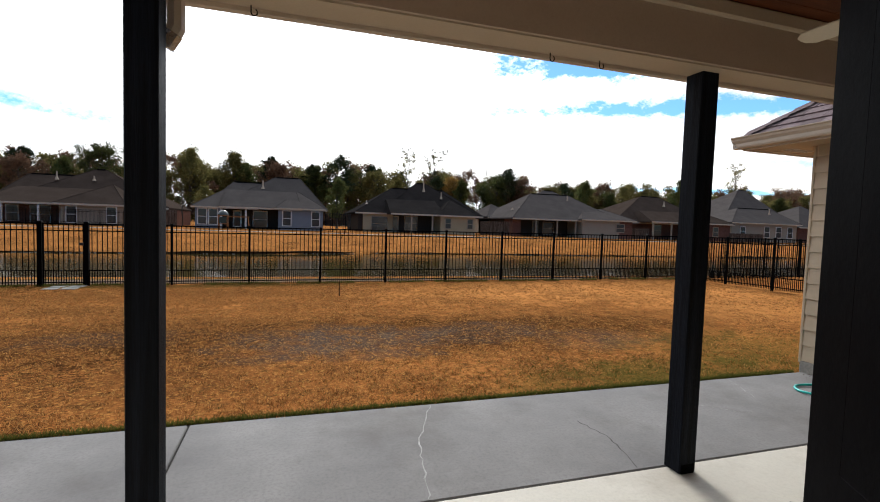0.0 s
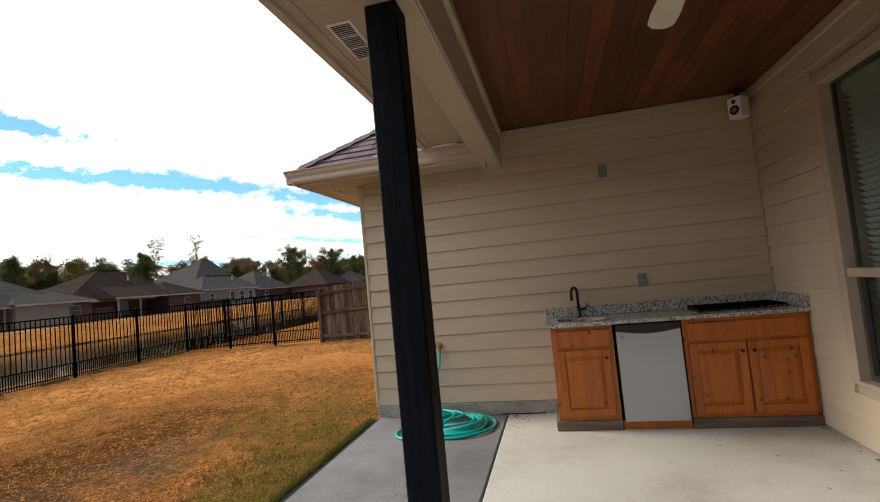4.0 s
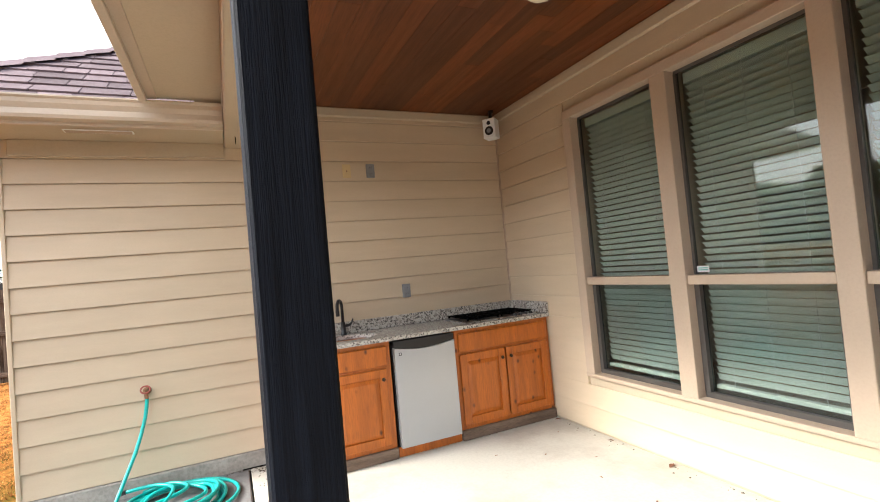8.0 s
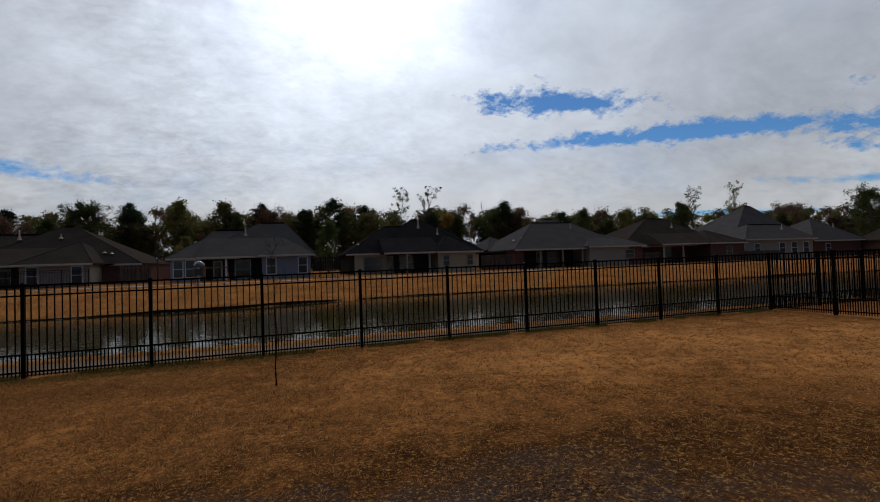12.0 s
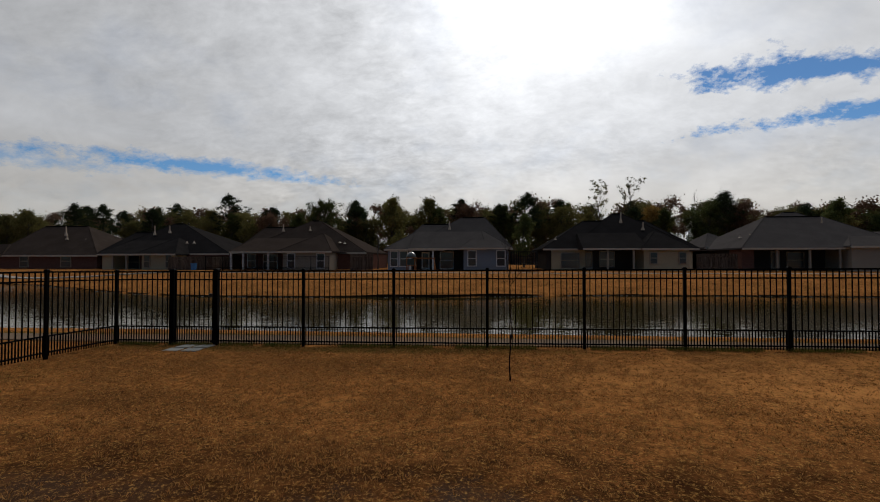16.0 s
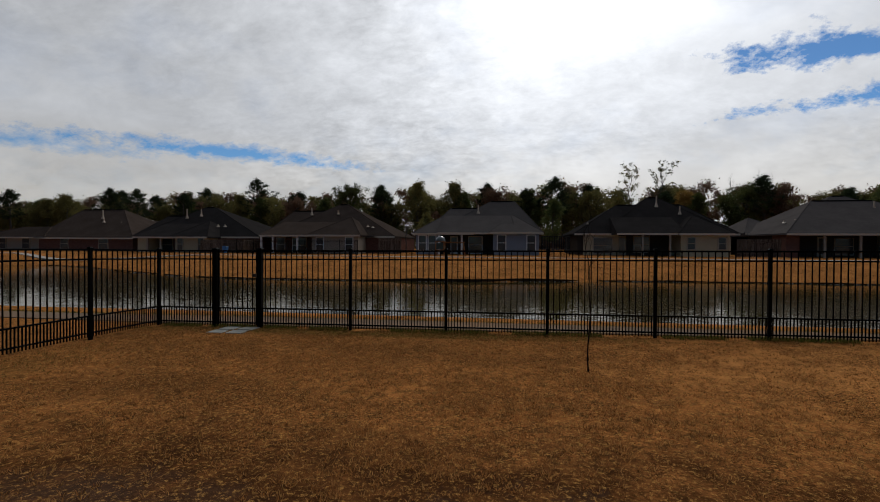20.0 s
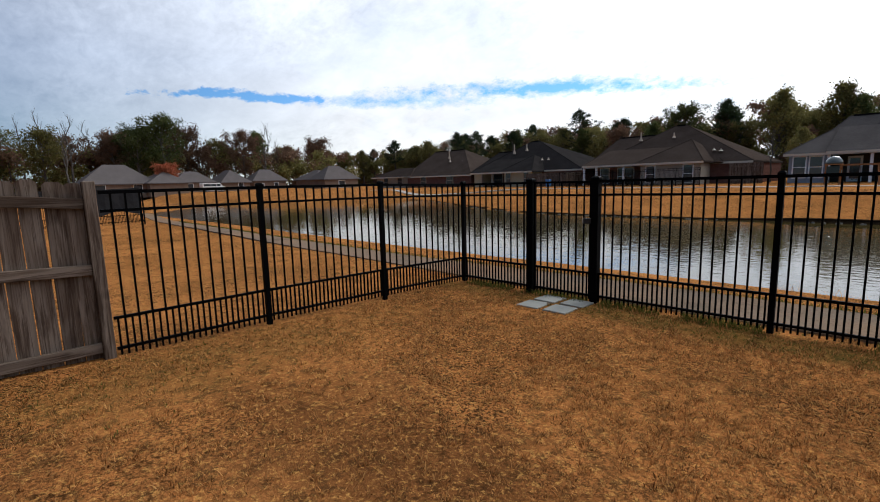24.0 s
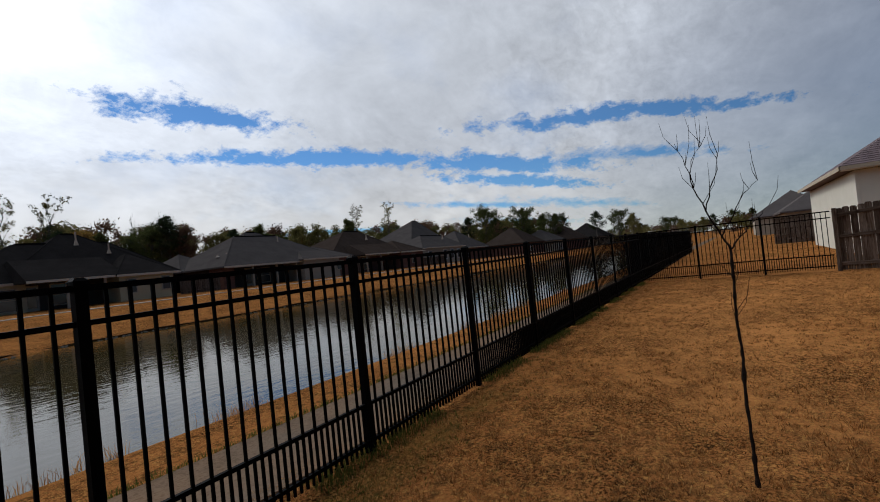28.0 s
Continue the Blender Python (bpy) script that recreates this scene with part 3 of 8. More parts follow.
def build_ground():
    xs = spaced([(-1500, -200, 8), (-200, -70, 20), (-70, -14, 50), (-14, 10, 48), (10, 60, 50), (60, 130, 40), (130, 300, 20), (300, 1500, 8)])
    ys = spaced([(-1500, -60, 6), (-60, 3, 12), (3, 20, 60), (20, 34, 10), (34, 48, 42), (48, 90, 20), (90, 250, 10), (250, 1500, 8)])
    bm = bmesh.new()
    rows = [[bm.verts.new((x, y, ground_z(x, y))) for x in xs] for y in ys]
    for r0, r1 in zip(rows, rows[1:]):
        for i in range(len(xs) - 1):
            bm.faces.new((r0[i], r0[i + 1], r1[i + 1], r1[i]))
    ob = link_mesh("ground", bm, "lawn", True)
    tagged(ob, "dormant orange-brown lawn sloping gently to the pond", "lawn", kind="structure")
    bm = bmesh.new()
    add_poly(bm, ((-75, 10, WATER_Z), (130, 10, WATER_Z), (130, 52, WATER_Z), (-75, 52, WATER_Z)))
    w = link_mesh("water", bm, "water")
    tagged(w, "dark rippled pond water reflecting the sky", "pond", kind="structure")
    # walking path outside the fence
    def strip(name, mat, lo, hi, x0, x1, step, up, label, cat):
        bm = bmesh.new()
        prev = None
        n = int((x1 - x0) / step)
        for i in range(n + 1):
            x = x0 + (x1 - x0) * i / n
            a, c = lo(x), hi(x)
            mids = [a + (c - a) * k / 3 for k in range(4)]
            cur = [bm.verts.new((x, a, ground_z(x, a) - 0.05))] + [bm.verts.new((x, y, max(ground_z(x, y), ground_z(x, (a + c) / 2)) + up)) for y in mids] + [bm.verts.new((x, c, ground_z(x, c) - 0.05))]
            if prev:
                for k in range(5):
                    bm.faces.new((prev[k], cur[k], cur[k + 1], prev[k + 1]))
            prev = cur
        tagged(link_mesh(name, bm, mat), label, cat, kind="structure")
    strip("path_near", "path", path_in, path_out, -55, 100, 0.8, 0.02, "grey asphalt walking path along the pond", "path")
    strip("path_far", "road", lambda x: 46.6, lambda x: 47.5, -60, 110, 1.5, 0.04, "pale concrete walk on the far bank", "path")


build_ground()


def build_slab():
    yard = thing("patio", "grey weathered concrete patio slab with dark joints", "patio", kind="structure")
    # inner covered slab and outer apron, in cast sections with open joints
    for x0, x1 in ((-12.0, -6.352), (-6.338, -0.0)):
        part("slab", box(x0, x1, 2.577, 3.96, -0.2, 0.0, 0.008), "concrete", yard)
    part("slab", box(-12.0, -0.0, -0.0, 2.563, -0.2, 0.002, 0.006), "concrete_in", yard, "pale covered concrete")
    part("joint_bed", box(-12.0, -0.0, 2.55, 2.59, -0.2, -0.02), "soil", yard)
    part("joint_bed", box(-6.36, -6.33, 2.57, 3.95, -0.2, -0.02), "soil", yard)
    part("soil_edge", box(-12.0, 0.0, 3.962, 4.085, -0.2, -0.04), "soil", yard, "dark soil gap along the slab")


build_slab()

# ---- the house ----
BOARD = 0.1785


def siding_run(parent, along, u0, u1, z0, z1, base, out, holes=()):
    """Lap siding: tapered boards over a run, each its own piece. along: axis of the run; base: wall plane; out: side it faces (+1/-1)."""
    z = z0
    while z < z1 - 0.01:
        top = min(z + BOARD, z1)
        spans = [(u0, u1)]
        for (h0, h1, hz0, hz1) in holes:
            if z < hz1 - 0.02 and top > hz0 + 0.02:
                nxt = []
                for a, c in spans:
                    if h1 <= a or h0 >= c:
                        nxt.append((a, c))
                    else:
                        nxt += [s for s in ((a, h0), (h1, c)) if s[1] - s[0] > 0.02]
                spans = nxt
        for a, c in spans:
            bm = bmesh.new()
            prof = [(0.0, z + 0.008), (0.016, z + 0.008), (0.023, z + 0.005), (0.0235, z + 0.011), (0.007, top), (0.0, top)]
            pts = [(base + out * d, h) for d, h in prof]
            add_prism(bm, pts, "y" if along == "y" else "x", a, c)
            part("siding_board", bm, "siding", parent)
        z = top


def build_shell():
    # kitchen wall of the wing, faces the patio
    w = thing("wall_east", "beige lap-sided wall of the house wing", "wall", kind="structure")
    part("wall_core", box(0.0, 0.14, -0.14, 3.97, 0.1, 3.0), "soffit", w)
    siding_run(w, "y", 0.018, 3.972, 0.125, 2.92, 0.0, -1)
    part("corner_board", box(-0.027, 0.03, 3.972, 4.0, 0.11, 2.574, 0.003), "siding", w)
    part("footing", box(-0.03, 0.14, 0.0, 3.985, -0.2, 0.125, 0.01), "footing", w, "stained bare concrete footing")
    n = thing("wall_north", "beige lap-sided front wall of the wing", "wall", kind="structure")
    part("wall_core", box(0.14, 6.8, 3.83, 3.97, -0.2, 2.6), "soffit", n)
    siding_run(n, "x", 0.03, 6.8, 0.125, 2.55, 3.97, 1)
    # window wall
    s = thing("wall_south", "beige lap-sided wall with a row of windows", "wall", kind="structure")
    holes = [(-3.86, -1.06, 0.45, 2.62), (-5.93, -4.98, 0.0, 2.15)]
    xs = sorted({-12.0, -5.93, -4.98, -3.86, -1.06, 0.0})
    for a, c in zip(xs, xs[1:]):
        gap = [h for h in holes if h[0] <= a + 1e-6 and h[1] >= c - 1e-6]
        if gap:
            if gap[0][2] > 0.01:
                part("wall_core", box(a, c, -0.14, 0.0, -0.2, gap[0][2]), "soffit", s)
            part("wall_core", box(a, c, -0.14, 0.0, gap[0][3], 3.0), "soffit", s)
        else:
            part("wall_core", box(a, c, -0.14, 0.0, -0.2, 3.0), "soffit", s)
    siding_run(s, "x", -12.0, -0.02, 0.02, 2.92, 0.0, 1, holes)
    part("corner_bead", box(-0.03, -0.018, 0.016, 0.03, 0.02, 2.92), "trim", s)
    part("crown", box(-6.3, -0.02, 0.016, 0.05, 2.84, 2.925, 0.01), "soffit", s)
    part("crown", box(-0.05, -0.018, 0.05, 2.38, 2.84, 2.925, 0.01), "soffit", w)
    # rooms behind, closed and dark
    room = thing("wall_back", "plain inner walls behind the windows", "wall", kind="structure")
    part("panel", box(-12.0, 6.8, -4.2, -4.0, -0.2, 3.0), "soffit", room)
    part("panel", box(-12.2, -12.0, -4.2, 0.0, -0.2, 3.0), "soffit", room)
    part("panel", box(-12.0, 6.8, -4.0, -0.14, -0.2, -0.05), "footing", room)
    part("panel", box(-12.0, 6.8, -4.0, -0.14, 3.0, 3.1), "soffit", room)
    part("panel", box(6.8, 6.94, -4.2, 3.97, -0.2, 3.0), "soffit", room)
    part("panel", box(0.0, 0.14, -4.0, -0.14, -0.2, 3.0), "soffit", room)


build_shell()


def build_porch():
    p = thing("porch_beam", "beige boxed porch beam carried on black posts", "beam", kind="structure")
    part("beam", box(-6.45, 0.0, 2.375, 2.575, 2.555, 2.93, 0.004), "trim", p)
    part("beam_soffit", box(-6.44, 0.0, 2.385, 2.565, 2.545, 2.556), "soffit", p)
    part("crown", box(-6.3, -0.05, 2.335, 2.374, 2.83, 2.925, 0.012), "soffit", p)
    bm = bmesh.new()
    rnd = random.Random(5)
    y = 0.0
    while y < 2.37:
        x = -6.45
        y1 = min(y + 0.132, 2.372)
        x += rnd.uniform(0.3, 1.4)
        cuts = [-6.45]
        while x < -0.4:
            cuts.append(x)
            x += rnd.uniform(0.9, 2.4)
        cuts.append(0.0)
        for a, b in zip(cuts, cuts[1:]):
            add_box(bm, a + 0.001, b - 0.001, y + 0.0012, y1 - 0.0012, 2.925 + rnd.uniform(0, 0.0015), 2.945)
        y = y1
    add_box(bm, -6.45, 0.0, 0.0, 2.38, 2.946, 2.97)
    me_ob = link_mesh("ceiling", bm, ceiling_material())
    tagged(me_ob, "red-brown stained tongue and groove pine porch ceiling", "ceiling", kind="structure")
    # outer soffit and fascia of the porch roof
    e = thing("porch_eave", "beige boxed eave and fascia of the porch roof", "eave", kind="structure")
    part("soffit_panel", box(-6.75, -0.545, 2.577, 3.03, 2.735, 2.75), "soffit", e)
    part("soffit_panel", box(-0.545, 0.0, 2.577, 2.75, 2.735, 2.75), "soffit", e)
    part("fascia", box(-6.78, -0.53, 3.03, 3.075, 2.70, 2.90, 0.004), "gutter", e)
    part("fascia_lip", box(-6.78, -0.53, 3.075, 3.09, 2.86, 2.90), "gutter", e)
    part("groove_strip", box(-6.75, -0.545, 2.97, 3.03, 2.728, 2.736), "trim", e)
    part("end_board", box(-6.78, -6.74, 2.38, 3.03, 2.70, 2.92), "gutter", e)
    # roof over the porch and the main house
    bm = bmesh.new()
    add_poly(bm, ((-6.85, 3.10, 2.905), (-0.5, 3.10, 2.905), (-0.5, -4.5, 5.6), (-6.85, -4.5, 5.6)))
    add_poly(bm, ((-12.4, 0.5, 2.96), (-6.85, 0.5, 2.96), (-6.85, -4.5, 5.6), (-12.4, -4.5, 5.6)))
    add_poly(bm, ((-6.85, 3.10, 2.90), (-6.85, -4.5, 2.90), (-6.85, -4.5, 5.6)))
    add_poly(bm, ((-12.4, -4.5, 2.9), (-0.5, -4.5, 2.9), (-0.5, -4.5, 5.6), (-12.4, -4.5, 5.6)))
    r = link_mesh("roof_main", bm, "shingle")
    tagged(r, "dark brown shingle roof over the porch", "roof", kind="structure")


def ceiling_material():
    m = material("stained_pine_ceiling_boards", (0.15, 0.037, 0.0068), 0.45, vary=0.25, scale=2.0, fine=16, bump=0.06, stretch=(0.6, 9, 9))
    nt = m.node_tree
    N, L = nt.nodes.new, nt.links.new
    b = nt.nodes["Principled BSDF"]
    src = b.inputs["Base Color"].links[0].from_socket
    g = N("ShaderNodeNewGeometry")
    mr = N("ShaderNodeMapRange")
    mr.inputs["To Min"].default_value, mr.inputs["To Max"].default_value = 0.6, 1.3
    L(g.outputs["Random Per Island"], mr.inputs["Value"])
    h = N("ShaderNodeHueSaturation")
    L(src, h.inputs["Color"]), L(mr.outputs[0], h.inputs["Value"])
    L(h.outputs[0], b.inputs["Base Color"])
    return m


build_porch()


def build_column(x, y):
    c = thing("porch_column", "black-stained square timber porch post on the patio slab", "column", (x, y, 0.002), "porch posts")
    bm = bmesh.new()
    add_box(bm, -0.066, 0.066, -0.066, 0.066, 0.0, 2.545, 0.006)
    part("post", bm, "column", c)
    bm = bmesh.new()
    for s in (-1, 1):
        add_box(bm, -0.05, 0.05, s * 0.0675 - 0.0014, s * 0.0675 + 0.0014, 0.0, 0.06)
    part("base_plate", bm, "iron", c)
    return c


col = build_column(-3.18, 2.52)
copy_thing(col, Matrix.Translation((-6.25, 2.50, 0.002)))


def shingle_face(parent, a, b, top_a, top_b, rows, rnd, up=0.006, tab=0.24):
    """Courses of separate shingle tabs on a roof face with eave a-b and ridge side top_a-top_b."""
    a, b, ta, tb = Vector(a), Vector(b), Vector(top_a), Vector(top_b)
    nrm = (b - a).cross(ta - a).normalized()
    if nrm.z < 0:
        nrm = -nrm
    out = []
    for r in range(rows):
        f0, f1 = r / rows, (r + 1) / rows
        l0, r0 = a.lerp(ta, f0), b.lerp(tb, f0)
        l1, r1 = a.lerp(ta, f1), b.lerp(tb, f1)
        width = (r0 - l0).length
        if width < 0.05:
            break
        u = -rnd.uniform(0, tab)
        while u < width:
            w = rnd.uniform(0.6, 1.3) * tab
            u0, u1 = max(u, 0) + 0.003, min(u + w, width) - 0.003
            u += w
            if u1 - u0 < 0.03:
                continue
            k = 1.03 if r < rows - 1 else 1.0
            lift = rnd.uniform(0.006, 0.012)
            wtop = (r1 - l1).length
            s = wtop / width if width else 1
            shift = (l1 - l0)
            d = (r0 - l0).normalized()
            off0 = shift.dot(d)
            c0, c1 = max(u0, off0), min(u1, off0 + wtop)
            if c1 - c0 < 0.01:
                c0 = c1 = max(min((u0 + u1) / 2, off0 + wtop), off0)
            riser = shift - d * off0
            p = [l0 + d * u0, l0 + d * u1, l0 + d * c1 + riser * k, l0 + d * c0 + riser * k]
            out.append((p, nrm, up + lift))
    return out


def build_wing_roof():
    roof = thing("wing_roof", "hip roof of brown asphalt shingles with beige gutters", "roof", kind="structure")
    ex, ey, ez = -0.5, 4.52, 2.70
    rise = 0.75
    # eave rectangle: x from ex to 7.4, y from -5 to ey; hip up to ridge
    half = 4.0
    apex = (ex + half, ey - half, ez + half * rise)
    back = (ex + half, -6, ez + half * rise)
    right = (7.45, ey, ez)
    bm = bmesh.new()
    add_poly(bm, ((ex, ey, ez), (ex, 2.6, ez), (0.02, 2.6, ez + 0.52 * rise), (0.02, -6, ez + 0.52 * rise), back, apex))
    add_poly(bm, ((right), (ex, ey, ez), apex))
    add_poly(bm, ((right), apex, back, (7.45, -6, ez)))
    part("deck", bm, "shingle", roof)
    rnd = random.Random(3)
    tabs = shingle_face(roof, (ex, 2.6, ez), (ex, ey, ez), (ex + half, 2.6, ez + half * rise), apex, 32, rnd)
    # stay on the face: the hip side trims the courses
    tabs += shingle_face(roof, (ex, ey, ez), (3.0, ey, ez), apex, (3.6, ey - half, ez + half * rise), 32, rnd)[:400]
    near, rest = [], []
    for i, tb in enumerate(tabs):
        (near if tb[0][0].z < ez + 0.9 and len(near) < 280 else rest).append(tb)

    def slab(bm, tb):
        p, n, h = tb
        lo = [bm.verts.new(q - n * 0.002) for q in p]
        hi = [bm.verts.new(q + n * (h if i < 2 else 0.003)) for i, q in enumerate(p)]
        try:
            bm.faces.new(hi)
            bm.faces.new((lo[0], lo[1], hi[1], hi[0]))
            bm.faces.new((lo[1], lo[2], hi[2], hi[1]))
            bm.faces.new((lo[3], lo[0], hi[0], hi[3]))
        except ValueError:
            pass
    for tb in near:
        bm = bmesh.new()
        slab(bm, tb)
        part("shingle", bm, "shingle", roof)
    bm = bmesh.new()
    for tb in rest:
        slab(bm, tb)
    ob = part("shingle_courses", bm, "shingle", roof)
    ob["kind"] = "stuff"
    # hip cap
    bm = bmesh.new()
    a, c = Vector((ex, ey, ez + 0.034)), Vector(apex) + Vector((0, 0, 0.034))
    n = 26
    for i in range(n):
        p, q = a.lerp(c, (i + 0.35) / n), a.lerp(c, (i + 1.4) / n)
        for side in (Vector((-0.13, 0.0, -0.098)), Vector((0.0, 0.13, -0.098))):
            add_poly(bm, (p + Vector((0, 0, 0.012)), p + side + Vector((0, 0, 0.012)), q + side, q))
    part("hip_cap", bm, "shingle", roof)
    # soffits, fascia and gutters
    sof = thing("wing_eave", "beige soffit and fascia under the wing roof", "eave", kind="structure")
    part("soffit_panel", box(-0.476, -0.024, 2.58, 4.5, 2.575, 2.59), "soffit", sof)
    part("soffit_panel", box(-0.024, 7.4, 4.025, 4.48, 2.575, 2.59), "soffit", sof)
    part("frieze", box(-0.05, -0.022, 2.58, 3.93, 2.46, 2.575, 0.004), "soffit", sof)
    part("fascia", box(-0.475, -0.455, 2.58, 4.5, 2.555, 2.70), "gutter", sof)
    part("fascia", box(-0.475, 7.4, 4.48, 4.5, 2.555, 2.70), "gutter", sof)
    part("sub_fascia_strip", box(-0.43, -0.40, 2.6, 4.45, 2.567, 2.575), "trim", sof)
    part("sub_fascia_strip", box(-0.40, 7.4, 4.42, 4.45, 2.567, 2.575), "trim", sof)
    v = thing("soffit_vent", "pale louvred soffit vent strip", "vent", (-0.3, 3.35, 2.572), "soffit vents")
    part("vent_frame", box(-0.035, 0.035, -0.2, 0.2, -0.006, 0.0, 0.002), "white", v)
    for k in range(4):
        part("slat", box(-0.026 + k * 0.014, -0.02 + k * 0.014, -0.19, 0.19, -0.009, -0.006), "trim", v)
    g = thing("gutter_wing", "beige ogee gutter along the wing eave", "gutter")
    prof = [(-0.477, 2.575), (-0.535, 2.58), (-0.545, 2.60), (-0.545, 2.635), (-0.565, 2.665), (-0.57, 2.69), (-0.585, 2.70), (-0.585, 2.71), (-0.572, 2.71), (-0.572, 2.70), (-0.552, 2.66), (-0.532, 2.63), (-0.53, 2.60), (-0.477, 2.595)]
    bm = bmesh.new()
    add_prism(bm, prof, "y", 2.58, 4.585)
    part("trough", bm, "gutter", g)
    bm = bmesh.new()
    prof2 = [(4.502, 2.575), (4.56, 2.58), (4.575, 2.635), (4.6, 2.69), (4.61, 2.71), (4.595, 2.71), (4.56, 2.64), (4.545, 2.6), (4.502, 2.59)]
    add_prism(bm, prof2, "x", -0.56, 7.4)
    part("trough", bm, "gutter", g)


build_wing_roof()

# ---- black metal fence ----
FY = 13.41
POSTS = [-10.29 + 1.8085 * k for k in range(11)]      # gate post, then every panel joint to the corner
GATE_X = -11.22
CORNER_L, CORNER_R = -12.44, POSTS[-1]


def bar_mesh(name, w, d, h):
    me = bpy.data.meshes.new(name)
    bm = box(-w / 2, w / 2, -d / 2, d / 2, 0, h)
    bm.to_mesh(me)
    bm.free()
    me.materials.append(M["iron"])
    return me


def post_mesh(name, w, h):
    me = bpy.data.meshes.new(name)
    bm = box(-w / 2, w / 2, -w / 2, w / 2, -0.08, h - 0.03)
    c = w / 2 + 0.006
    add_box(bm, -c, c, -c, c, h - 0.035, h - 0.012)
    a = [bm.verts.new((sx * c, sy * c, h - 0.012)) for sx, sy in ((-1, -1), (1, -1), (1, 1), (-1, 1))]
    b = [bm.verts.new((sx * c * 0.55, sy * c * 0.55, h + 0.004)) for sx, sy in ((-1, -1), (1, -1), (1, 1), (-1, 1))]
    bm.faces.new(b)
    for i in range(4):
        bm.faces.new((a[i], a[(i + 1) % 4], b[(i + 1) % 4], b[i]))
    bm.to_mesh(me)
    bm.free()
    me.materials.append(M["iron"])
    return me


FENCE_H = 1.53
ME_POST, ME_GATE = post_mesh("fence_post", 0.052, FENCE_H), post_mesh("gate_post", 0.088, FENCE_H + 0.01)
ME_PICK, ME_SHORT = bar_mesh("fence_picket", 0.016, 0.016, 1.47), bar_mesh("short_picket", 0.016, 0.016, 0.36)


def fence_run(f, nodes, separate=True, post=None):
    """Panels between neighbouring nodes (x, y, z)."""
    bm = None if separate else bmesh.new()
    for (a, b) in zip(nodes, nodes[1:]):
        a, b = Vector(a), Vector(b)
        d = b - a
        length = d.length
        turn = Matrix.Rotation(math.atan2(d.y, d.x), 4, "Z")
        slope = d.z / length
        for h, w in ((1.485, 0.03), (1.325, 0.026), (0.375, 0.026), (0.095, 0.026)):
            rail = box(0.024, length - 0.024, -0.013, 0.013, -w / 2, w / 2)
            for v in rail.verts:
                v.co.z += h + slope * v.co.x
                v.co = turn @ v.co + a
            if separate:
                part("rail", rail, "iron", f)
            else:
                tmp = bpy.data.meshes.new("t")
                rail.to_mesh(tmp)
                rail.free()
                bm.from_mesh(tmp)
                bpy.data.meshes.remove(tmp)
        n = round(length / 0.1064)
        for k in range(1, 2 * n):
            u = k * length / (2 * n)
            p = a + d * (u / length)
            full = k % 2 == 0
            if separate:
                piece("picket", ME_PICK if full else ME_SHORT, f, Matrix.Translation((p.x, p.y, p.z + 0.025)) @ turn)
            else:
                add_box(bm, p.x - 0.008, p.x + 0.008, p.y - 0.008, p.y + 0.008, p.z + 0.025, p.z + (1.495 if full else 0.385))
    if not separate:
        ob = part("fence_infill", bm, "iron", f)
        ob["kind"] = "stuff"


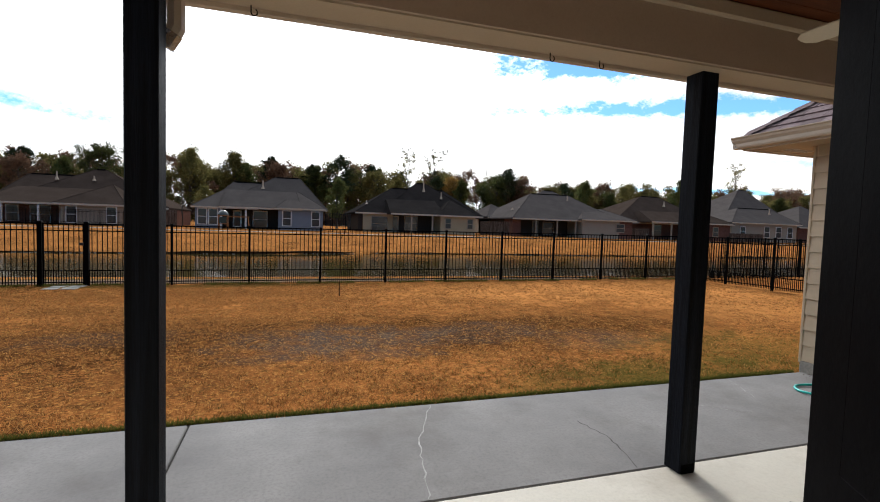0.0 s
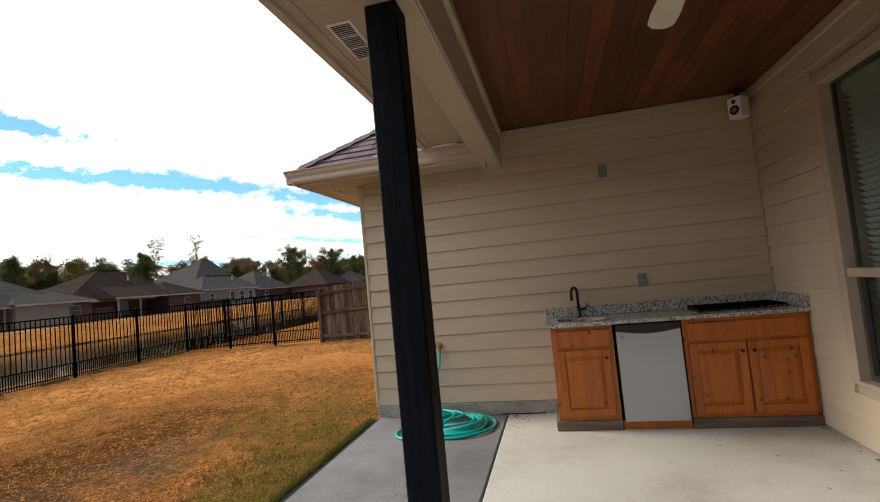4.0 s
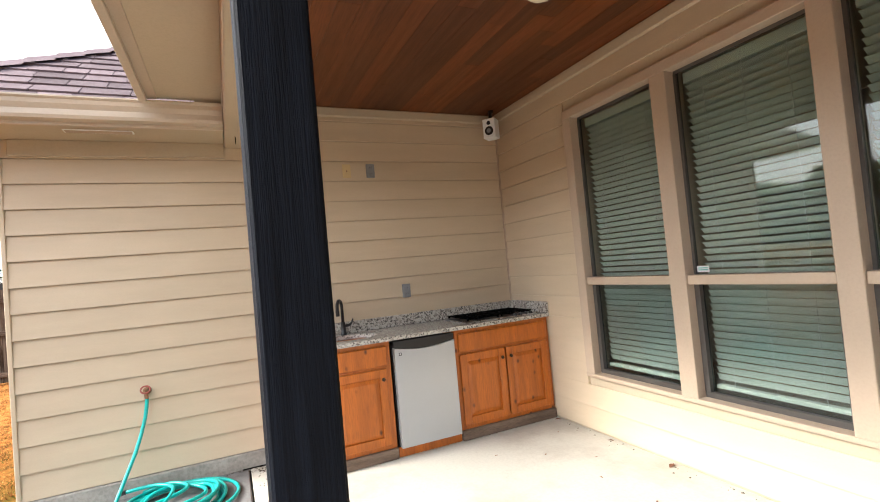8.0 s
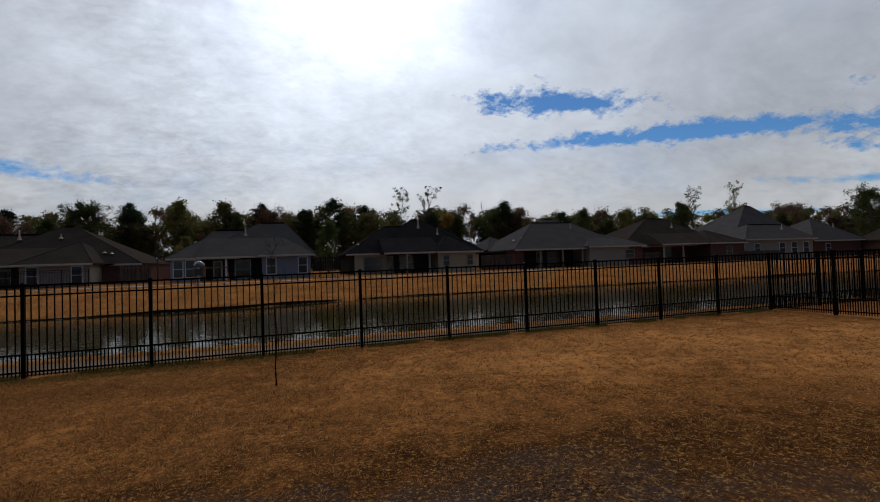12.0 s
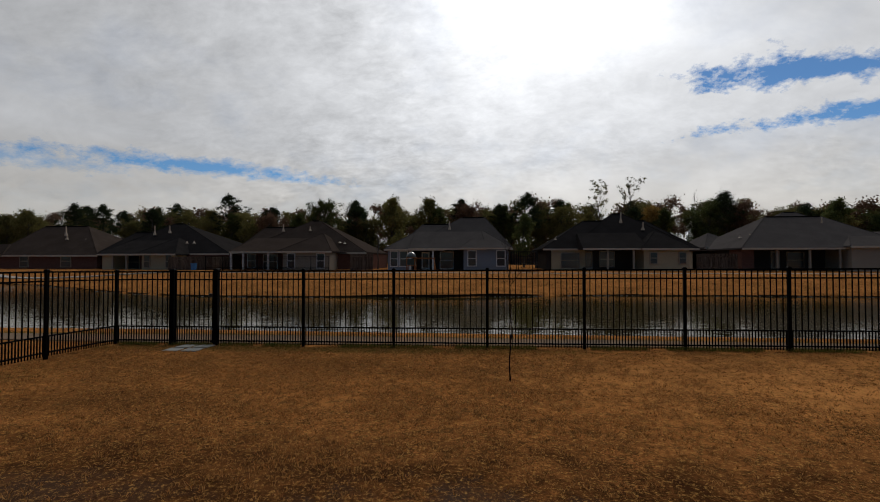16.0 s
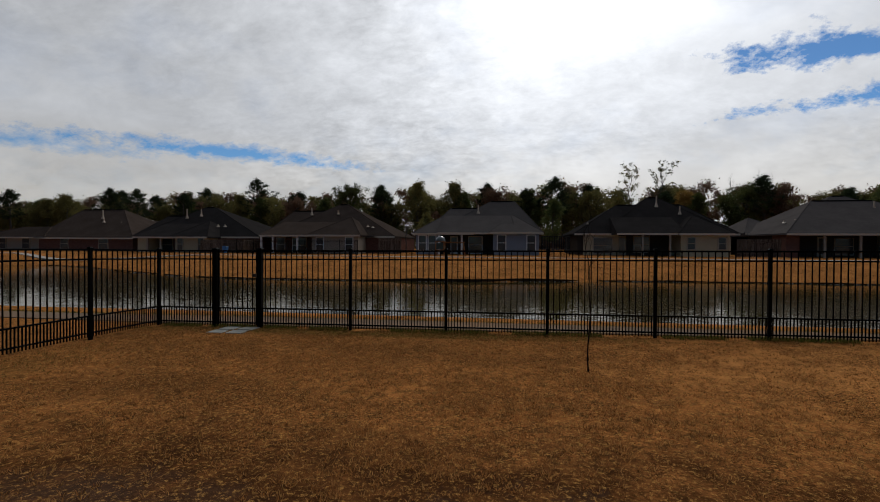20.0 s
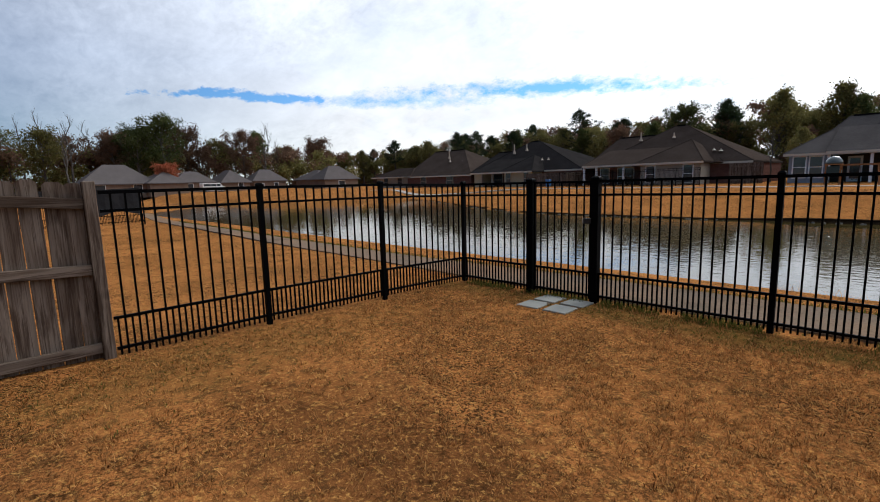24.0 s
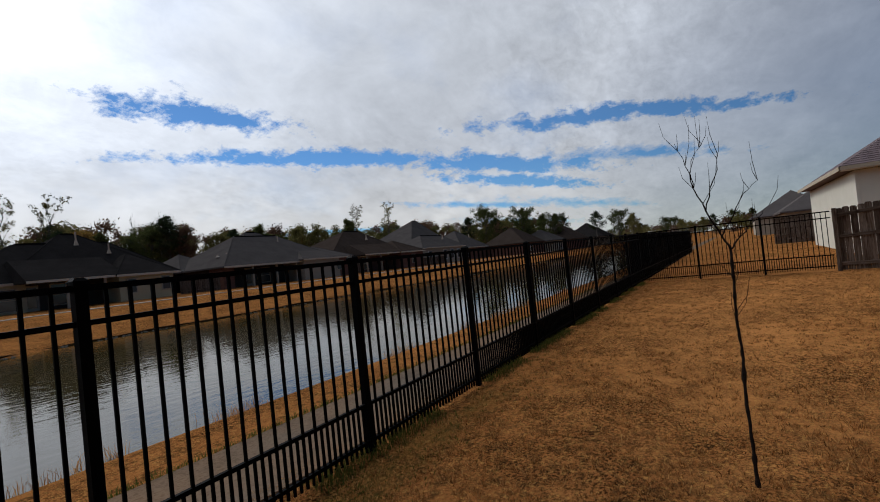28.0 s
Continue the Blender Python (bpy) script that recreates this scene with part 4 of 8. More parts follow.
def build_fence():
    f = thing("pond_fence", "black metal picket fence between the lawn and the pond path", "fence", group="yard fences")
    nodes = [(x, FY, fence_z(x)) for x in POSTS]
    near, far = nodes[:6], nodes[5:]
    fence_run(f, near, True)
    fence_run(f, far, False)
    fence_run(f, [(CORNER_L, FY, fence_z(CORNER_L)), (GATE_X, FY, fence_z(GATE_X))], True)
    for i, (x, y, z) in enumerate(nodes):
        piece("post", ME_GATE if i == 0 else ME_POST, f, Matrix.Translation((x, y, z)))
    piece("post", ME_GATE, f, Matrix.Translation((GATE_X, FY, fence_z(GATE_X))))
    piece("post", ME_POST, f, Matrix.Translation((CORNER_L, FY, fence_z(CORNER_L))))
    g = thing("garden_gate", "narrow black metal picket gate, closed", "gate")
    z = fence_z(GATE_X)
    x0, x1 = GATE_X + 0.055, POSTS[0] - 0.055
    for h in (1.485, 1.325, 0.375, 0.095):
        part("rail", box(x0, x1, FY - 0.013, FY + 0.013, z + h - 0.013, z + h + 0.013), "iron", g)
    for xx in (x0, x1 - 0.025):
        part("stile", box(xx, xx + 0.025, FY - 0.014, FY + 0.014, z + 0.05, z + 1.5), "iron", g)
    n = 8
    for k in range(1, 2 * n):
        xx = x0 + (x1 - x0) * k / (2 * n)
        piece("picket", ME_PICK if k % 2 == 0 else ME_SHORT, g, Matrix.Translation((xx, FY, z + 0.025)))
    part("latch", box(x1 - 0.09, x1 + 0.01, FY - 0.045, FY - 0.015, z + 0.98, z + 1.05, 0.006), "black", g, "black gate latch")
    l = thing("side_fence_west", "black metal picket fence closing the west side of the yard", "fence", group="yard fences")
    ln = [(CORNER_L, FY, fence_z(CORNER_L)), (-12.47, 11.87, -0.155), (-12.50, 10.29, -0.145), (-12.52, 8.86, -0.15)]
    fence_run(l, ln, True)
    for p in ln[1:3]:
        piece("post", ME_POST, l, Matrix.Translation(p))
    r = thing("side_fence_east", "black metal picket fence closing the east side of the yard", "fence", group="yard fences")
    rn = [(CORNER_R, FY, fence_z(CORNER_R)), (7.80, 11.85, -0.05), (7.80, 10.3, -0.03), (7.80, 8.80, -0.02)]
    fence_run(r, rn, True)
    for p in rn[1:3]:
        piece("post", ME_POST, r, Matrix.Translation(p))
    # the neighbours' fences go on along the path
    k = thing("neighbour_fence", "black metal picket fence of the next yards along the path", "fence", group="yard fences")
    run = [(CORNER_R + 1.8085 * i, FY, fence_z(CORNER_R)) for i in range(0, 12)]
    fence_run(k, run, False)
    for p in run[1:]:
        piece("post", ME_POST, k, Matrix.Translation(p))


build_fence()


def fence_board(name, w, h, rnd):
    """A dog-eared cedar board with slightly worn edges."""
    bm = bmesh.new()
    e = 0.03
    outline = [(-w / 2, 0), (w / 2, 0), (w / 2 + rnd.uniform(-0.003, 0.003), h - e), (w / 2 - e, h + rnd.uniform(-0.004, 0.004)), (-w / 2 + e, h), (-w / 2, h - e)]
    add_prism(bm, outline, "y", -0.009, 0.009)
    me = bpy.data.meshes.new(name)
    bm.to_mesh(me)
    bm.free()
    me.materials.append(M["fence_wood"])
    return me


def wood_fence(name, label, x, y_start, y_end, z, h0, h1, face, rnd):
    """Privacy fence down a side line from y_start to y_end (downwards); the first panel climbs from h0 to h1. face: side with posts and rails."""
    f = thing(name, label, "fence", group="wooden side fences")
    panel = 2.75
    span = y_start - y_end
    y, i = y_start - 0.09, 0
    while y > y_end:
        u = (y_start - y) / panel
        h = (h0 + (h1 - h0) * min(u, 1.0)) + rnd.uniform(-0.015, 0.015)
        me = fence_board("fence_board", 0.138 + rnd.uniform(-0.004, 0.004), h, rnd)
        piece("board", me, f, Matrix.Translation((x - face * 0.03 + rnd.uniform(-0.003, 0.003), y, z)) @ Matrix.Rotation(radians(90 + rnd.uniform(-1.2, 1.2)), 4, "Z") @ Matrix.Rotation(radians(rnd.uniform(-0.5, 0.5)), 4, "Y"))
        y -= 0.146
        i += 1
    n = int(span / panel) + 1
    for k in range(n + 1):
        yy = y_start - k * panel
        if yy < y_end:
            break
        hh = h0 + 0.02 if k == 0 else h1 - 0.05
        part("post", box(x - 0.045 + face * 0.02, x + 0.045 + face * 0.02, yy - 0.045, yy + 0.045, z - 0.1, z + hh, 0.006), "fence_wood", f)
        y2 = max(yy - panel, y_end)
        a0 = h0 if k == 0 else h1
        for r, (q0, q1) in enumerate(((0.16, 0.16), (0.5 * a0 + 0.06, 0.5 * h1 + 0.06), (a0 - 0.17, h1 - 0.2))):
            bm = box(x + face * 0.0, x + face * 0.04, y2 + 0.046, yy - 0.046, -0.045, 0.045, 0.004)
            for v in bm.verts:
                t = (yy - v.co.y) / panel
                v.co.z += z + q0 + (q1 - q0) * t
            part("rail", bm, "fence_rail", f)


wood_fence("wooden_fence_west", "weathered grey dog-eared board fence with rails", -12.52, 8.82, -1.0, -0.17, 1.58, 1.83, 1, random.Random(11))
wood_fence("wooden_fence_east", "weathered grey-brown dog-eared board fence with rails", 7.80, 8.74, -1.0, -0.04, 1.55, 1.86, -1, random.Random(12))

# ---- houses across the pond ----
M["h_grey"] = material("blue_grey_siding", (0.25, 0.28, 0.32), 0.6, spec=0.0, vary=0.05, scale=1, fine=10, bump=0.05)
M["h_beige"] = material("beige_stucco", (0.38, 0.33, 0.26), 0.7, spec=0.0, vary=0.06, scale=1, fine=10, bump=0.05)
M["h_yellow"] = material("cream_stucco", (0.48, 0.41, 0.27), 0.7, spec=0.0, vary=0.06, scale=1, fine=10, bump=0.05)
M["h_brick"] = material("red_brown_brick", (0.19, 0.1, 0.078), 0.8, spec=0.0, vary=0.2, scale=2, fine=14, bump=0.15, stretch=(1, 1, 3))
M["h_roof_dark"] = material("charcoal_shingle_far", (0.03, 0.027, 0.026), 0.95, spec=0.0, vary=0.2, scale=0.7, fine=9, bump=0.2)
M["h_roof_brown"] = material("brown_shingle_far", (0.062, 0.047, 0.039), 0.95, spec=0.0, vary=0.2, scale=0.7, fine=9, bump=0.2)
M["h_roof_grey"] = material("grey_shingle_far", (0.085, 0.076, 0.072), 0.95, spec=0.0, vary=0.15, scale=0.7, fine=9, bump=0.2)
M["h_roof_mid"] = material("mid_grey_shingle_far", (0.09, 0.08, 0.076), 0.95, spec=0.0, vary=0.15, scale=0.7, fine=9, bump=0.2)
# paler roof: sun on the west houses put into the colour, reused eastwards
M["h_roof_west"] = material("sunlit_shingle_far", (0.115, 0.10, 0.095), 0.95, spec=0.0, vary=0.12, scale=0.7, fine=9, bump=0.2)
M["h_tan"] = material("tan_brick", (0.24, 0.175, 0.13), 0.8, spec=0.0, vary=0.15, scale=1, fine=10, bump=0.1)
M["pane"] = material("dark_window_pane", (0.05, 0.055, 0.06), 0.08, vary=0.1, bump=0.0)
M["cream_siding"] = material("cream_lap_siding", (0.66, 0.63, 0.53), 0.6, vary=0.05, scale=1.5, fine=60, bump=0.05)
M["h_fascia"] = material("cream_fascia_paint", (0.55, 0.49, 0.40), 0.6, spec=0.0, vary=0.05, scale=1, fine=10, bump=0.0)
M["ridge_vent"] = material("black_ridge_vent", (0.02, 0.019, 0.018), 0.9, spec=0.0, vary=0.2)
# shade of the porch recesses is put into this dark wall colour
M["dim"] = material("painted_shade_wall", (0.06, 0.052, 0.045), 0.8, spec=0.0, vary=0.1, scale=1, fine=10)


def hip_roof(x0, x1, y0, y1, z, rise, over=0.45, thick=0.16):
    """Hip roof over a rectangle, with a fascia edge."""
    x0, x1, y0, y1 = x0 - over, x1 + over, y0 - over, y1 + over
    hw = min(x1 - x0, y1 - y0) / 2
    h = hw * rise
    if x1 - x0 >= y1 - y0:
        r0, r1 = (x0 + hw, (y0 + y1) / 2, z + h), (x1 - hw, (y0 + y1) / 2, z + h)
        pts = [(x0, y0, z), (x1, y0, z), (x1, y1, z), (x0, y1, z)]
        faces = [(pts[0], pts[1], r1, r0), (pts[1], pts[2], r1), (pts[2], pts[3], r0, r1), (pts[3], pts[0], r0)]
    else:
        r0, r1 = ((x0 + x1) / 2, y0 + hw, z + h), ((x0 + x1) / 2, y1 - hw, z + h)
        pts = [(x0, y0, z), (x1, y0, z), (x1, y1, z), (x0, y1, z)]
        faces = [(pts[0], pts[1], r0), (pts[1], pts[2], r1, r0), (pts[2], pts[3], r1), (pts[3], pts[0], r0, r1)]
    bm = bmesh.new()
    for f in faces:
        add_poly(bm, f)
    low = [(p[0], p[1], z - thick) for p in pts]
    for i in range(4):
        add_poly(bm, (low[i], low[(i + 1) % 4], pts[(i + 1) % 4], pts[i]))
    add_poly(bm, low[::-1])
    bmesh.ops.remove_doubles(bm, verts=bm.verts, dist=0.001)
    bmesh.ops.recalc_face_normals(bm, faces=bm.faces)
    return bm


def far_window(h, x, y, z, w, hh, trim):
    fr = part("window", box(x - w / 2 - 0.09, x + w / 2 + 0.09, y - 0.07, y, z - 0.09, z + hh + 0.09), trim, h)
    part("pane", box(x - w / 2, x + w / 2, y - 0.085, y - 0.07, z, z + hh / 2 - 0.03), "pane", fr)
    part("pane", box(x - w / 2, x + w / 2, y - 0.085, y - 0.07, z + hh / 2 + 0.03, z + hh), "pane", fr)





def hipped(x0, x1, y0, y1, z, rx0, rx1, ry, rz, thick=0.16):
    """Hip roof with its ridge given outright: from (rx0, ry) to (rx1, ry) at rz."""
    pts = [(x0, y0, z), (x1, y0, z), (x1, y1, z), (x0, y1, z)]
    a, b = (rx0, ry, rz), (rx1, ry, rz)
    bm = bmesh.new()
    if rx1 - rx0 > 0.05:
        faces = [(pts[0], pts[1], b, a), (pts[1], pts[2], b), (pts[2], pts[3], a, b), (pts[3], pts[0], a)]
    else:
        faces = [(pts[0], pts[1], a), (pts[1], pts[2], a), (pts[2], pts[3], a), (pts[3], pts[0], a)]
    for f in faces:
        add_poly(bm, f)
    low = [(p[0], p[1], z - thick) for p in pts]
    for i in range(4):
        add_poly(bm, (low[i], low[(i + 1) % 4], pts[(i + 1) % 4], pts[i]))
    add_poly(bm, low[::-1])
    bmesh.ops.remove_doubles(bm, verts=bm.verts, dist=0.001)
    bmesh.ops.recalc_face_normals(bm, faces=bm.faces)
    return bm


def far_house(label, roof, roofs, walls, windows=(), posts=(), doors=(), vents=(), trim="white", base=0.45):
    """One-storey house: walls (x0, x1, y0, y1, top, material), hip roofs, windows (x, y, z, w, h), posts (x, y, top)."""
    h = thing("house", label, "house", (0, 0, 0), "houses across the pond")
    for x0, x1, y0, y1, top, mat in walls:
        part("wall", box(x0, x1, y0, y1, base - 0.4, top), mat, h)
    for r in roofs:
        part("roof", hipped(*r), roof, h)
        part("fascia", box(r[0] + 0.02, r[1] - 0.02, r[2] - 0.03, r[2], r[4] - 0.2, r[4] - 0.02), "h_fascia", h)
        if r[6] - r[5] > 0.9 and r[8] > 5.1:
            part("ridge_vent", box(r[5] + 0.15, r[6] - 0.15, r[7] - 0.14, r[7] + 0.14, r[8] - 0.06, r[8] + 0.07), "ridge_vent", h)
        # raised edge shingles down the two front hips
        for p, q in (((r[0], r[2], r[4]), (r[5], r[7], r[8])), ((r[1], r[2], r[4]), (r[6], r[7], r[8]))):
            part("hip_cap", tube([p, q], 0.045, 5), roof, h)
    for (wx, wy, wz, ww, wh) in windows:
        far_window(h, wx, wy, base + wz, ww, wh, trim)
    for px, py, top in posts:
        part("porch_post", box(px - 0.09, px + 0.09, py - 0.09, py + 0.09, base - 0.4, top), trim, h)
    for dx, dy in doors:
        d = part("door", box(dx - 0.45, dx + 0.45, dy - 0.06, dy, base, base + 2.05), trim, h)
        part("pane", box(dx - 0.3, dx + 0.3, dy - 0.075, dy - 0.06, base + 0.3, base + 1.9), "pane", d)
    for (vx, vy, vz, vh) in vents:
        v = part("vent_pipe", tube([(vx, vy, vz), (vx, vy, vz + vh)], 0.07, 8), "trim", h)
        part("vent_collar", tube([(vx, vy, vz), (vx, vy, vz + vh * 0.4)], [0.2, 0.08], 8), "trim", v)
    return h


# A: brick under a long brown roof
far_house("brown brick house under a long brown hip roof", "h_roof_brown",
          [(-64.6, -50.6, 56.6, 70.0, 2.2, -63.8, -57.5, 63.0, 6.1), (-62.0, -48.0, 60.0, 72.0, 2.2, -61.0, -55.2, 66.0, 4.75), (-73.0, -63.0, 56.6, 66.0, 2.25, -68.0, -64.2, 58.5, 3.6)],
          [(-64.2, -51.0, 57.0, 69.5, 2.1, "h_brick"), (-72.5, -64.3, 57.4, 65.5, 2.1, "h_beige")],
          [(-60.5, 57.0, 0.4, 1.0, 1.3), (-55.0, 57.0, 0.4, 1.2, 1.3), (-66.5, 57.4, 0.4, 1.0, 1.3), (-70.0, 57.4, 0.4, 1.0, 1.3)],
          vents=((-58.4, 60.5, 4.7, 1.2), (-57.4, 59.6, 4.2, 0.4), (-55.2, 60.0, 3.9, 0.4)), trim="h_beige", base=0.4)
# B: cream bay, dark stepped roof
far_house("cream house with a dark stepped hip roof", "h_roof_dark",
          [(-48.95, -42.0, 54.6, 66.0, 2.31, -47.9, -42.8, 58.8, 4.0), (-51.2, -40.6, 57.0, 68.5, 2.35, -50.0, -43.0, 62.0, 5.14), (-51.0, -34.4, 57.0, 69.5, 2.39, -44.9, -43.6, 62.5, 6.3), (-44.1, -39.3, 54.4, 63.0, 2.32, -41.4, -41.35, 58.0, 4.3)],
          [(-50.0, -34.2, 57.2, 69.0, 2.3, "h_brick"), (-43.75, -39.8, 55.0, 57.5, 2.2, "h_yellow"), (-48.6, -47.4, 55.0, 57.5, 2.2, "h_yellow")],
          [(-43.1, 55.0, 0.35, 0.6, 1.4), (-40.5, 55.0, 0.35, 0.6, 1.4), (-46.4, 57.2, 0.2, 1.3, 1.5)], posts=((-47.3, 55.0, 2.2), (-45.6, 55.0, 2.2)),
          vents=((-45.9, 60.0, 4.7, 1.2), (-44.2, 60.4, 5.0, 0.9), (-40.3, 58.0, 3.6, 0.25), (-39.4, 58.0, 3.6, 0.25)), trim="h_beige", base=0.4)
# C: porch on white posts, brick end
far_house("brown-roofed beige house with a white-posted porch", "h_roof_brown",
          [(-33.15, -22.0, 54.6, 66.0, 2.56, -32.2, -24.8, 58.9, 4.2), (-34.2, -20.4, 57.0, 68.5, 2.52, -32.4, -25.0, 62.0, 5.72), (-33.6, -18.1, 57.0, 69.4, 2.5, -26.55, -25.45, 62.5, 6.55), (-27.3, -21.2, 54.1, 63.5, 2.58, -23.6, -23.55, 58.2, 4.75)],
          [(-33.0, -18.2, 57.4, 69.0, 2.4, "h_brick"), (-26.9, -21.6, 54.6, 57.6, 2.45, "h_beige")],
          [(-25.95, 54.6, 0.3, 0.75, 1.5), (-22.6, 54.6, 0.3, 0.75, 1.5), (-29.6, 57.4, 0.1, 1.6, 1.7), (-31.9, 57.4, 0.3, 0.9, 1.5)],
          posts=((-33.0, 54.85, 2.4), (-31.6, 54.85, 2.4), (-28.7, 54.85, 2.4)), doors=((-27.6, 57.4),),
          vents=((-29.3, 60.2, 5.1, 0.9), (-26.0, 60.4, 5.2, 0.5), (-21.6, 58.2, 3.6, 0.2), (-21.0, 58.2, 3.5, 0.2)), trim="white")
# D: blue-grey with a glazed corner and white windows
far_house("blue-grey sided house with white-framed windows", "h_roof_grey",
          [(-15.6, -9.0, 54.6, 66.0, 2.8, -13.2, -11.0, 58.4, 4.6), (-12.95, -4.5, 54.55, 66.0, 2.87, -12.7, -5.1, 58.5, 4.87), (-7.35, -1.9, 54.3, 65.0, 2.93, -4.95, -4.9, 59.2, 4.98),
           (-14.8, -1.9, 57.2, 68.5, 2.92, -12.3, -5.5, 62.0, 5.97), (-13.7, -1.6, 57.2, 69.2, 2.92, -7.6, -4.7, 62.5, 6.82)],
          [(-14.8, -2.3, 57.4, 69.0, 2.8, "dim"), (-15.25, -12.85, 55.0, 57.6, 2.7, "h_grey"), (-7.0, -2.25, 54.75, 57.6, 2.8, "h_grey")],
          [(-14.55, 55.0, 0.5, 0.75, 1.55), (-13.5, 55.0, 0.5, 0.75, 1.55), (-6.1, 54.75, 0.55, 0.8, 1.55), (-3.05, 54.75, 0.55, 0.8, 1.55), (-9.0, 57.4, 0.2, 1.4, 1.8)],
          posts=((-12.75, 54.85, 2.75), (-10.3, 54.85, 2.75)), doors=((-11.4, 57.4),), vents=((-8.9, 60.4, 5.2, 1.0),), trim="white")
# E: dark roof, beige walls
far_house("beige house with a steep charcoal hip roof", "h_roof_dark",
          [(5.4, 12.0, 54.5, 65.0, 2.84, 5.6, 12.0, 58.6, 4.65), (11.25, 16.45, 54.3, 65.0, 2.82, 14.0, 14.05, 58.5, 4.86), (1.6, 18.1, 57.0, 69.0, 2.87, 6.9, 14.1, 62.0, 6.25), (4.6, 17.9, 57.2, 69.3, 2.89, 10.4, 11.6, 62.5, 7.13)],
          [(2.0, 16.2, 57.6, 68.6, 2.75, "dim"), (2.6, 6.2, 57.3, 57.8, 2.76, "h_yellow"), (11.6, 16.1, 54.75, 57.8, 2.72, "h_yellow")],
          [(4.6, 57.3, 0.25, 1.9, 1.6), (12.55, 54.75, 0.75, 0.62, 1.1), (15.4, 54.75, 0.75, 0.62, 1.1), (8.6, 57.6, 0.4, 1.5, 1.6)],
          posts=((8.0, 54.85, 2.7), (10.6, 54.85, 2.7)), doors=((6.6, 57.6),), vents=((10.9, 60.4, 5.9, 1.2), (13.1, 59.6, 5.0, 0.9), (3.2, 58.5, 3.9, 0.25)), trim="h_beige", base=0.5)
# F: big grey roof over a deep dark porch, small wing behind
far_house("grey-roofed brick house with a deep shaded porch", "h_roof_mid",
          [(20.95, 37.5, 54.3, 67.0, 2.85, 26.9, 32.9, 61.0, 6.5), (23.0, 38.0, 56.0, 69.6, 2.85, 30.0, 31.4, 63.0, 7.2), (20.8, 26.0, 62.0, 71.0, 3.1, 23.0, 23.05, 66.0, 5.0)],
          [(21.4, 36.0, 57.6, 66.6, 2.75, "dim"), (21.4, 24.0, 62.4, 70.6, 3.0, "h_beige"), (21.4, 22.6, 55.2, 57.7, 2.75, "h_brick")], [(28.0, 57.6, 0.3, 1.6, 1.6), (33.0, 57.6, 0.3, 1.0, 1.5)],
          posts=((24.5, 54.7, 2.75), (27.6, 54.7, 2.75), (30.4, 54.7, 2.75)), doors=((26.0, 57.6),), vents=((32.0, 59.5, 5.4, 0.9), (23.3, 57.2, 4.1, 0.25), (22.6, 57.8, 4.0, 0.25)), trim="h_beige", base=0.5)
far_house("low brick garage wing with a grey hip roof", "h_roof_mid",
          [(30.6, 39.3, 53.6, 63.5, 3.0, 33.6, 36.6, 58.0, 4.6)], [(31.0, 36.8, 54.0, 63.0, 2.9, "h_beige"), (36.8, 38.9, 54.02, 63.0, 2.9, "h_brick")], [(36.9, 54.0, 0.9, 1.2, 1.0)], trim="h_beige", base=0.5)
# G: dark roofed, porch between two wings
far_house("brick house with a dark hip roof and a shaded porch", "h_roof_brown",
          [(38.2, 57.0, 57.0, 70.0, 2.95, 47.6, 50.9, 63.0, 7.2), (42.6, 52.0, 54.6, 66.0, 3.1, 43.2, 52.0, 58.0, 4.65), (50.6, 57.6, 54.4, 65.0, 3.1, 53.9, 53.95, 58.5, 5.1)],
          [(38.8, 56.6, 58.4, 69.6, 2.9, "h_brick"), (51.0, 57.2, 54.8, 58.6, 3.0, "h_brick")], [(54.4, 54.8, 0.7, 0.9, 1.3), (47.0, 58.4, 0.5, 1.4, 1.6)],
          posts=((43.2, 54.9, 3.0), (46.4, 54.9, 3.0)), vents=((50.0, 60.5, 5.6, 0.8),), trim="h_beige", base=0.5)
# H: steep tower roof with pale wings
far_house("pale house with a steep tower roof and hipped wings", "h_roof_mid",
          [(62.0, 78.5, 60.5, 75.5, 3.6, 73.7, 75.1, 68.0, 9.9), (58.2, 73.0, 55.4, 65.0, 3.5, 64.4, 71.6, 60.0, 5.95), (76.0, 88.5, 58.0, 71.0, 3.2, 84.0, 84.6, 64.0, 7.2)],
          [(62.6, 78.0, 61.0, 75.0, 3.5, "h_beige"), (58.8, 72.5, 55.9, 64.0, 3.35, "h_beige"), (76.6, 88.0, 58.6, 70.5, 3.1, "h_brick")],
          [(61.0, 55.9, 1.0, 0.9, 1.3), (66.0, 55.9, 0.8, 1.0, 1.6), (68.5, 55.9, 0.8, 1.0, 1.6), (71.0, 55.9, 0.8, 1.0, 1.6), (80.0, 58.6, 0.7, 1.0, 1.4)],
          vents=((69.0, 58.0, 5.0, 0.9), (86.0, 61.5, 5.4, 0.8)), trim="white", base=0.5)


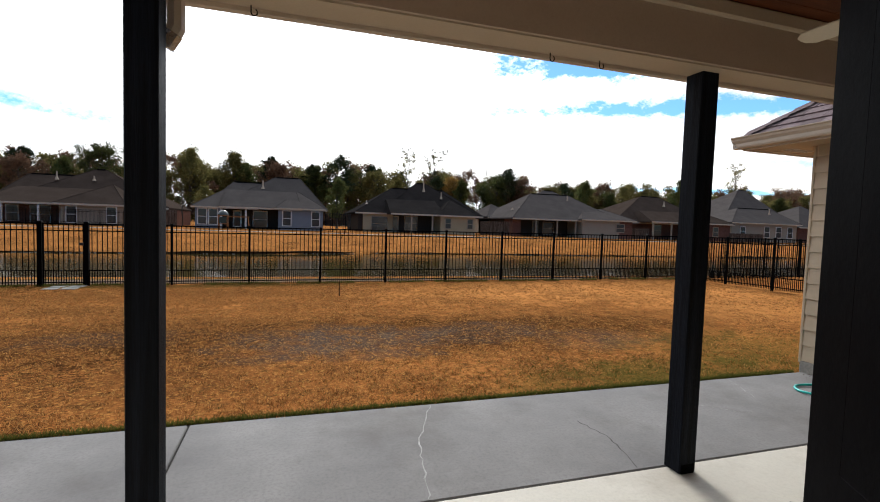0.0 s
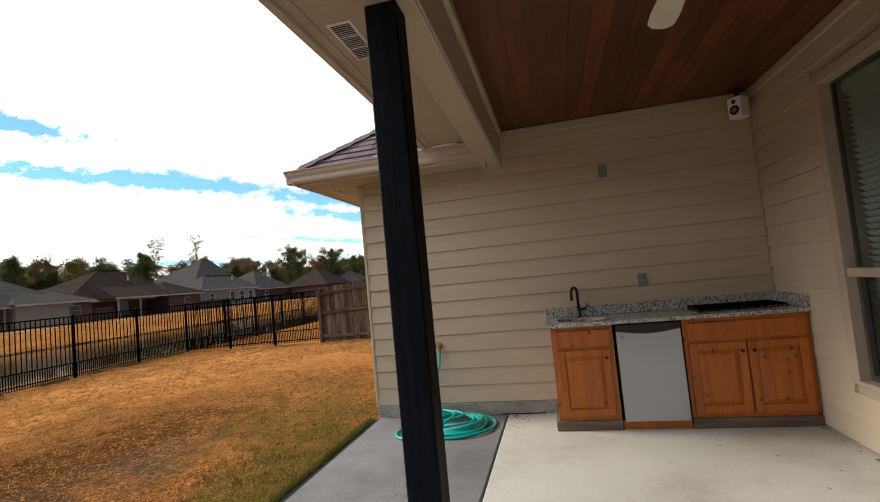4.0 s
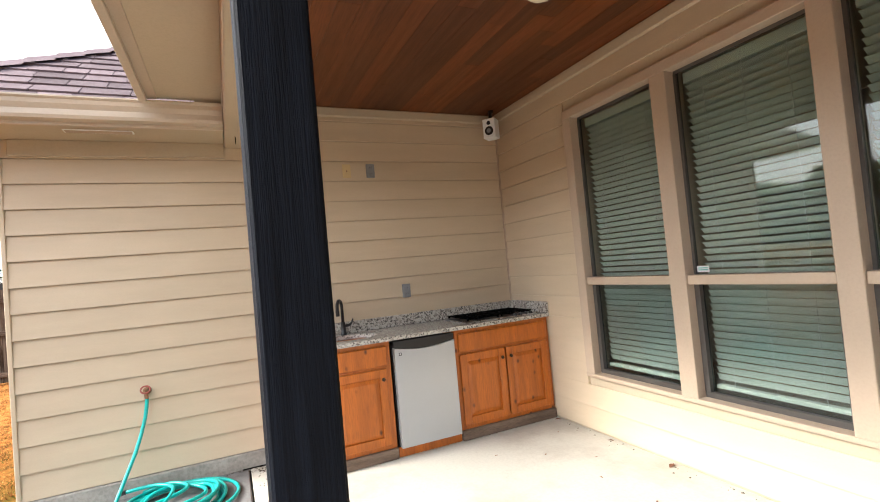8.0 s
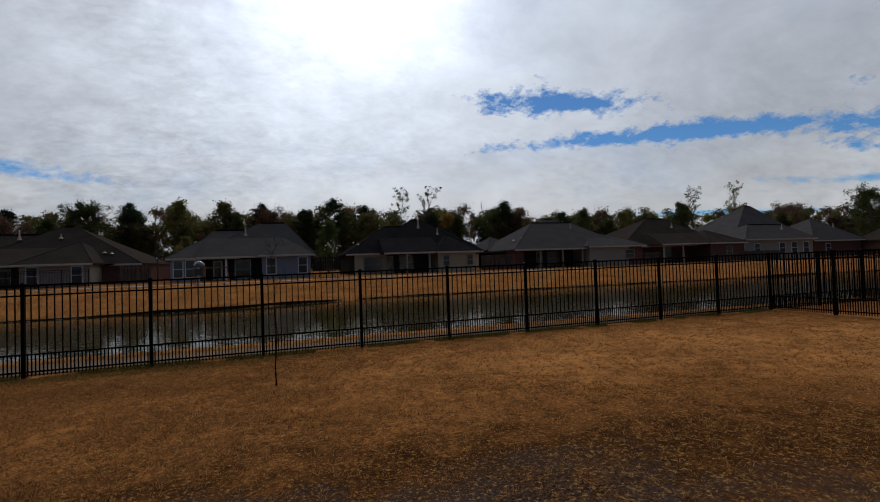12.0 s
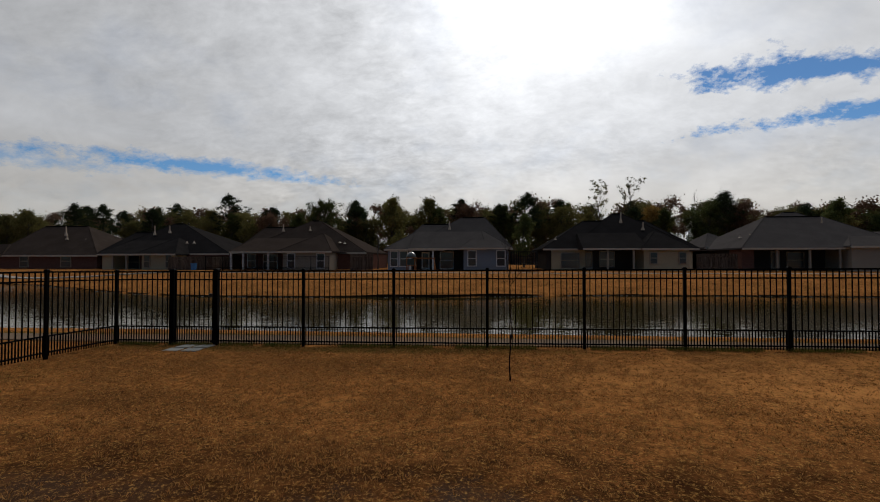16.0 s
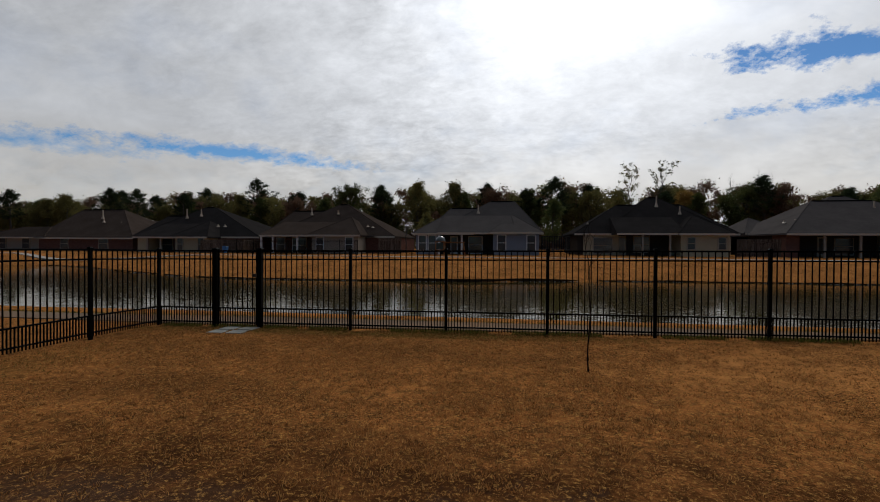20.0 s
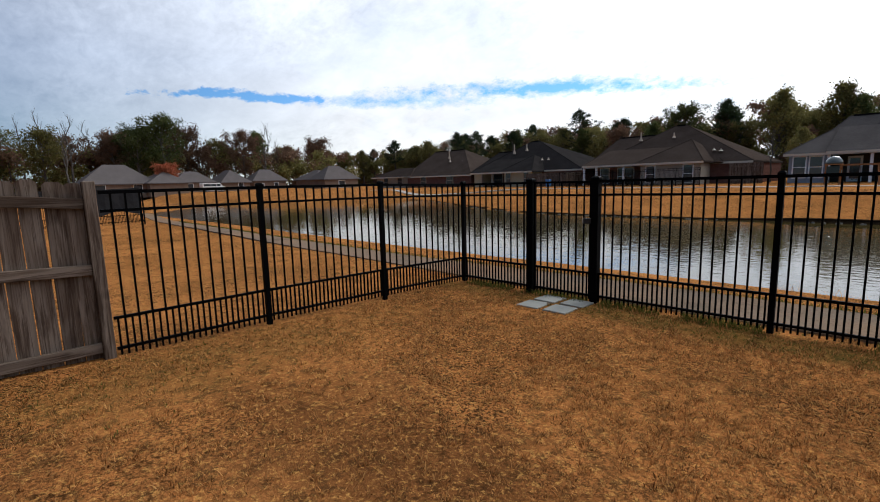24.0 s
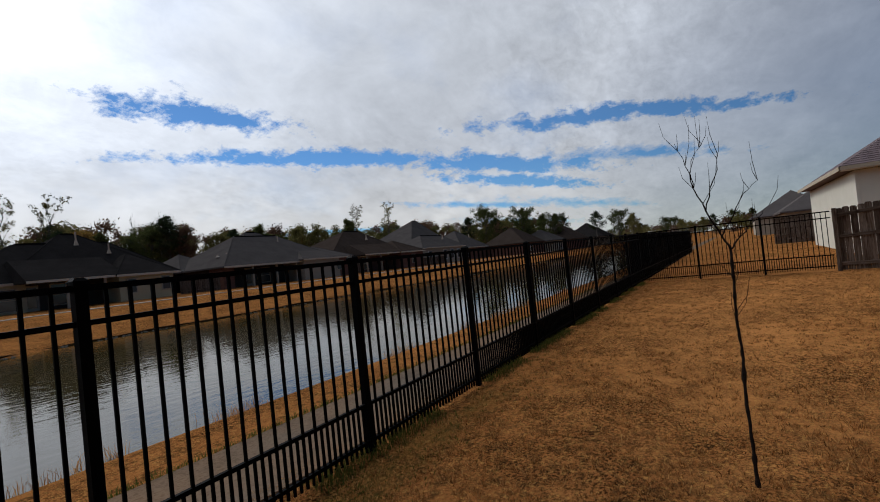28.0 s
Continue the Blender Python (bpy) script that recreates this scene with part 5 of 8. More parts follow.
def small_house(label, x, y, w, d, base, eave, steep, wall, roof, side, windows=(), extra=()):
    """A house seen across the water from one side; windows: (offset along the seen side, height, width)."""
    h = thing("house", label, "house", (0, 0, 0), "houses round the pond")
    part("wall", box(x - w / 2, x + w / 2, y - d / 2, y + d / 2, base - 0.4, base + eave), wall, h)
    part("roof", hip_roof(x - w / 2, x + w / 2, y - d / 2, y + d / 2, base + eave, steep), roof, h)
    for (dx, dy, ww, dd, st) in extra:
        part("wall", box(x + dx - ww / 2, x + dx + ww / 2, y + dy - dd / 2, y + dy + dd / 2, base - 0.4, base + eave - 0.05), wall, h)
        part("roof", hip_roof(x + dx - ww / 2, x + dx + ww / 2, y + dy - dd / 2, y + dy + dd / 2, base + eave + 0.01, st), roof, h)
    for (u, z, ww) in windows:
        if side == "x":
            f = part("window", box(x + w / 2, x + w / 2 + 0.07, y + u - ww / 2 - 0.1, y + u + ww / 2 + 0.1, base + z - 0.1, base + z + 1.4), "white", h)
            part("pane", box(x + w / 2 + 0.07, x + w / 2 + 0.085, y + u - ww / 2, y + u + ww / 2, base + z, base + z + 1.3), "pane", f)
        else:
            f = part("window", box(x + u - ww / 2 - 0.1, x + u + ww / 2 + 0.1, y - d / 2 - 0.07, y - d / 2, base + z - 0.1, base + z + 1.4), "white", h)
            part("pane", box(x + u - ww / 2, x + u + ww / 2, y - d / 2 - 0.085, y - d / 2 - 0.07, base + z, base + z + 1.3), "pane", f)


small_house("grey hip-roofed house far along the bank", 94.5, 54.5, 12.0, 10.0, 0.5, 2.5, 0.7, "h_brick", "h_roof_brown", "y", ((-2, 0.6, 1.2),))
small_house("pale low house far along the bank", 106.0, 52.0, 10.0, 9.0, 0.4, 2.6, 0.6, "h_beige", "h_roof_grey", "y", ((0, 0.6, 1.2),))
small_house("brown-roofed house far along the bank", 122.0, 52.0, 14.0, 11.0, 0.4, 2.6, 0.75, "h_brick", "h_roof_brown", "y")
small_house("dark-roofed house far along the bank", 139.0, 49.0, 14.0, 12.0, 0.4, 2.6, 0.7, "h_beige", "h_roof_dark", "y")
small_house("grey-roofed house beyond the west lawn", -106.0, 26.3, 7.4, 10.6, 0.3, 2.0, 0.80, "h_tan", "h_roof_west", "x", ((-3, 0.5, 1.6), (2.5, 0.5, 1.2)), ((1.5, 6.8, 9, 6, 0.6),))
small_house("low house with a brown roof beyond the west lawn", -116.0, 41.6, 5.0, 7.4, 0.3, 2.2, 0.75, "h_tan", "h_roof_west", "x", ((-1, 0.5, 1.0),))
small_house("brick gabled house beyond the west lawn", -118.0, 50.0, 9.0, 6.0, 0.3, 2.0, 0.8, "h_tan", "h_roof_west", "x", ((1, 0.5, 1.0),))
small_house("pale house with bright windows beyond the west lawn", -121.0, 60.0, 5.5, 8.0, 0.3, 2.3, 0.85, "h_tan", "h_roof_west", "x", ((-2.4, 0.3, 1.6), (1.5, 0.5, 1.0)))
small_house("low brown-roofed house beyond the west lawn", -112.0, 69.0, 9.0, 6.5, 0.3, 2.3, 0.6, "h_tan", "h_roof_west", "x")
small_house("brick house with a grey hip roof at the pond's end", -95.0, 63.2, 5.6, 8.0, 0.3, 2.1, 0.85, "h_tan", "h_roof_west", "x", ((0, 0.4, 1.4),))
small_house("neighbouring house with a grey shingle roof beyond the board fence", -46.5, 3.6, 9.0, 8.4, 0.0, 2.55, 0.5, "h_tan", "h_roof_west", "x", ((2, 0.8, 1.0),))


def neighbour_east():
    h = thing("neighbour_house", "cream lap-sided house with a brown shingle hip roof", "house", (2.1, 0.43, 0))
    part("wall", box(10.9, 22.0, -5.0, 6.93, -0.2, 2.78), "cream_siding", h)
    for k in range(15):
        z = -0.1 + k * 0.18
        if z + 0.18 < 2.80:
            bm = bmesh.new()
            add_prism(bm, [(10.9, z), (10.883, z), (10.893, z + 0.18), (10.9, z + 0.18)], "y", -5.0, 6.85)
            part("siding_board", bm, "cream_siding", h)
    part("corner_board", box(10.875, 10.97, 6.86, 6.95, -0.2, 2.74), "cream_siding", h)
    part("roof", hip_roof(10.9, 22.0, -5.0, 6.93, 2.93, 0.62, 0.45, 0.1), "shingle", h)
    rnd = random.Random(8)
    tabs = shingle_face(h, (10.45, 1.0, 2.93), (10.45, 7.38, 2.93), (13.45, 1.0, 2.93 + 3.0 * 0.62), (13.45, 4.38, 2.93 + 3.0 * 0.62), 24, rnd, 0.008, 0.3)
    bm = bmesh.new()
    for p, n, hh in tabs:
        lo = [bm.verts.new(q) for q in p]
        hi = [bm.verts.new(q + n * (hh if i < 2 else 0.003)) for i, q in enumerate(p)]
        bm.faces.new(hi)
        bm.faces.new((lo[0], lo[1], hi[1], hi[0]))
        bm.faces.new((lo[1], lo[2], hi[2], hi[1]))
    ob = part("shingle_courses", bm, "shingle", h)
    ob["kind"] = "stuff"
    part("soffit", box(10.47, 10.9, -5.0, 7.3, 2.79, 2.81), "cream_siding", h)
    part("fascia", box(10.43, 10.46, -5.0, 7.4, 2.8, 2.93), "soffit", h)
    part("fascia", box(10.43, 22.4, 7.37, 7.4, 2.8, 2.93), "soffit", h)


neighbour_east()

# ---- things round the pond ----
def play_set(at):
    """Climbing tower with a clear dome on four posts, and a swing beam on an A-frame beside it."""
    g = thing("play_set", "wooden play tower with green panels, clear dome and swing beam", "play set", at)
    for x in (-0.5, 0.5):
        for y in (-0.5, 0.5):
            part("post", box(x - 0.05, x + 0.05, y - 0.05, y + 0.05, -0.1, 1.75), "play_wood", g)
    part("deck", box(-0.56, 0.56, -0.56, 0.56, 0.72, 0.8), "play_wood", g)
    for y in (-0.53, 0.5):
        part("panel", box(-0.44, 0.44, y, y + 0.03, 0.85, 1.6), "lid_green", g, "dark green side panel")
    for x in (-0.53, 0.5):
        part("panel", box(x, x + 0.03, -0.44, 0.44, 0.85, 1.25), "lid_green", g, "dark green side panel")
    part("ring", tube([(0, 0, 1.72), (0, 0, 1.8)], 0.66, 20), "play_wood", g)
    dome = [(0.64 * math.cos(a), 0.64 * math.sin(a)) for a in np.linspace(0, math.pi / 2 * 0.97, 8)]
    part("dome", tube([(0, 0, 1.8 + z * 1.05) for r, z in dome], [r for r, z in dome], 20), "dome", g, "clear plastic dome roof", True)
    g.scale = (0.78, 0.78, 0.78)
    part("beam", box(0.56, 3.0, -0.05, 0.05, 1.62, 1.76), "play_wood", g)
    for s in (-1, 1):
        part("leg", tube([(2.85, 0, 1.66), (3.05, s * 0.75, -0.1)], 0.05, 6), "play_wood", g)
    part("crossbar", tube([(2.95, -0.42, 0.65), (2.95, 0.42, 0.65)], 0.035, 6), "play_wood", g)
    for x in (1.25, 1.75):
        part("rope", tube([(x, 0, 1.64), (x, 0, 0.45)], 0.012, 4), "black", g)
    part("swing_seat", box(1.2, 1.8, -0.1, 0.1, 0.42, 0.46), "lid_green", g)


def yard_fence(label, nodes, height, rnd):
    """Board fence of a far yard through nodes (x, y), each board its own piece."""
    f = thing("board_fence", label, "fence", group="far board fences")
    mes = [fence_board("fence_board", 0.14, height + d, rnd) for d in (-0.02, 0.0, 0.015)]
    for (xa, ya), (xb, yb) in zip(nodes, nodes[1:]):
        d = Vector((xb - xa, yb - ya, 0))
        n = int(d.length / 0.148)
        turn = Matrix.Rotation(math.atan2(d.y, d.x), 4, "Z")
        for k in range(n):
            p = Vector((xa, ya, 0)) + d * ((k + 0.5) / n)
            piece("board", rnd.choice(mes), f, Matrix.Translation((p.x, p.y, ground_z(p.x, p.y) - 0.02)) @ turn)
        for h in (0.3, height - 0.3):
            bm = box(0, d.length, -0.05, -0.012, h - 0.045, h + 0.045)
            for v in bm.verts:
                v.co = turn @ v.co + Vector((xa, ya, ground_z(xa, ya)))
            part("rail", bm, "fence_wood", f)


def far_yards():
    rnd = random.Random(33)
    yard_fence("brown board fence between two far houses", [(17.3, 56.0), (21.2, 55.6)], 1.75, rnd)
    yard_fence("weathered board fence beside a brick house end", [(-19.6, 55.6), (-17.2, 56.4)], 1.8, rnd)
    yard_fence("grey-brown board fence round a far back yard", [(-39.6, 53.6), (-34.6, 53.9), (-34.4, 57.0)], 1.5, rnd)
    yard_fence("dark board fence by the pale house", [(56.6, 54.4), (63.0, 54.0)], 1.3, rnd)
    yard_fence("dark board fence behind the grey-roofed house", [(38.4, 55.5), (42.8, 55.2)], 1.5, rnd)
    k = thing("far_yard_fence", "low black metal fence round a far patio", "fence", group="yard fences")
    run = [(-34.0 + 1.9 * i, 51.6, ground_z(-34.0 + 1.9 * i, 51.6)) for i in range(8)]
    fence_run(k, run, False)
    for p in run:
        piece("post", ME_POST, k, Matrix.Translation(p))
    # cut bank and stones at the far waterline
    bm = bmesh.new()
    prev = None
    for i in range(520):
        x = -48 + 0.25 * i
        y = far_shore(x) + 0.25
        h = 0.05 + 0.08 * max(0.0, noise.noise((x * 0.35, 2.0, 0))) + 0.10 * smooth(0.1, 0.4, noise.noise((x * 0.07, 8.0, 0)))
        j = 0.12 * noise.noise((x * 2.1, 1.0, 0))
        cur = [bm.verts.new((x, y + j, WATER_Z - 0.05)), bm.verts.new((x, y + 0.10 + j, WATER_Z + h * 0.75)), bm.verts.new((x, y + 0.05 + j, WATER_Z + h)), bm.verts.new((x, y + 0.3, WATER_Z + h + 0.01)), bm.verts.new((x, y + 0.8, WATER_Z - 0.1))]
        if prev:
            for q in range(4):
                bm.faces.new((prev[q], cur[q], cur[q + 1], prev[q + 1]))
        prev = cur
    tagged(link_mesh("bank_edge", bm, "bank_soil"), "dark eroded soil edge of the far bank", "bank", kind="structure")
    bm = bmesh.new()
    for i in range(900):
        x = rnd.uniform(-46, 78)
        if noise.noise((x * 0.22, 4.0, 0)) < -0.05:
            continue
        y, r = far_shore(x) + rnd.uniform(-0.1, 0.3), rnd.uniform(0.02, 0.055)
        a = rnd.uniform(0, 3)
        ring = [(x + r * rnd.uniform(0.8, 2.2) * math.cos(a + k * 1.256), y + r * math.sin(a + k * 1.256)) for k in range(5)]
        lo, hi = [bm.verts.new((*p, WATER_Z - 0.04)) for p in ring], [bm.verts.new((x + (p[0] - x) * 0.6, y + (p[1] - y) * 0.6, WATER_Z + r * 0.7)) for p in ring]
        bm.faces.new(hi)
        for k in range(5):
            bm.faces.new((lo[k], lo[(k + 1) % 5], hi[(k + 1) % 5], hi[k]))
    tagged(link_mesh("shore_stones", bm, "paver_far"), "pale stones and clods along the far waterline", "stones", kind="stuff")


def far_things():
    M["net"] = material("black_netting", (0.006, 0.006, 0.007), 0.9, vary=0.2)
    M["blue_bin"] = material("blue_plastic", (0.06, 0.22, 0.50), 0.5, vary=0.1)
    M["lid_green"] = material("dark_green_enamel", (0.015, 0.035, 0.028), 0.4, vary=0.1)
    M["dome"] = material("clear_dome_plastic", (0.07, 0.09, 0.09), 0.15, vary=0.08)
    M["play_wood"] = material("orange_cedar_post", (0.33, 0.15, 0.06), 0.7, spec=0.1, vary=0.2, scale=3, fine=20, bump=0.2)
    f = thing("screened_fence", "black metal side fence of the next yard hung with netting", "fence", group="yard fences")
    nodes = [(-32.2, 13.6 - 1.8 * i, -0.15) for i in range(6)]
    fence_run(f, nodes, False)
    for p in nodes:
        piece("post", ME_POST, f, Matrix.Translation(p))
    for k, (y0, y1, top, low) in enumerate(((10.35, 13.5, 1.42, 0.35), (8.6, 10.2, 1.38, 0.95))):
        n = thing("fence_netting", "sagging black netting tied over a metal fence", "netting", group="fence netting")
        bm = bmesh.new()
        rows = []
        for side in (0.0, 0.012):
            grid = [[bm.verts.new((-32.15 + side + 0.02 * math.sin(i * 1.7 + j), y0 + (y1 - y0) * i / 12, top - (top - low - 0.1 * math.sin(i * 0.9)) * j / 4 - 0.05 * math.sin(math.pi * i / 12))) for j in range(5)] for i in range(13)]
            for a, b in zip(grid, grid[1:]):
                for j in range(4):
                    bm.faces.new((a[j], b[j], b[j + 1], a[j + 1]))
        part("sheet", bm, "net", n)
    play_set((-11.9, 50.0, ground_z(-11.9, 50.0)))
    t = thing("trampoline", "round trampoline with a black safety net", "trampoline", (-0.8, 52.5, ground_z(-0.8, 52.5)))
    part("mat", tube([(0, 0, 0.65), (0, 0, 0.72)], 1.35, 24), "net", t)
    for k in range(6):
        a = k * math.pi / 3
        part("pole", tube([(1.35 * math.cos(a), 1.35 * math.sin(a), 0), (1.35 * math.cos(a), 1.35 * math.sin(a), 2.0)], 0.03, 6), "iron", t)
    bm = bmesh.new()
    for k in range(36):
        a = k * math.pi / 18
        add_tube(bm, [(1.33 * math.cos(a), 1.33 * math.sin(a), 0.7), (1.33 * math.cos(a), 1.33 * math.sin(a), 1.95)], 0.03, 4)
    for z in (0.9, 1.2, 1.5, 1.95):
        add_tube(bm, [(1.33 * math.cos(a), 1.33 * math.sin(a), z) for a in np.linspace(0, 2 * math.pi, 37)], 0.025, 4)
    part("safety_net", bm, "net", t)
    b = thing("wheeled_bin", "blue plastic wheeled bin by a house", "bin", (-36.2, 53.0, ground_z(-36.2, 53.0)))
    b.scale = (0.8, 0.8, 0.72)
    bm = bmesh.new()
    add_box(bm, -0.28, 0.28, -0.3, 0.3, 0.06, 1.0)
    for v in bm.verts:
        if v.co.z < 0.5:
            v.co.x *= 0.8
            v.co.y *= 0.8
    part("body", bm, "blue_bin", b)
    part("lid", box(-0.31, 0.31, -0.34, 0.32, 1.0, 1.07, 0.02), "blue_bin", b)
    for s in (-0.24, 0.24):
        part("wheel", tube([(s - 0.03, 0.22, 0.1), (s + 0.03, 0.22, 0.1)], 0.1, 12), "black", b)
    v = thing("van", "white van parked by the far houses", "vehicle", (-107.5, 43.0, 0.35))
    bm = bmesh.new()
    add_prism(bm, [(-2.3, 0.35), (2.3, 0.35), (2.3, 1.0), (1.6, 1.15), (1.0, 1.85), (-2.2, 1.85), (-2.3, 1.7)], "x", -0.9, 0.9)
    part("body", bm, "white", v)
    for y in (-1.5, 1.45):
        for s in (-0.85, 0.85):
            w = part("wheel", tube([(s - 0.1, y, 0.33), (s + 0.1, y, 0.33)], 0.33, 16), "black", v)
            part("rim", tube([(s - 0.11, y, 0.33), (s + 0.11, y, 0.33)], 0.18, 12), "steel_far", w)
    for y0, y1 in ((-2.1, -0.8), (-0.7, 0.3), (0.4, 1.1)):
        part("side_window", box(0.9, 0.91, y0, y1, 1.2, 1.65), "pane", v)
    # a board fence and a house further along the east side
    rnd = random.Random(15)
    e = thing("far_board_fence", "dark weathered board fence two yards along", "fence", group="wooden side fences")
    for k in range(60):
        me = fence_board("fence_board", 0.14, 1.8 + rnd.uniform(-0.02, 0.02), rnd)
        piece("board", me, e, Matrix.Translation((30.0, 8.7 - k * 0.146, -0.1)) @ Matrix.Rotation(radians(90), 4, "Z"))
    for z in (0.25, 0.9, 1.55):
        part("rail", box(29.96, 29.99, 0.0, 8.7, z - 0.05, z + 0.05), "fence_wood", e)


M["paver_far"] = material("dull_pale_stone", (0.26, 0.24, 0.21), 0.9, spec=0.0, vary=0.3)
M["bank_soil"] = material("eroded_bank_soil", (0.060, 0.036, 0.019), 0.95, spec=0.0, vary=0.4, scale=1.5, fine=14, bump=0.6)
M["steel_far"] = material("wheel_rim_metal", (0.4, 0.4, 0.4), 0.4, 0.6)
far_things()
far_yards()
small_house("house with pink-beige walls beyond the second board fence", 44.0, 0.0, 8.0, 7.0, 0.0, 2.1, 0.55, "h_tan", "h_roof_west", "y", ((0, 0.5, 1.0),))
small_house("brown-roofed house further along the row of yards", 56.0, 2.0, 10.0, 9.0, 0.0, 2.4, 0.65, "h_beige", "h_roof_west", "y")
small_house("grey-roofed house at the end of the row of yards", 74.0, 4.0, 12.0, 9.0, 0.0, 2.4, 0.65, "h_beige", "h_roof_west", "y")

# ---- trees ----
def leaf_material(name, a, b):
    m = bpy.data.materials.new(name)
    m.use_nodes = True
    nt = m.node_tree
    N, L = nt.nodes.new, nt.links.new
    p = nt.nodes["Principled BSDF"]
    p.inputs["Roughness"].default_value = 0.7
    p.inputs["Specular IOR Level"].default_value = 0.02
    g = N("ShaderNodeNewGeometry")
    oi = N("ShaderNodeObjectInfo")
    mx = N("ShaderNodeMix")
    mx.data_type = "RGBA"
    L(g.outputs["Random Per Island"], mx.inputs[0])
    mx.inputs[6].default_value, mx.inputs[7].default_value = (*a, 1), (*b, 1)
    h = N("ShaderNodeHueSaturation")
    mr = N("ShaderNodeMapRange")
    mr.inputs["To Min"].default_value, mr.inputs["To Max"].default_value = 0.6, 1.35
    L(oi.outputs["Random"], mr.inputs["Value"])
    L(mx.outputs[2], h.inputs["Color"]), L(mr.outputs[0], h.inputs["Value"])
    L(h.outputs[0], p.inputs["Base Color"])
    tr = N("ShaderNodeBsdfTranslucent")
    L(h.outputs[0], tr.inputs["Color"])
    ms = N("ShaderNodeMixShader")
    ms.inputs[0].default_value = 0.35
    L(p.outputs[0], ms.inputs[1]), L(tr.outputs[0], ms.inputs[2])
    L(ms.outputs[0], nt.nodes["Material Output"].inputs["Surface"])
    return m


M["leaf_green"] = leaf_material("dark_green_leaf", (0.045, 0.062, 0.020), (0.105, 0.115, 0.04))
M["leaf_olive"] = leaf_material("olive_leaf", (0.095, 0.092, 0.030), (0.20, 0.17, 0.06))
M["leaf_brown"] = leaf_material("russet_leaf", (0.10, 0.062, 0.042), (0.18, 0.105, 0.065))
M["leaf_pine"] = leaf_material("pine_needles", (0.018, 0.030, 0.014), (0.045, 0.06, 0.028))
M["leaf_yellow"] = leaf_material("yellow_leaf", (0.20, 0.13, 0.03), (0.28, 0.16, 0.05))
M["leaf_red"] = leaf_material("red_leaf", (0.22, 0.06, 0.03), (0.28, 0.10, 0.05))
M["bark"] = material("grey_bark", (0.10, 0.085, 0.07), 0.9, vary=0.3, scale=3, fine=25, bump=0.6, stretch=(3, 3, 0.6))


def leaves_at(centres, rnd, count, size, flat=0.8):
    """Leaf clusters round centres (point, radius): many small quads, one island each."""
    nr = np.random.RandomState(rnd.randint(0, 10**6))
    cs = np.array([[*c, r] for c, r in centres])
    w = cs[:, 3] ** 2
    pick = nr.choice(len(cs), count, p=w / w.sum())
    p = cs[pick, :3] + nr.normal(0, 0.45, (count, 3)) * cs[pick, 3:4] * np.array([1, 1, flat])
    u = nr.normal(0, 1, (count, 3))
    u /= np.linalg.norm(u, axis=1, keepdims=True)
    v = np.cross(u, nr.normal(0, 1, (count, 3)))
    v /= np.linalg.norm(v, axis=1, keepdims=True)
    s = size * nr.uniform(0.5, 1.4, (count, 1))
    quad = np.stack([p - u * s, p + v * s * 0.55, p + u * s, p - v * s * 0.55], 1).reshape(-1, 3)
    me = bpy.data.meshes.new("crown")
    me.vertices.add(len(quad)), me.loops.add(len(quad)), me.polygons.add(count)
    me.vertices.foreach_set("co", quad.ravel())
    me.loops.foreach_set("vertex_index", np.arange(len(quad)))
    me.polygons.foreach_set("loop_start", np.arange(0, len(quad), 4))
    me.update()
    me.validate()
    return me


def limb(bm, rnd, start, direction, length, radius, twigs, wander=0.2):
    """One crooked limb with its twigs; returns points along its outer half and the twig ends."""
    pts, rs, d = [Vector(start)], [radius], Vector(direction).normalized()
    for i in range(4):
        d = (d + Vector((rnd.uniform(-1, 1), rnd.uniform(-1, 1), rnd.uniform(-0.3, 0.7))) * wander).normalized()
        pts.append(pts[-1] + d * length / 4)
        rs.append(radius * (1 - 0.8 * (i + 1) / 4))
    add_tube(bm, pts, rs, 4, False)
    ends = pts[2:]
    for k in range(twigs):
        i = rnd.randint(1, 3)
        a = rnd.uniform(0, 2 * math.pi)
        out = (d + Vector((math.cos(a), math.sin(a), rnd.uniform(0.0, 0.6))) * rnd.uniform(0.5, 0.9)).normalized()
        tip = pts[i] + out * length * rnd.uniform(0.3, 0.55)
        mid = pts[i].lerp(tip, 0.5) + Vector((rnd.uniform(-1, 1), rnd.uniform(-1, 1), 0.5)) * 0.04 * length
        add_tube(bm, [pts[i], mid, tip], [rs[i] * 0.6, rs[i] * 0.4, rs[i] * 0.15], 3, False)
        ends.append(tip)
    return ends


# crown shape by kind: lowest limb, limb count, half width at a share of the crown's height, upward lift, twigs
SHAPES = {"oak": (0.22, 34, lambda f: math.sin(math.pi * (0.10 + 0.86 * f)) ** 0.7, 0.75, 3),
          "spire": (0.18, 36, lambda f: (1.05 - f) ** 0.65 * min(1.0, 0.5 + 2.0 * f), 0.85, 3),
          "pine": (0.45, 30, lambda f: 0.5 + 0.6 * math.sin(math.pi * min(1.0, 0.18 + 0.8 * f)) - 0.45 * f, 0.25, 2),
          "sparse": (0.40, 17, lambda f: 0.45 + 0.55 * math.sin(math.pi * (0.15 + 0.75 * f)), 1.5, 4),
          "bare": (0.38, 13, lambda f: 1.0 - 0.55 * f, 1.9, 4)}


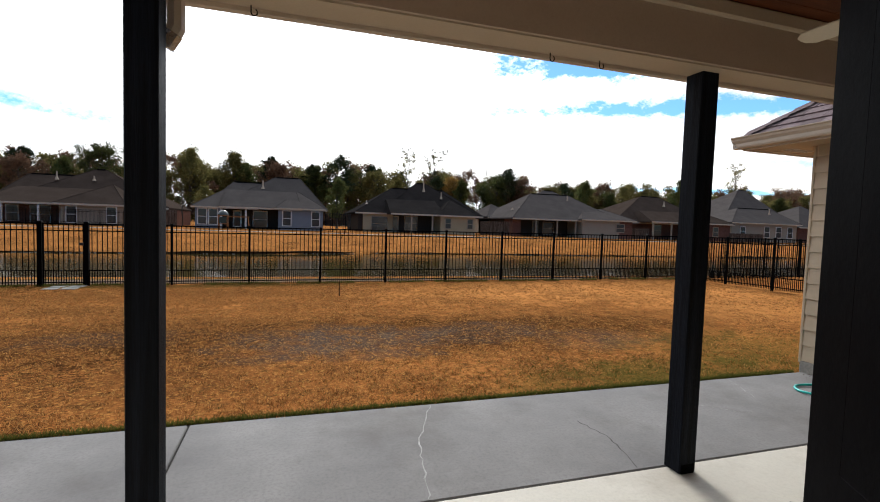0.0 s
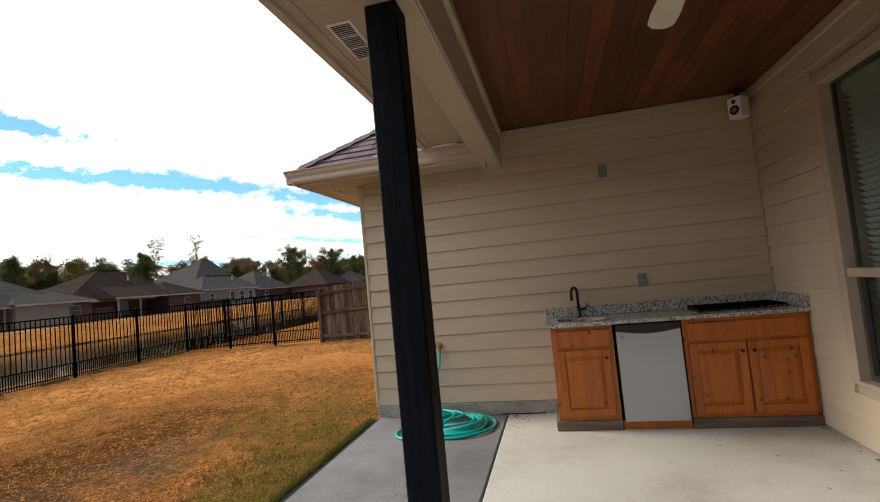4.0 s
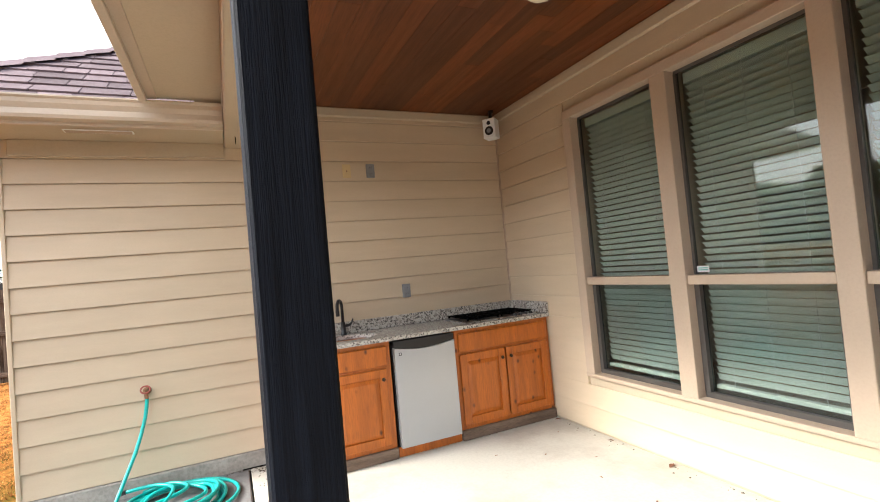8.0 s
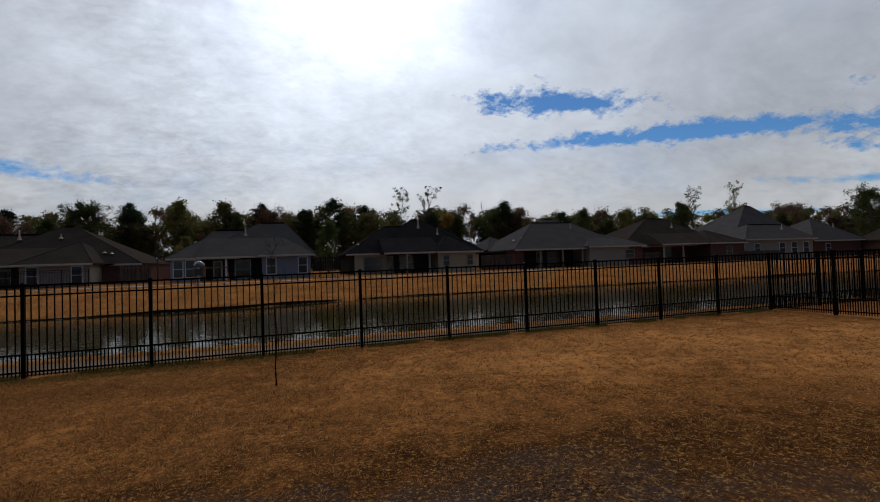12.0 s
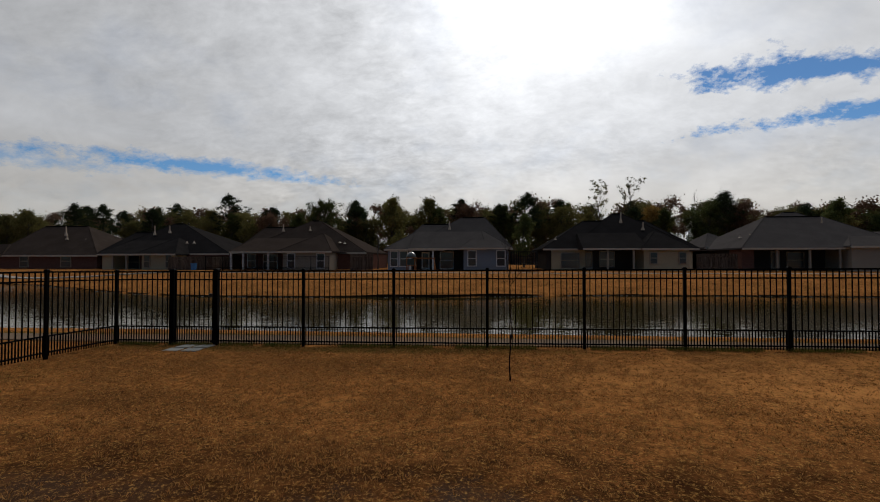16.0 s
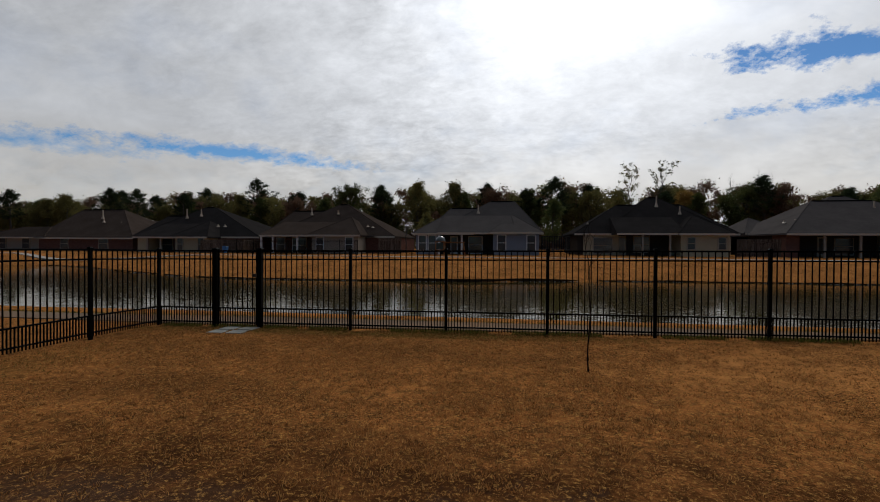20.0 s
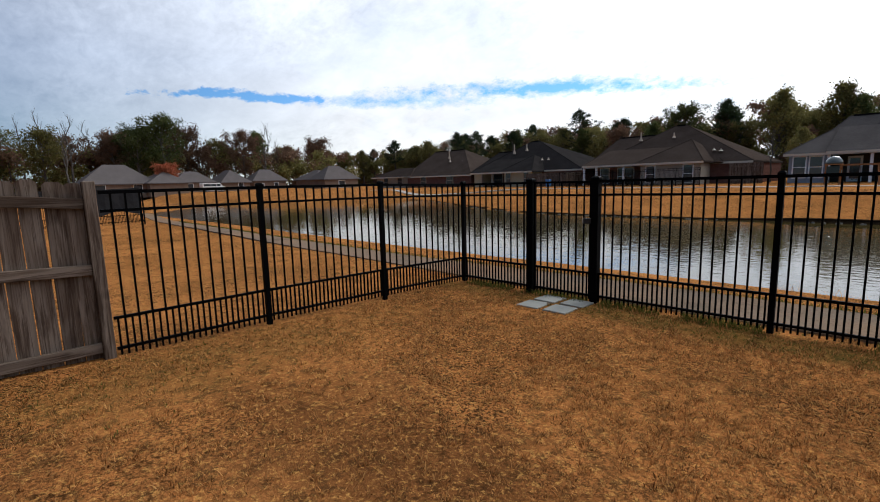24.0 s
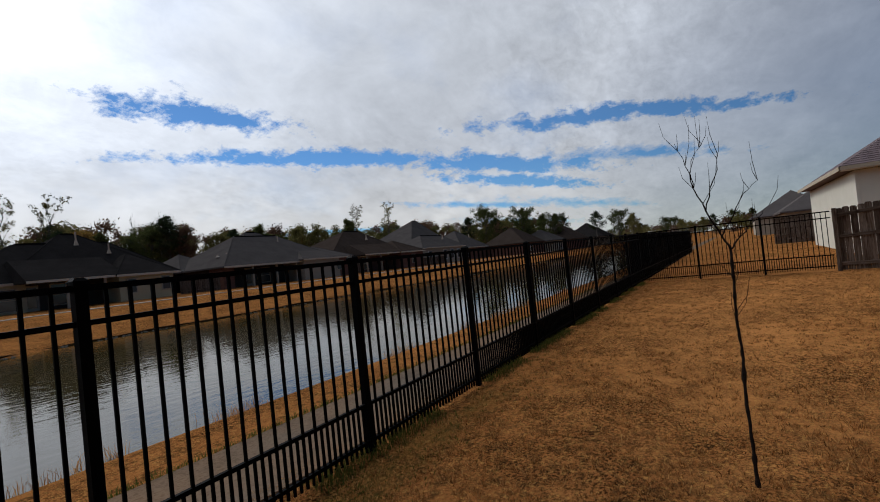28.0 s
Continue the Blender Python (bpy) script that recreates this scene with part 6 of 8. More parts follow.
def make_tree(kind, seed, height, width, leaf, label, at, count=2600, size=0.10):
    rnd = random.Random(seed)
    t = thing("tree", label, "tree", at)
    low, limbs, reach, lift, twigs = SHAPES[kind]
    bm = bmesh.new()
    stem, rs, n = [Vector((0, 0, -0.2))], [0.30], 8
    thick = 0.20 if kind in ("bare", "sparse") else 0.26
    for i in range(1, n + 1):
        f = i / n
        stem.append(Vector((rnd.uniform(-1, 1) * 0.035 * height * f, rnd.uniform(-1, 1) * 0.035 * height * f, height * 0.97 * f)))
        rs.append(thick * (1 - 0.86 * f))
    add_tube(bm, stem, rs, 6, False)
    tips = [stem[-1]]
    for k in range(limbs):
        f = (k + rnd.random()) / limbs
        u = low + (0.97 - low) * f
        i = min(int(u * n), n - 1)
        p = stem[i].lerp(stem[i + 1], u * n - i)
        a = k * 2.4 + rnd.uniform(-0.5, 0.5)
        length = width * 0.5 * reach(f) * rnd.uniform(0.6, 1.25)
        up = lift * rnd.uniform(0.6, 1.3)
        length *= math.sqrt(1 + min(up, 1.2) ** 2) * 0.9
        tips += limb(bm, rnd, p, (math.cos(a), math.sin(a), up), length, 0.075 * (1.25 - f) if kind in ("bare", "sparse") else 0.06, twigs)
    part("trunk", bm, "bark", t)
    if leaf:
        lo, hi, flat = {"pine": (0.45, 0.85, 0.5), "sparse": (0.22, 0.5, 0.8)}.get(kind, (0.35, 0.85, 0.85))
        centres = [(tuple(p), rnd.uniform(lo, hi)) for p in tips if kind != "sparse" or rnd.random() < 0.7]
        me = leaves_at(centres, rnd, count, size, flat)
        me.materials.append(M[leaf])
        c = new("crown", me)
        c.parent = t
    return t


def build_trees():
    rnd = random.Random(21)
    protos = {}
    spec = [("oak_a", "oak", 1, 10.0, 7.0, "leaf_green", "dense dark green tree in the far woods"),
            ("oak_b", "spire", 2, 10.0, 6.0, "leaf_olive", "olive-leaved tree with a loose upright crown in the woods"),
            ("oak_c", "oak", 3, 9.5, 6.5, "leaf_brown", "russet-leaved tree in the far woods"),
            ("oak_d", "spire", 4, 10.5, 5.2, "leaf_green", "tall dark upright tree in the woods"),
            ("oak_e", "oak", 15, 9.0, 6.0, "leaf_olive", "round olive-leaved tree in the woods"),
            ("pine_a", "pine", 5, 14.5, 7.5, "leaf_pine", "tall dark pine with tufted branches"),
            ("pine_b", "pine", 6, 12.0, 6.0, "leaf_pine", "dark pine with an uneven crown"),
            ("sparse_a", "sparse", 7, 15.0, 5.0, "leaf_olive", "tall thin tree with few remaining leaves"),
            ("sparse_b", "sparse", 8, 14.2, 5.0, "leaf_olive", "tall half-bare tree with thinning foliage"),
            ("bare_a", "bare", 9, 13.8, 3.8, None, "tall bare leafless tree in the woods"),
            ("bare_b", "bare", 10, 12.6, 4.6, None, "bare leafless grey tree in the woods"),
            ("yellow", "oak", 13, 8.5, 4.6, "leaf_yellow", "yellow-leaved autumn tree at the wood edge"),
            ("red", "oak", 14, 5.0, 4.5, "leaf_red", "small red-leaved autumn tree")]

    def plant(key, x, y, scale=1.0, turn=None, back=False):
        if back or y >= 80:
            # the wood stands well behind the houses
            x, y, scale = -6 + 1.55 * (x + 6), 5 + 1.55 * (y - 5), scale * 1.5
        k, kind, seed, h, w, leaf, label = next(s for s in spec if s[0] == key)
        z = ground_z(x, y) if y < 200 else 0.5
        m = Matrix.Translation((x, y, z - 0.1)) @ Matrix.Rotation(rnd.uniform(0, 6.28) if turn is None else turn, 4, "Z") @ Matrix.Diagonal((scale, scale, scale, 1))
        if key not in protos:
            t = make_tree(kind, seed, h, w, leaf, label, m, {"sparse": 2200, "pine": 6500}.get(kind, 9000), {"sparse": 0.11, "pine": 0.11}.get(kind, 0.12))
            protos[key] = t
            t["group"] = "trees of the wood"
        else:
            t = protos[key].copy()
            scene.collection.objects.link(t)
            t.matrix_world = m
            for ch in protos[key].children:
                c = ch.copy()
                scene.collection.objects.link(c)
                c.parent = t

    # trees that stand out
    for key, x, y, s in TALL:
        plant(key, x, y, s)
    # the wood: a belt curving round behind the houses
    for i in range(170):
        f = (i + rnd.random()) / 170
        x = -150 + 320 * f
        y = 84 + rnd.uniform(0, 26) + 10 * smooth(-40, -110, x) - 22 * smooth(60, 150, x)
        plant(rnd.choice(("oak_a", "oak_b", "oak_b", "oak_c", "oak_d", "oak_d", "oak_e", "oak_e", "pine_b")), x, y, rnd.uniform(0.86, 1.2), None, True)
    for i in range(52):
        f = (i + rnd.random()) / 52
        y = -10 + 100 * f
        x = -128 - rnd.uniform(0, 30)
        plant(rnd.choice(("oak_c", "oak_c", "oak_c", "bare_a", "oak_e", "bare_b", "oak_d", "bare_b", "oak_a")), x, y, rnd.uniform(1.0, 1.55))
    # undergrowth that closes the wood
    nr = np.random.RandomState(4)
    cs = []
    for i in range(1300):
        x = -160 + 330 * i / 1300
        y = 92 + nr.uniform(0, 16) + 10 * smooth(-40, -110, x) - 22 * smooth(60, 150, x)
        cs.append(((-6 + 1.55 * (x + 6), 5 + 1.55 * (y - 5), 0.5 + 17.0 * nr.uniform(0, 1) ** 0.75 * (1 + 0.3 * noise.noise((x * 0.09, 1.0, 0)))), nr.uniform(1.3, 2.6)))
    for i in range(160):
        cs.append(((-132 - nr.uniform(0, 14), -10 + 105 * i / 160, nr.uniform(0.5, 10.0)), nr.uniform(1.6, 2.8)))
    for i in range(600):
        x = -160 + 330 * i / 600
        y = 88 + nr.uniform(0, 10) + 10 * smooth(-40, -110, x) - 22 * smooth(60, 150, x)
        cs.append(((-6 + 1.55 * (x + 6), 5 + 1.55 * (y - 5), nr.uniform(0.3, 5.0)), nr.uniform(1.6, 2.8)))
    for i in range(130):
        cs.append(((190 + nr.uniform(0, 40), -70 + 160 * i / 130, nr.uniform(0.3, 5.0)), nr.uniform(1.5, 2.8)))
    for i in range(36):
        plant(rnd.choice(("oak_a", "oak_b", "oak_d", "oak_e", "pine_b")), 180 + rnd.uniform(0, 40), -70 + 160 * (i + rnd.random()) / 36, rnd.uniform(0.6, 0.85))
    for leaf, pick, label in (("leaf_brown", cs[::2], "brown tangled undergrowth of the wood edge"), ("leaf_olive", cs[1::2], "olive undergrowth and young trees of the wood")):
        me = leaves_at(pick, rnd, 300000, 0.33)
        me.materials.append(M[leaf])
        tagged(new("undergrowth", me), label, "undergrowth", kind="stuff")


TALL = [("pine_a", -54.6, 92, 1.0), ("sparse_a", 15.7, 92, 1.0), ("sparse_b", 20.5, 91, 1.02), ("bare_a", 34.1, 96, 1.03), ("bare_a", 37.8, 95, 1.05), ("bare_b", 28, 97, 1.0),
        ("yellow", 23.5, 88, 1.15), ("pine_b", -77, 88, 1.0), ("pine_b", -81, 86, 1.0), ("pine_b", -47, 95, 1.0), ("pine_a", -2.5, 90, 0.8), ("pine_b", 9.0, 93, 1.05),
        ("pine_b", 54, 97, 1.0), ("pine_b", 63, 103, 1.0), ("sparse_a", 82, 88, 1.05), ("sparse_b", 87, 82, 1.05), ("oak_a", 100, 64, 1.2), ("oak_a", 104, 56, 1.1), ("oak_a", 117, 52, 0.95),
        ("pine_b", 130, 44, 0.85), ("oak_a", 140, 40, 0.95), ("oak_b", 152, 38, 0.9), ("oak_c", -103, 5, 1.2), ("bare_b", -99, 9, 1.0), ("bare_b", -107, 20, 1.05), ("oak_a", -126.7, 39.7, 1.6), ("oak_c", -130, 45.5, 1.5), ("oak_a", -126, 34.5, 1.35),
        ("red", -104.0, 34.0, 1.0), ("oak_b", -22.5, 93, 1.3), ("oak_b", -15.5, 94, 1.3), ("oak_a", -34.5, 90, 1.15), ("oak_d", 1.0, 74, 0.75), ("oak_b", -17.0, 72, 0.55), ("bare_b", -17.0, 58, 0.4)]
build_trees()

# ---- outdoor kitchen ----
def granite():
    m = bpy.data.materials.new("speckled_granite")
    m.use_nodes = True
    nt = m.node_tree
    N, L = nt.nodes.new, nt.links.new
    b = nt.nodes["Principled BSDF"]
    b.inputs["Roughness"].default_value = 0.25
    co = N("ShaderNodeTexCoord").outputs["Object"]
    last = None
    for scale, lo, hi, colr in ((34, 0.40, 0.47, (0.30, 0.27, 0.24)), (66, 0.40, 0.43, (0.08, 0.072, 0.065)), (95, 0.60, 0.63, (0.10, 0.09, 0.08)), (23, 0.62, 0.68, (0.40, 0.36, 0.31))):
        n = N("ShaderNodeTexNoise")
        n.inputs["Scale"].default_value, n.inputs["Detail"].default_value = scale, 3
        L(co, n.inputs["Vector"])
        r = N("ShaderNodeMapRange")
        r.inputs["From Min"].default_value, r.inputs["From Max"].default_value = (hi, lo) if hi < 0.5 else (lo, hi)
        L(n.outputs["Fac"], r.inputs["Value"])
        mx = N("ShaderNodeMix")
        mx.data_type = "RGBA"
        L(r.outputs[0], mx.inputs[0])
        if last is None:
            mx.inputs[6].default_value = (0.48, 0.45, 0.40, 1)
        else:
            L(last, mx.inputs[6])
        mx.inputs[7].default_value = (*colr, 1)
        last = mx.outputs[2]
    L(last, b.inputs["Base Color"])
    return m


M["granite"] = granite()
M["steel"] = material("brushed_steel", (0.55, 0.55, 0.55), 0.28, 0.9, vary=0.04, bump=0.02)
M["bronze"] = material("oil_rubbed_bronze", (0.05, 0.035, 0.025), 0.4, 0.7, vary=0.2, bump=0.05)
M["plinth"] = material("weathered_plinth_board", (0.22, 0.15, 0.105), 0.85, vary=0.35, scale=3, fine=30, bump=0.3, stretch=(6, 0.8, 6))
M["hose"] = material("teal_rubber_hose", (0.0, 0.42, 0.38), 0.35, vary=0.06, scale=9, fine=80, bump=0.04)
M["brass"] = material("worn_brass", (0.30, 0.16, 0.09), 0.5, 0.6, vary=0.2, bump=0.2)
M["grey_plate"] = material("grey_plastic_plate", (0.22, 0.23, 0.24), 0.45, vary=0.08)
M["cream_plate"] = material("cream_plastic_plate", (0.62, 0.47, 0.24), 0.45, vary=0.05)
M["blind"] = material("faux_wood_blind", (0.60, 0.64, 0.58), 0.5, vary=0.04, bump=0.02)
M["sash"] = material("dark_screen_sash", (0.07, 0.062, 0.055), 0.5, vary=0.1)
M["glass"] = glass("window_glass", (0.80, 0.90, 0.86))
M["glass_screened"] = glass("screened_window_glass", (0.52, 0.60, 0.58), 0.10)
M["door_black"] = material("black_door_paint", (0.003, 0.003, 0.004), 0.6, vary=0.1, spec=0.03)
M["dead_leaf"] = material("dead_leaf_brown", (0.25, 0.10, 0.05), 0.8, vary=0.3, rnd=0.3)


def panel_door(parent, y0, y1, z0, z1, x, knob_y, name="door"):
    """Raised-panel cabinet door facing -x."""
    w = 0.062
    bm = bmesh.new()
    add_box(bm, x - 0.02, x, y0, y0 + w, z0, z1, 0.003)
    add_box(bm, x - 0.02, x, y1 - w, y1, z0, z1, 0.003)
    add_box(bm, x - 0.02, x, y0 + w, y1 - w, z0, z0 + w, 0.003)
    add_box(bm, x - 0.02, x, y0 + w, y1 - w, z1 - w, z1, 0.003)
    d = part(name, bm, "cabinet", parent)
    bm = bmesh.new()
    a0, a1, c0, c1, s = y0 + w, y1 - w, z0 + w, z1 - w, 0.035
    lo = [bm.verts.new((x - 0.006, *p)) for p in ((a0, c0), (a1, c0), (a1, c1), (a0, c1))]
    hi = [bm.verts.new((x - 0.018, *p)) for p in ((a0 + s, c0 + s), (a1 - s, c0 + s), (a1 - s, c1 - s), (a0 + s, c1 - s))]
    bm.faces.new(hi)
    for i in range(4):
        bm.faces.new((lo[i], lo[(i + 1) % 4], hi[(i + 1) % 4], hi[i]))
    bmesh.ops.recalc_face_normals(bm, faces=bm.faces)
    part("panel", bm, "cabinet", d)
    if knob_y is not None:
        k = z1 - 0.075
        part("knob", tube([(x - 0.02, knob_y, k), (x - 0.034, knob_y, k), (x - 0.036, knob_y, k), (x - 0.046, knob_y, k)], [0.006, 0.006, 0.015, 0.013], 10), "bronze", d, "dark bronze knob")
    return d


def cabinet(label, y0, y1, doors):
    c = thing("cabinet", label, "cabinet", group="outdoor kitchen cabinets")
    x = -0.578
    part("body", box(x + 0.002, -0.02, y0, y1, 0.0855, 0.905), "cabinet", c)
    bm = bmesh.new()
    st = 0.04
    add_box(bm, x - 0.004, x + 0.002, y0, y0 + st, 0.10, 0.905)
    add_box(bm, x - 0.004, x + 0.002, y1 - st, y1, 0.10, 0.905)
    add_box(bm, x - 0.0035, x + 0.002, y0 + st, y1 - st, 0.865, 0.905)
    add_box(bm, x - 0.0035, x + 0.002, y0 + st, y1 - st, 0.695, 0.725)
    add_box(bm, x - 0.0035, x + 0.002, y0 + st, y1 - st, 0.10, 0.14)
    part("face_frame", bm, "cabinet", c)
    part("plinth", box(x - 0.026, -0.02, y0 - 0.003, y1 + (0.03 if y1 > 2 else 0.003), 0.003, 0.085, 0.006), "plinth", c, "weathered unpainted base board")
    f = part("drawer_front", box(x - 0.024, x - 0.004, y0 + 0.03, y1 - 0.03, 0.722, 0.872, 0.006), "cabinet", c)
    for a, b, k in doors:
        panel_door(c, a, b, 0.125, 0.70, x - 0.004, k)
    return c


cabinet("knotty pine base cabinet with one drawer and a raised-panel door", 1.525, 2.05, [(1.565, 2.01, 1.60)])
cabinet("knotty pine base cabinet with two raised-panel doors under the cooktop", 0.025, 0.965, [(0.06, 0.49, 0.455), (0.505, 0.935, 0.54)])


def counter():
    c = thing("worktop", "speckled white granite worktop with upstand", "worktop")
    z0, z1 = 0.908, 0.94
    x0, x1 = -0.625, -0.019
    bm = bmesh.new()
    add_box(bm, x0, x1, 0.02, 1.50, z0, z1, 0.004)
    # section round the oval sink cut-out
    y0, y1, cx, cy, rx, ry, n = 1.50, 2.085, -0.335, 1.765, 0.165, 0.215, 32
    inner, outer = [], []
    for k in range(n):
        a = 2 * math.pi * k / n
        dx, dy = math.cos(a), math.sin(a)
        inner.append((cx + rx * dx, cy + ry * dy))
        t = min(((x1 if dx > 0 else x0) - cx) / dx if abs(dx) > 1e-6 else 9, ((y1 if dy > 0 else y0) - cy) / dy if abs(dy) > 1e-6 else 9)
        outer.append((cx + t * dx, cy + t * dy))
    for corner in ((x0, y0), (x1, y0), (x1, y1), (x0, y1)):
        i = min(range(n), key=lambda j: (outer[j][0] - corner[0]) ** 2 + (outer[j][1] - corner[1]) ** 2)
        outer[i] = corner
    ring = {}
    for key, pts, z in (("it", inner, z1), ("ot", outer, z1), ("ib", inner, z0), ("ob", outer, z0)):
        ring[key] = [bm.verts.new((*p, z)) for p in pts]
    for k in range(n):
        j = (k + 1) % n
        bm.faces.new((ring["it"][k], ring["ot"][k], ring["ot"][j], ring["it"][j]))
        bm.faces.new((ring["ot"][k], ring["ob"][k], ring["ob"][j], ring["ot"][j]))
        bm.faces.new((ring["it"][j], ring["ib"][j], ring["ib"][k], ring["it"][k]))
    part("slab", bm, "granite", c)
    part("upstand", box(-0.04, -0.0185, 0.0405, 2.085, z1 + 0.0005, 1.04, 0.003), "granite", c)
    part("upstand", box(-0.62, -0.0185, 0.0185, 0.04, z1 + 0.0005, 1.04, 0.003), "granite", c)
    s = thing("sink", "small oval stainless steel bar sink", "sink")
    bm = bmesh.new()
    prev = None
    for i, (f, d) in enumerate(((1.06, -0.002), (1.0, -0.003), (0.97, -0.06), (0.88, -0.12), (0.5, -0.14), (0.1, -0.145))):
        cur = [bm.verts.new((cx + rx * f * math.cos(2 * math.pi * k / n), cy + ry * f * math.sin(2 * math.pi * k / n), z0 + d)) for k in range(n)]
        if prev:
            for k in range(n):
                bm.faces.new((prev[k], cur[k], cur[(k + 1) % n], prev[(k + 1) % n]))
        prev = cur
    bm.faces.new(prev)
    part("basin", bm, "steel", s, smooth=True)
    t = thing("faucet", "black gooseneck bar faucet with a side lever", "faucet", (-0.115, 1.765, z1))
    part("base", tube([(0, 0, 0), (0, 0, 0.012), (0, 0, 0.03), (0, 0, 0.11)], [0.028, 0.028, 0.02, 0.019], 12), "black", t, smooth=True)
    pts = [(0, 0, 0.10), (0, 0, 0.24)] + [(-0.05 + 0.05 * math.cos(a), 0.03 * (1 - math.cos(a)), 0.24 + 0.055 * math.sin(a)) for a in np.linspace(0.3, 3.0, 8)] + [(-0.101, 0.06, 0.215)]
    part("spout", tube(pts, 0.0135, 10), "black", t, smooth=True)
    part("nozzle", tube([(-0.101, 0.06, 0.218), (-0.102, 0.06, 0.17)], [0.017, 0.015], 10), "black", t)
    part("lever", tube([(0, -0.015, 0.075), (0, -0.06, 0.08), (-0.005, -0.075, 0.10), (-0.01, -0.085, 0.13)], [0.014, 0.012, 0.007, 0.006], 8), "black", t)
    b = thing("air_switch", "round metal button set in the worktop", "button", (-0.13, 1.99, z1))
    part("cap", tube([(0, 0, 0), (0, 0, 0.012), (0, 0, 0.016)], [0.022, 0.022, 0.012], 14), "steel", b)
    g = thing("cooktop", "black gas cooktop with grates let into the granite", "cooktop", (-0.33, 0.47, z1))
    part("pan", box(-0.245, 0.215, -0.36, 0.36, 0.0005, 0.012, 0.004), "steel", g)
    part("bed", box(-0.215, 0.20, -0.345, 0.345, 0.0125, 0.016), "black", g)
    for side in (-0.17, 0.17):
        gr = part("grate", box(-0.2, 0.19, side - 0.155, side - 0.145, 0.03, 0.042), "iron", g)
        for dy in (-0.075, 0.0, 0.075, 0.15):
            part("bar", box(-0.2, 0.19, side + dy - 0.005, side + dy + 0.005, 0.03, 0.042), "iron", gr)
        for dx in (-0.195, -0.1, 0.0, 0.1, 0.185):
            part("bar", box(dx - 0.005, dx + 0.005, side - 0.15, side + 0.15, 0.028, 0.039), "iron", gr)
        for dx in (-0.19, 0.18):
            for dy in (-0.15, 0.15):
                part("foot", box(dx - 0.006, dx + 0.006, side + dy - 0.006, side + dy + 0.006, 0.0165, 0.03), "iron", gr)
        for dx in (-0.1, 0.09):
            part("burner", tube([(dx, side, 0.0165), (dx, side, 0.024), (dx, side, 0.026), (dx, side, 0.03)], [0.045, 0.045, 0.03, 0.028], 14), "black", g)
    for k in range(4):
        part("control_knob", tube([(-0.228, -0.30 + k * 0.055, 0.012), (-0.228, -0.30 + k * 0.055, 0.032)], [0.017, 0.014], 10), "black", g)
    f = thing("mini_fridge", "compact silver refrigerator with a curved black handle top", "refrigerator")
    part("cabinet_body", box(-0.575, -0.06, 0.985, 1.505, 0.035, 0.875, 0.006), "black", f)
    part("kick_panel", box(-0.585, -0.555, 0.972, 1.518, 0.004, 0.078, 0.003), "cabinet", f, "pine board across the foot")
    outline = [(0.99, 0.082), (1.50, 0.082)] + [(1.50 - 0.51 * i / 12, 0.845 - 0.030 * math.sin(math.pi * i / 12)) for i in range(13)]
    bm = bmesh.new()
    add_prism(bm, outline, "x", -0.632, -0.582)
    part("door", bm, "fridge", f)
    top = [(1.50 - 0.51 * i / 12, 0.848 - 0.030 * math.sin(math.pi * i / 12)) for i in range(13)] + [(0.99, 0.895), (1.50, 0.895)]
    bm = bmesh.new()
    add_prism(bm, top, "x", -0.622, -0.582)
    part("handle", bm, "black", f, "black scooped handle strip")
    part("badge", box(-0.634, -0.6322, 1.445, 1.468, 0.785, 0.808), "black", f)
    part("badge_mark", box(-0.6346, -0.6341, 1.45, 1.463, 0.79, 0.803), "steel", f)


counter()


def wall_plates():
    p = thing("blank_plate", "cream blank wall plate with a centre port", "plate", (-0.017, 1.60, 2.36))
    part("plate", box(-0.006, 0.0, -0.037, 0.037, -0.06, 0.06, 0.002), "cream_plate", p)
    part("port", tube([(-0.006, 0, 0), (-0.010, 0, 0)], 0.006, 8), "brass", p)
    for y, z in ((1.385, 2.36), (1.14, 1.25)):
        o = thing("outdoor_outlet", "grey weatherproof double outlet on the siding", "outlet", (-0.017, y, z), "wall outlets")
        part("box", box(-0.02, 0.0, -0.038, 0.038, -0.062, 0.062, 0.004), "grey_plate", o)
        for dz in (-0.027, 0.027):
            s = part("socket", box(-0.025, -0.02, -0.02, 0.02, dz - 0.017, dz + 0.017, 0.002), "grey_plate", o)
            for dy in (-0.008, 0.008):
                part("slot", box(-0.0262, -0.025, dy - 0.0015, dy + 0.0015, dz - 0.007, dz + 0.007), "black", s)
    m = Matrix.Translation((-0.195, 0.175, 2.735)) @ Matrix.Rotation(radians(-52), 4, "Z")
    s = thing("loudspeaker", "small white two-way loudspeaker under the porch ceiling", "speaker", m)
    part("cabinet", box(-0.06, 0.06, -0.062, 0.062, -0.095, 0.095, 0.006), "white", s)
    part("woofer", tube([(-0.0605, 0, -0.025), (-0.066, 0, -0.025), (-0.067, 0, -0.025), (-0.062, 0, -0.025)], [0.044, 0.042, 0.03, 0.012], 18), "black", s)
    part("woofer_cone", tube([(-0.068, 0, -0.025), (-0.072, 0, -0.025)], [0.022, 0.014], 14), "grey_plate", s)
    part("tweeter", tube([(-0.0605, 0, 0.052), (-0.066, 0, 0.052)], [0.02, 0.015], 14), "black", s)
    part("bracket", tube([(0.0, 0, 0.095), (0.01, 0, 0.16), (0.03, 0, 0.185)], [0.018, 0.016, 0.03], 10), "black", s)


wall_plates()


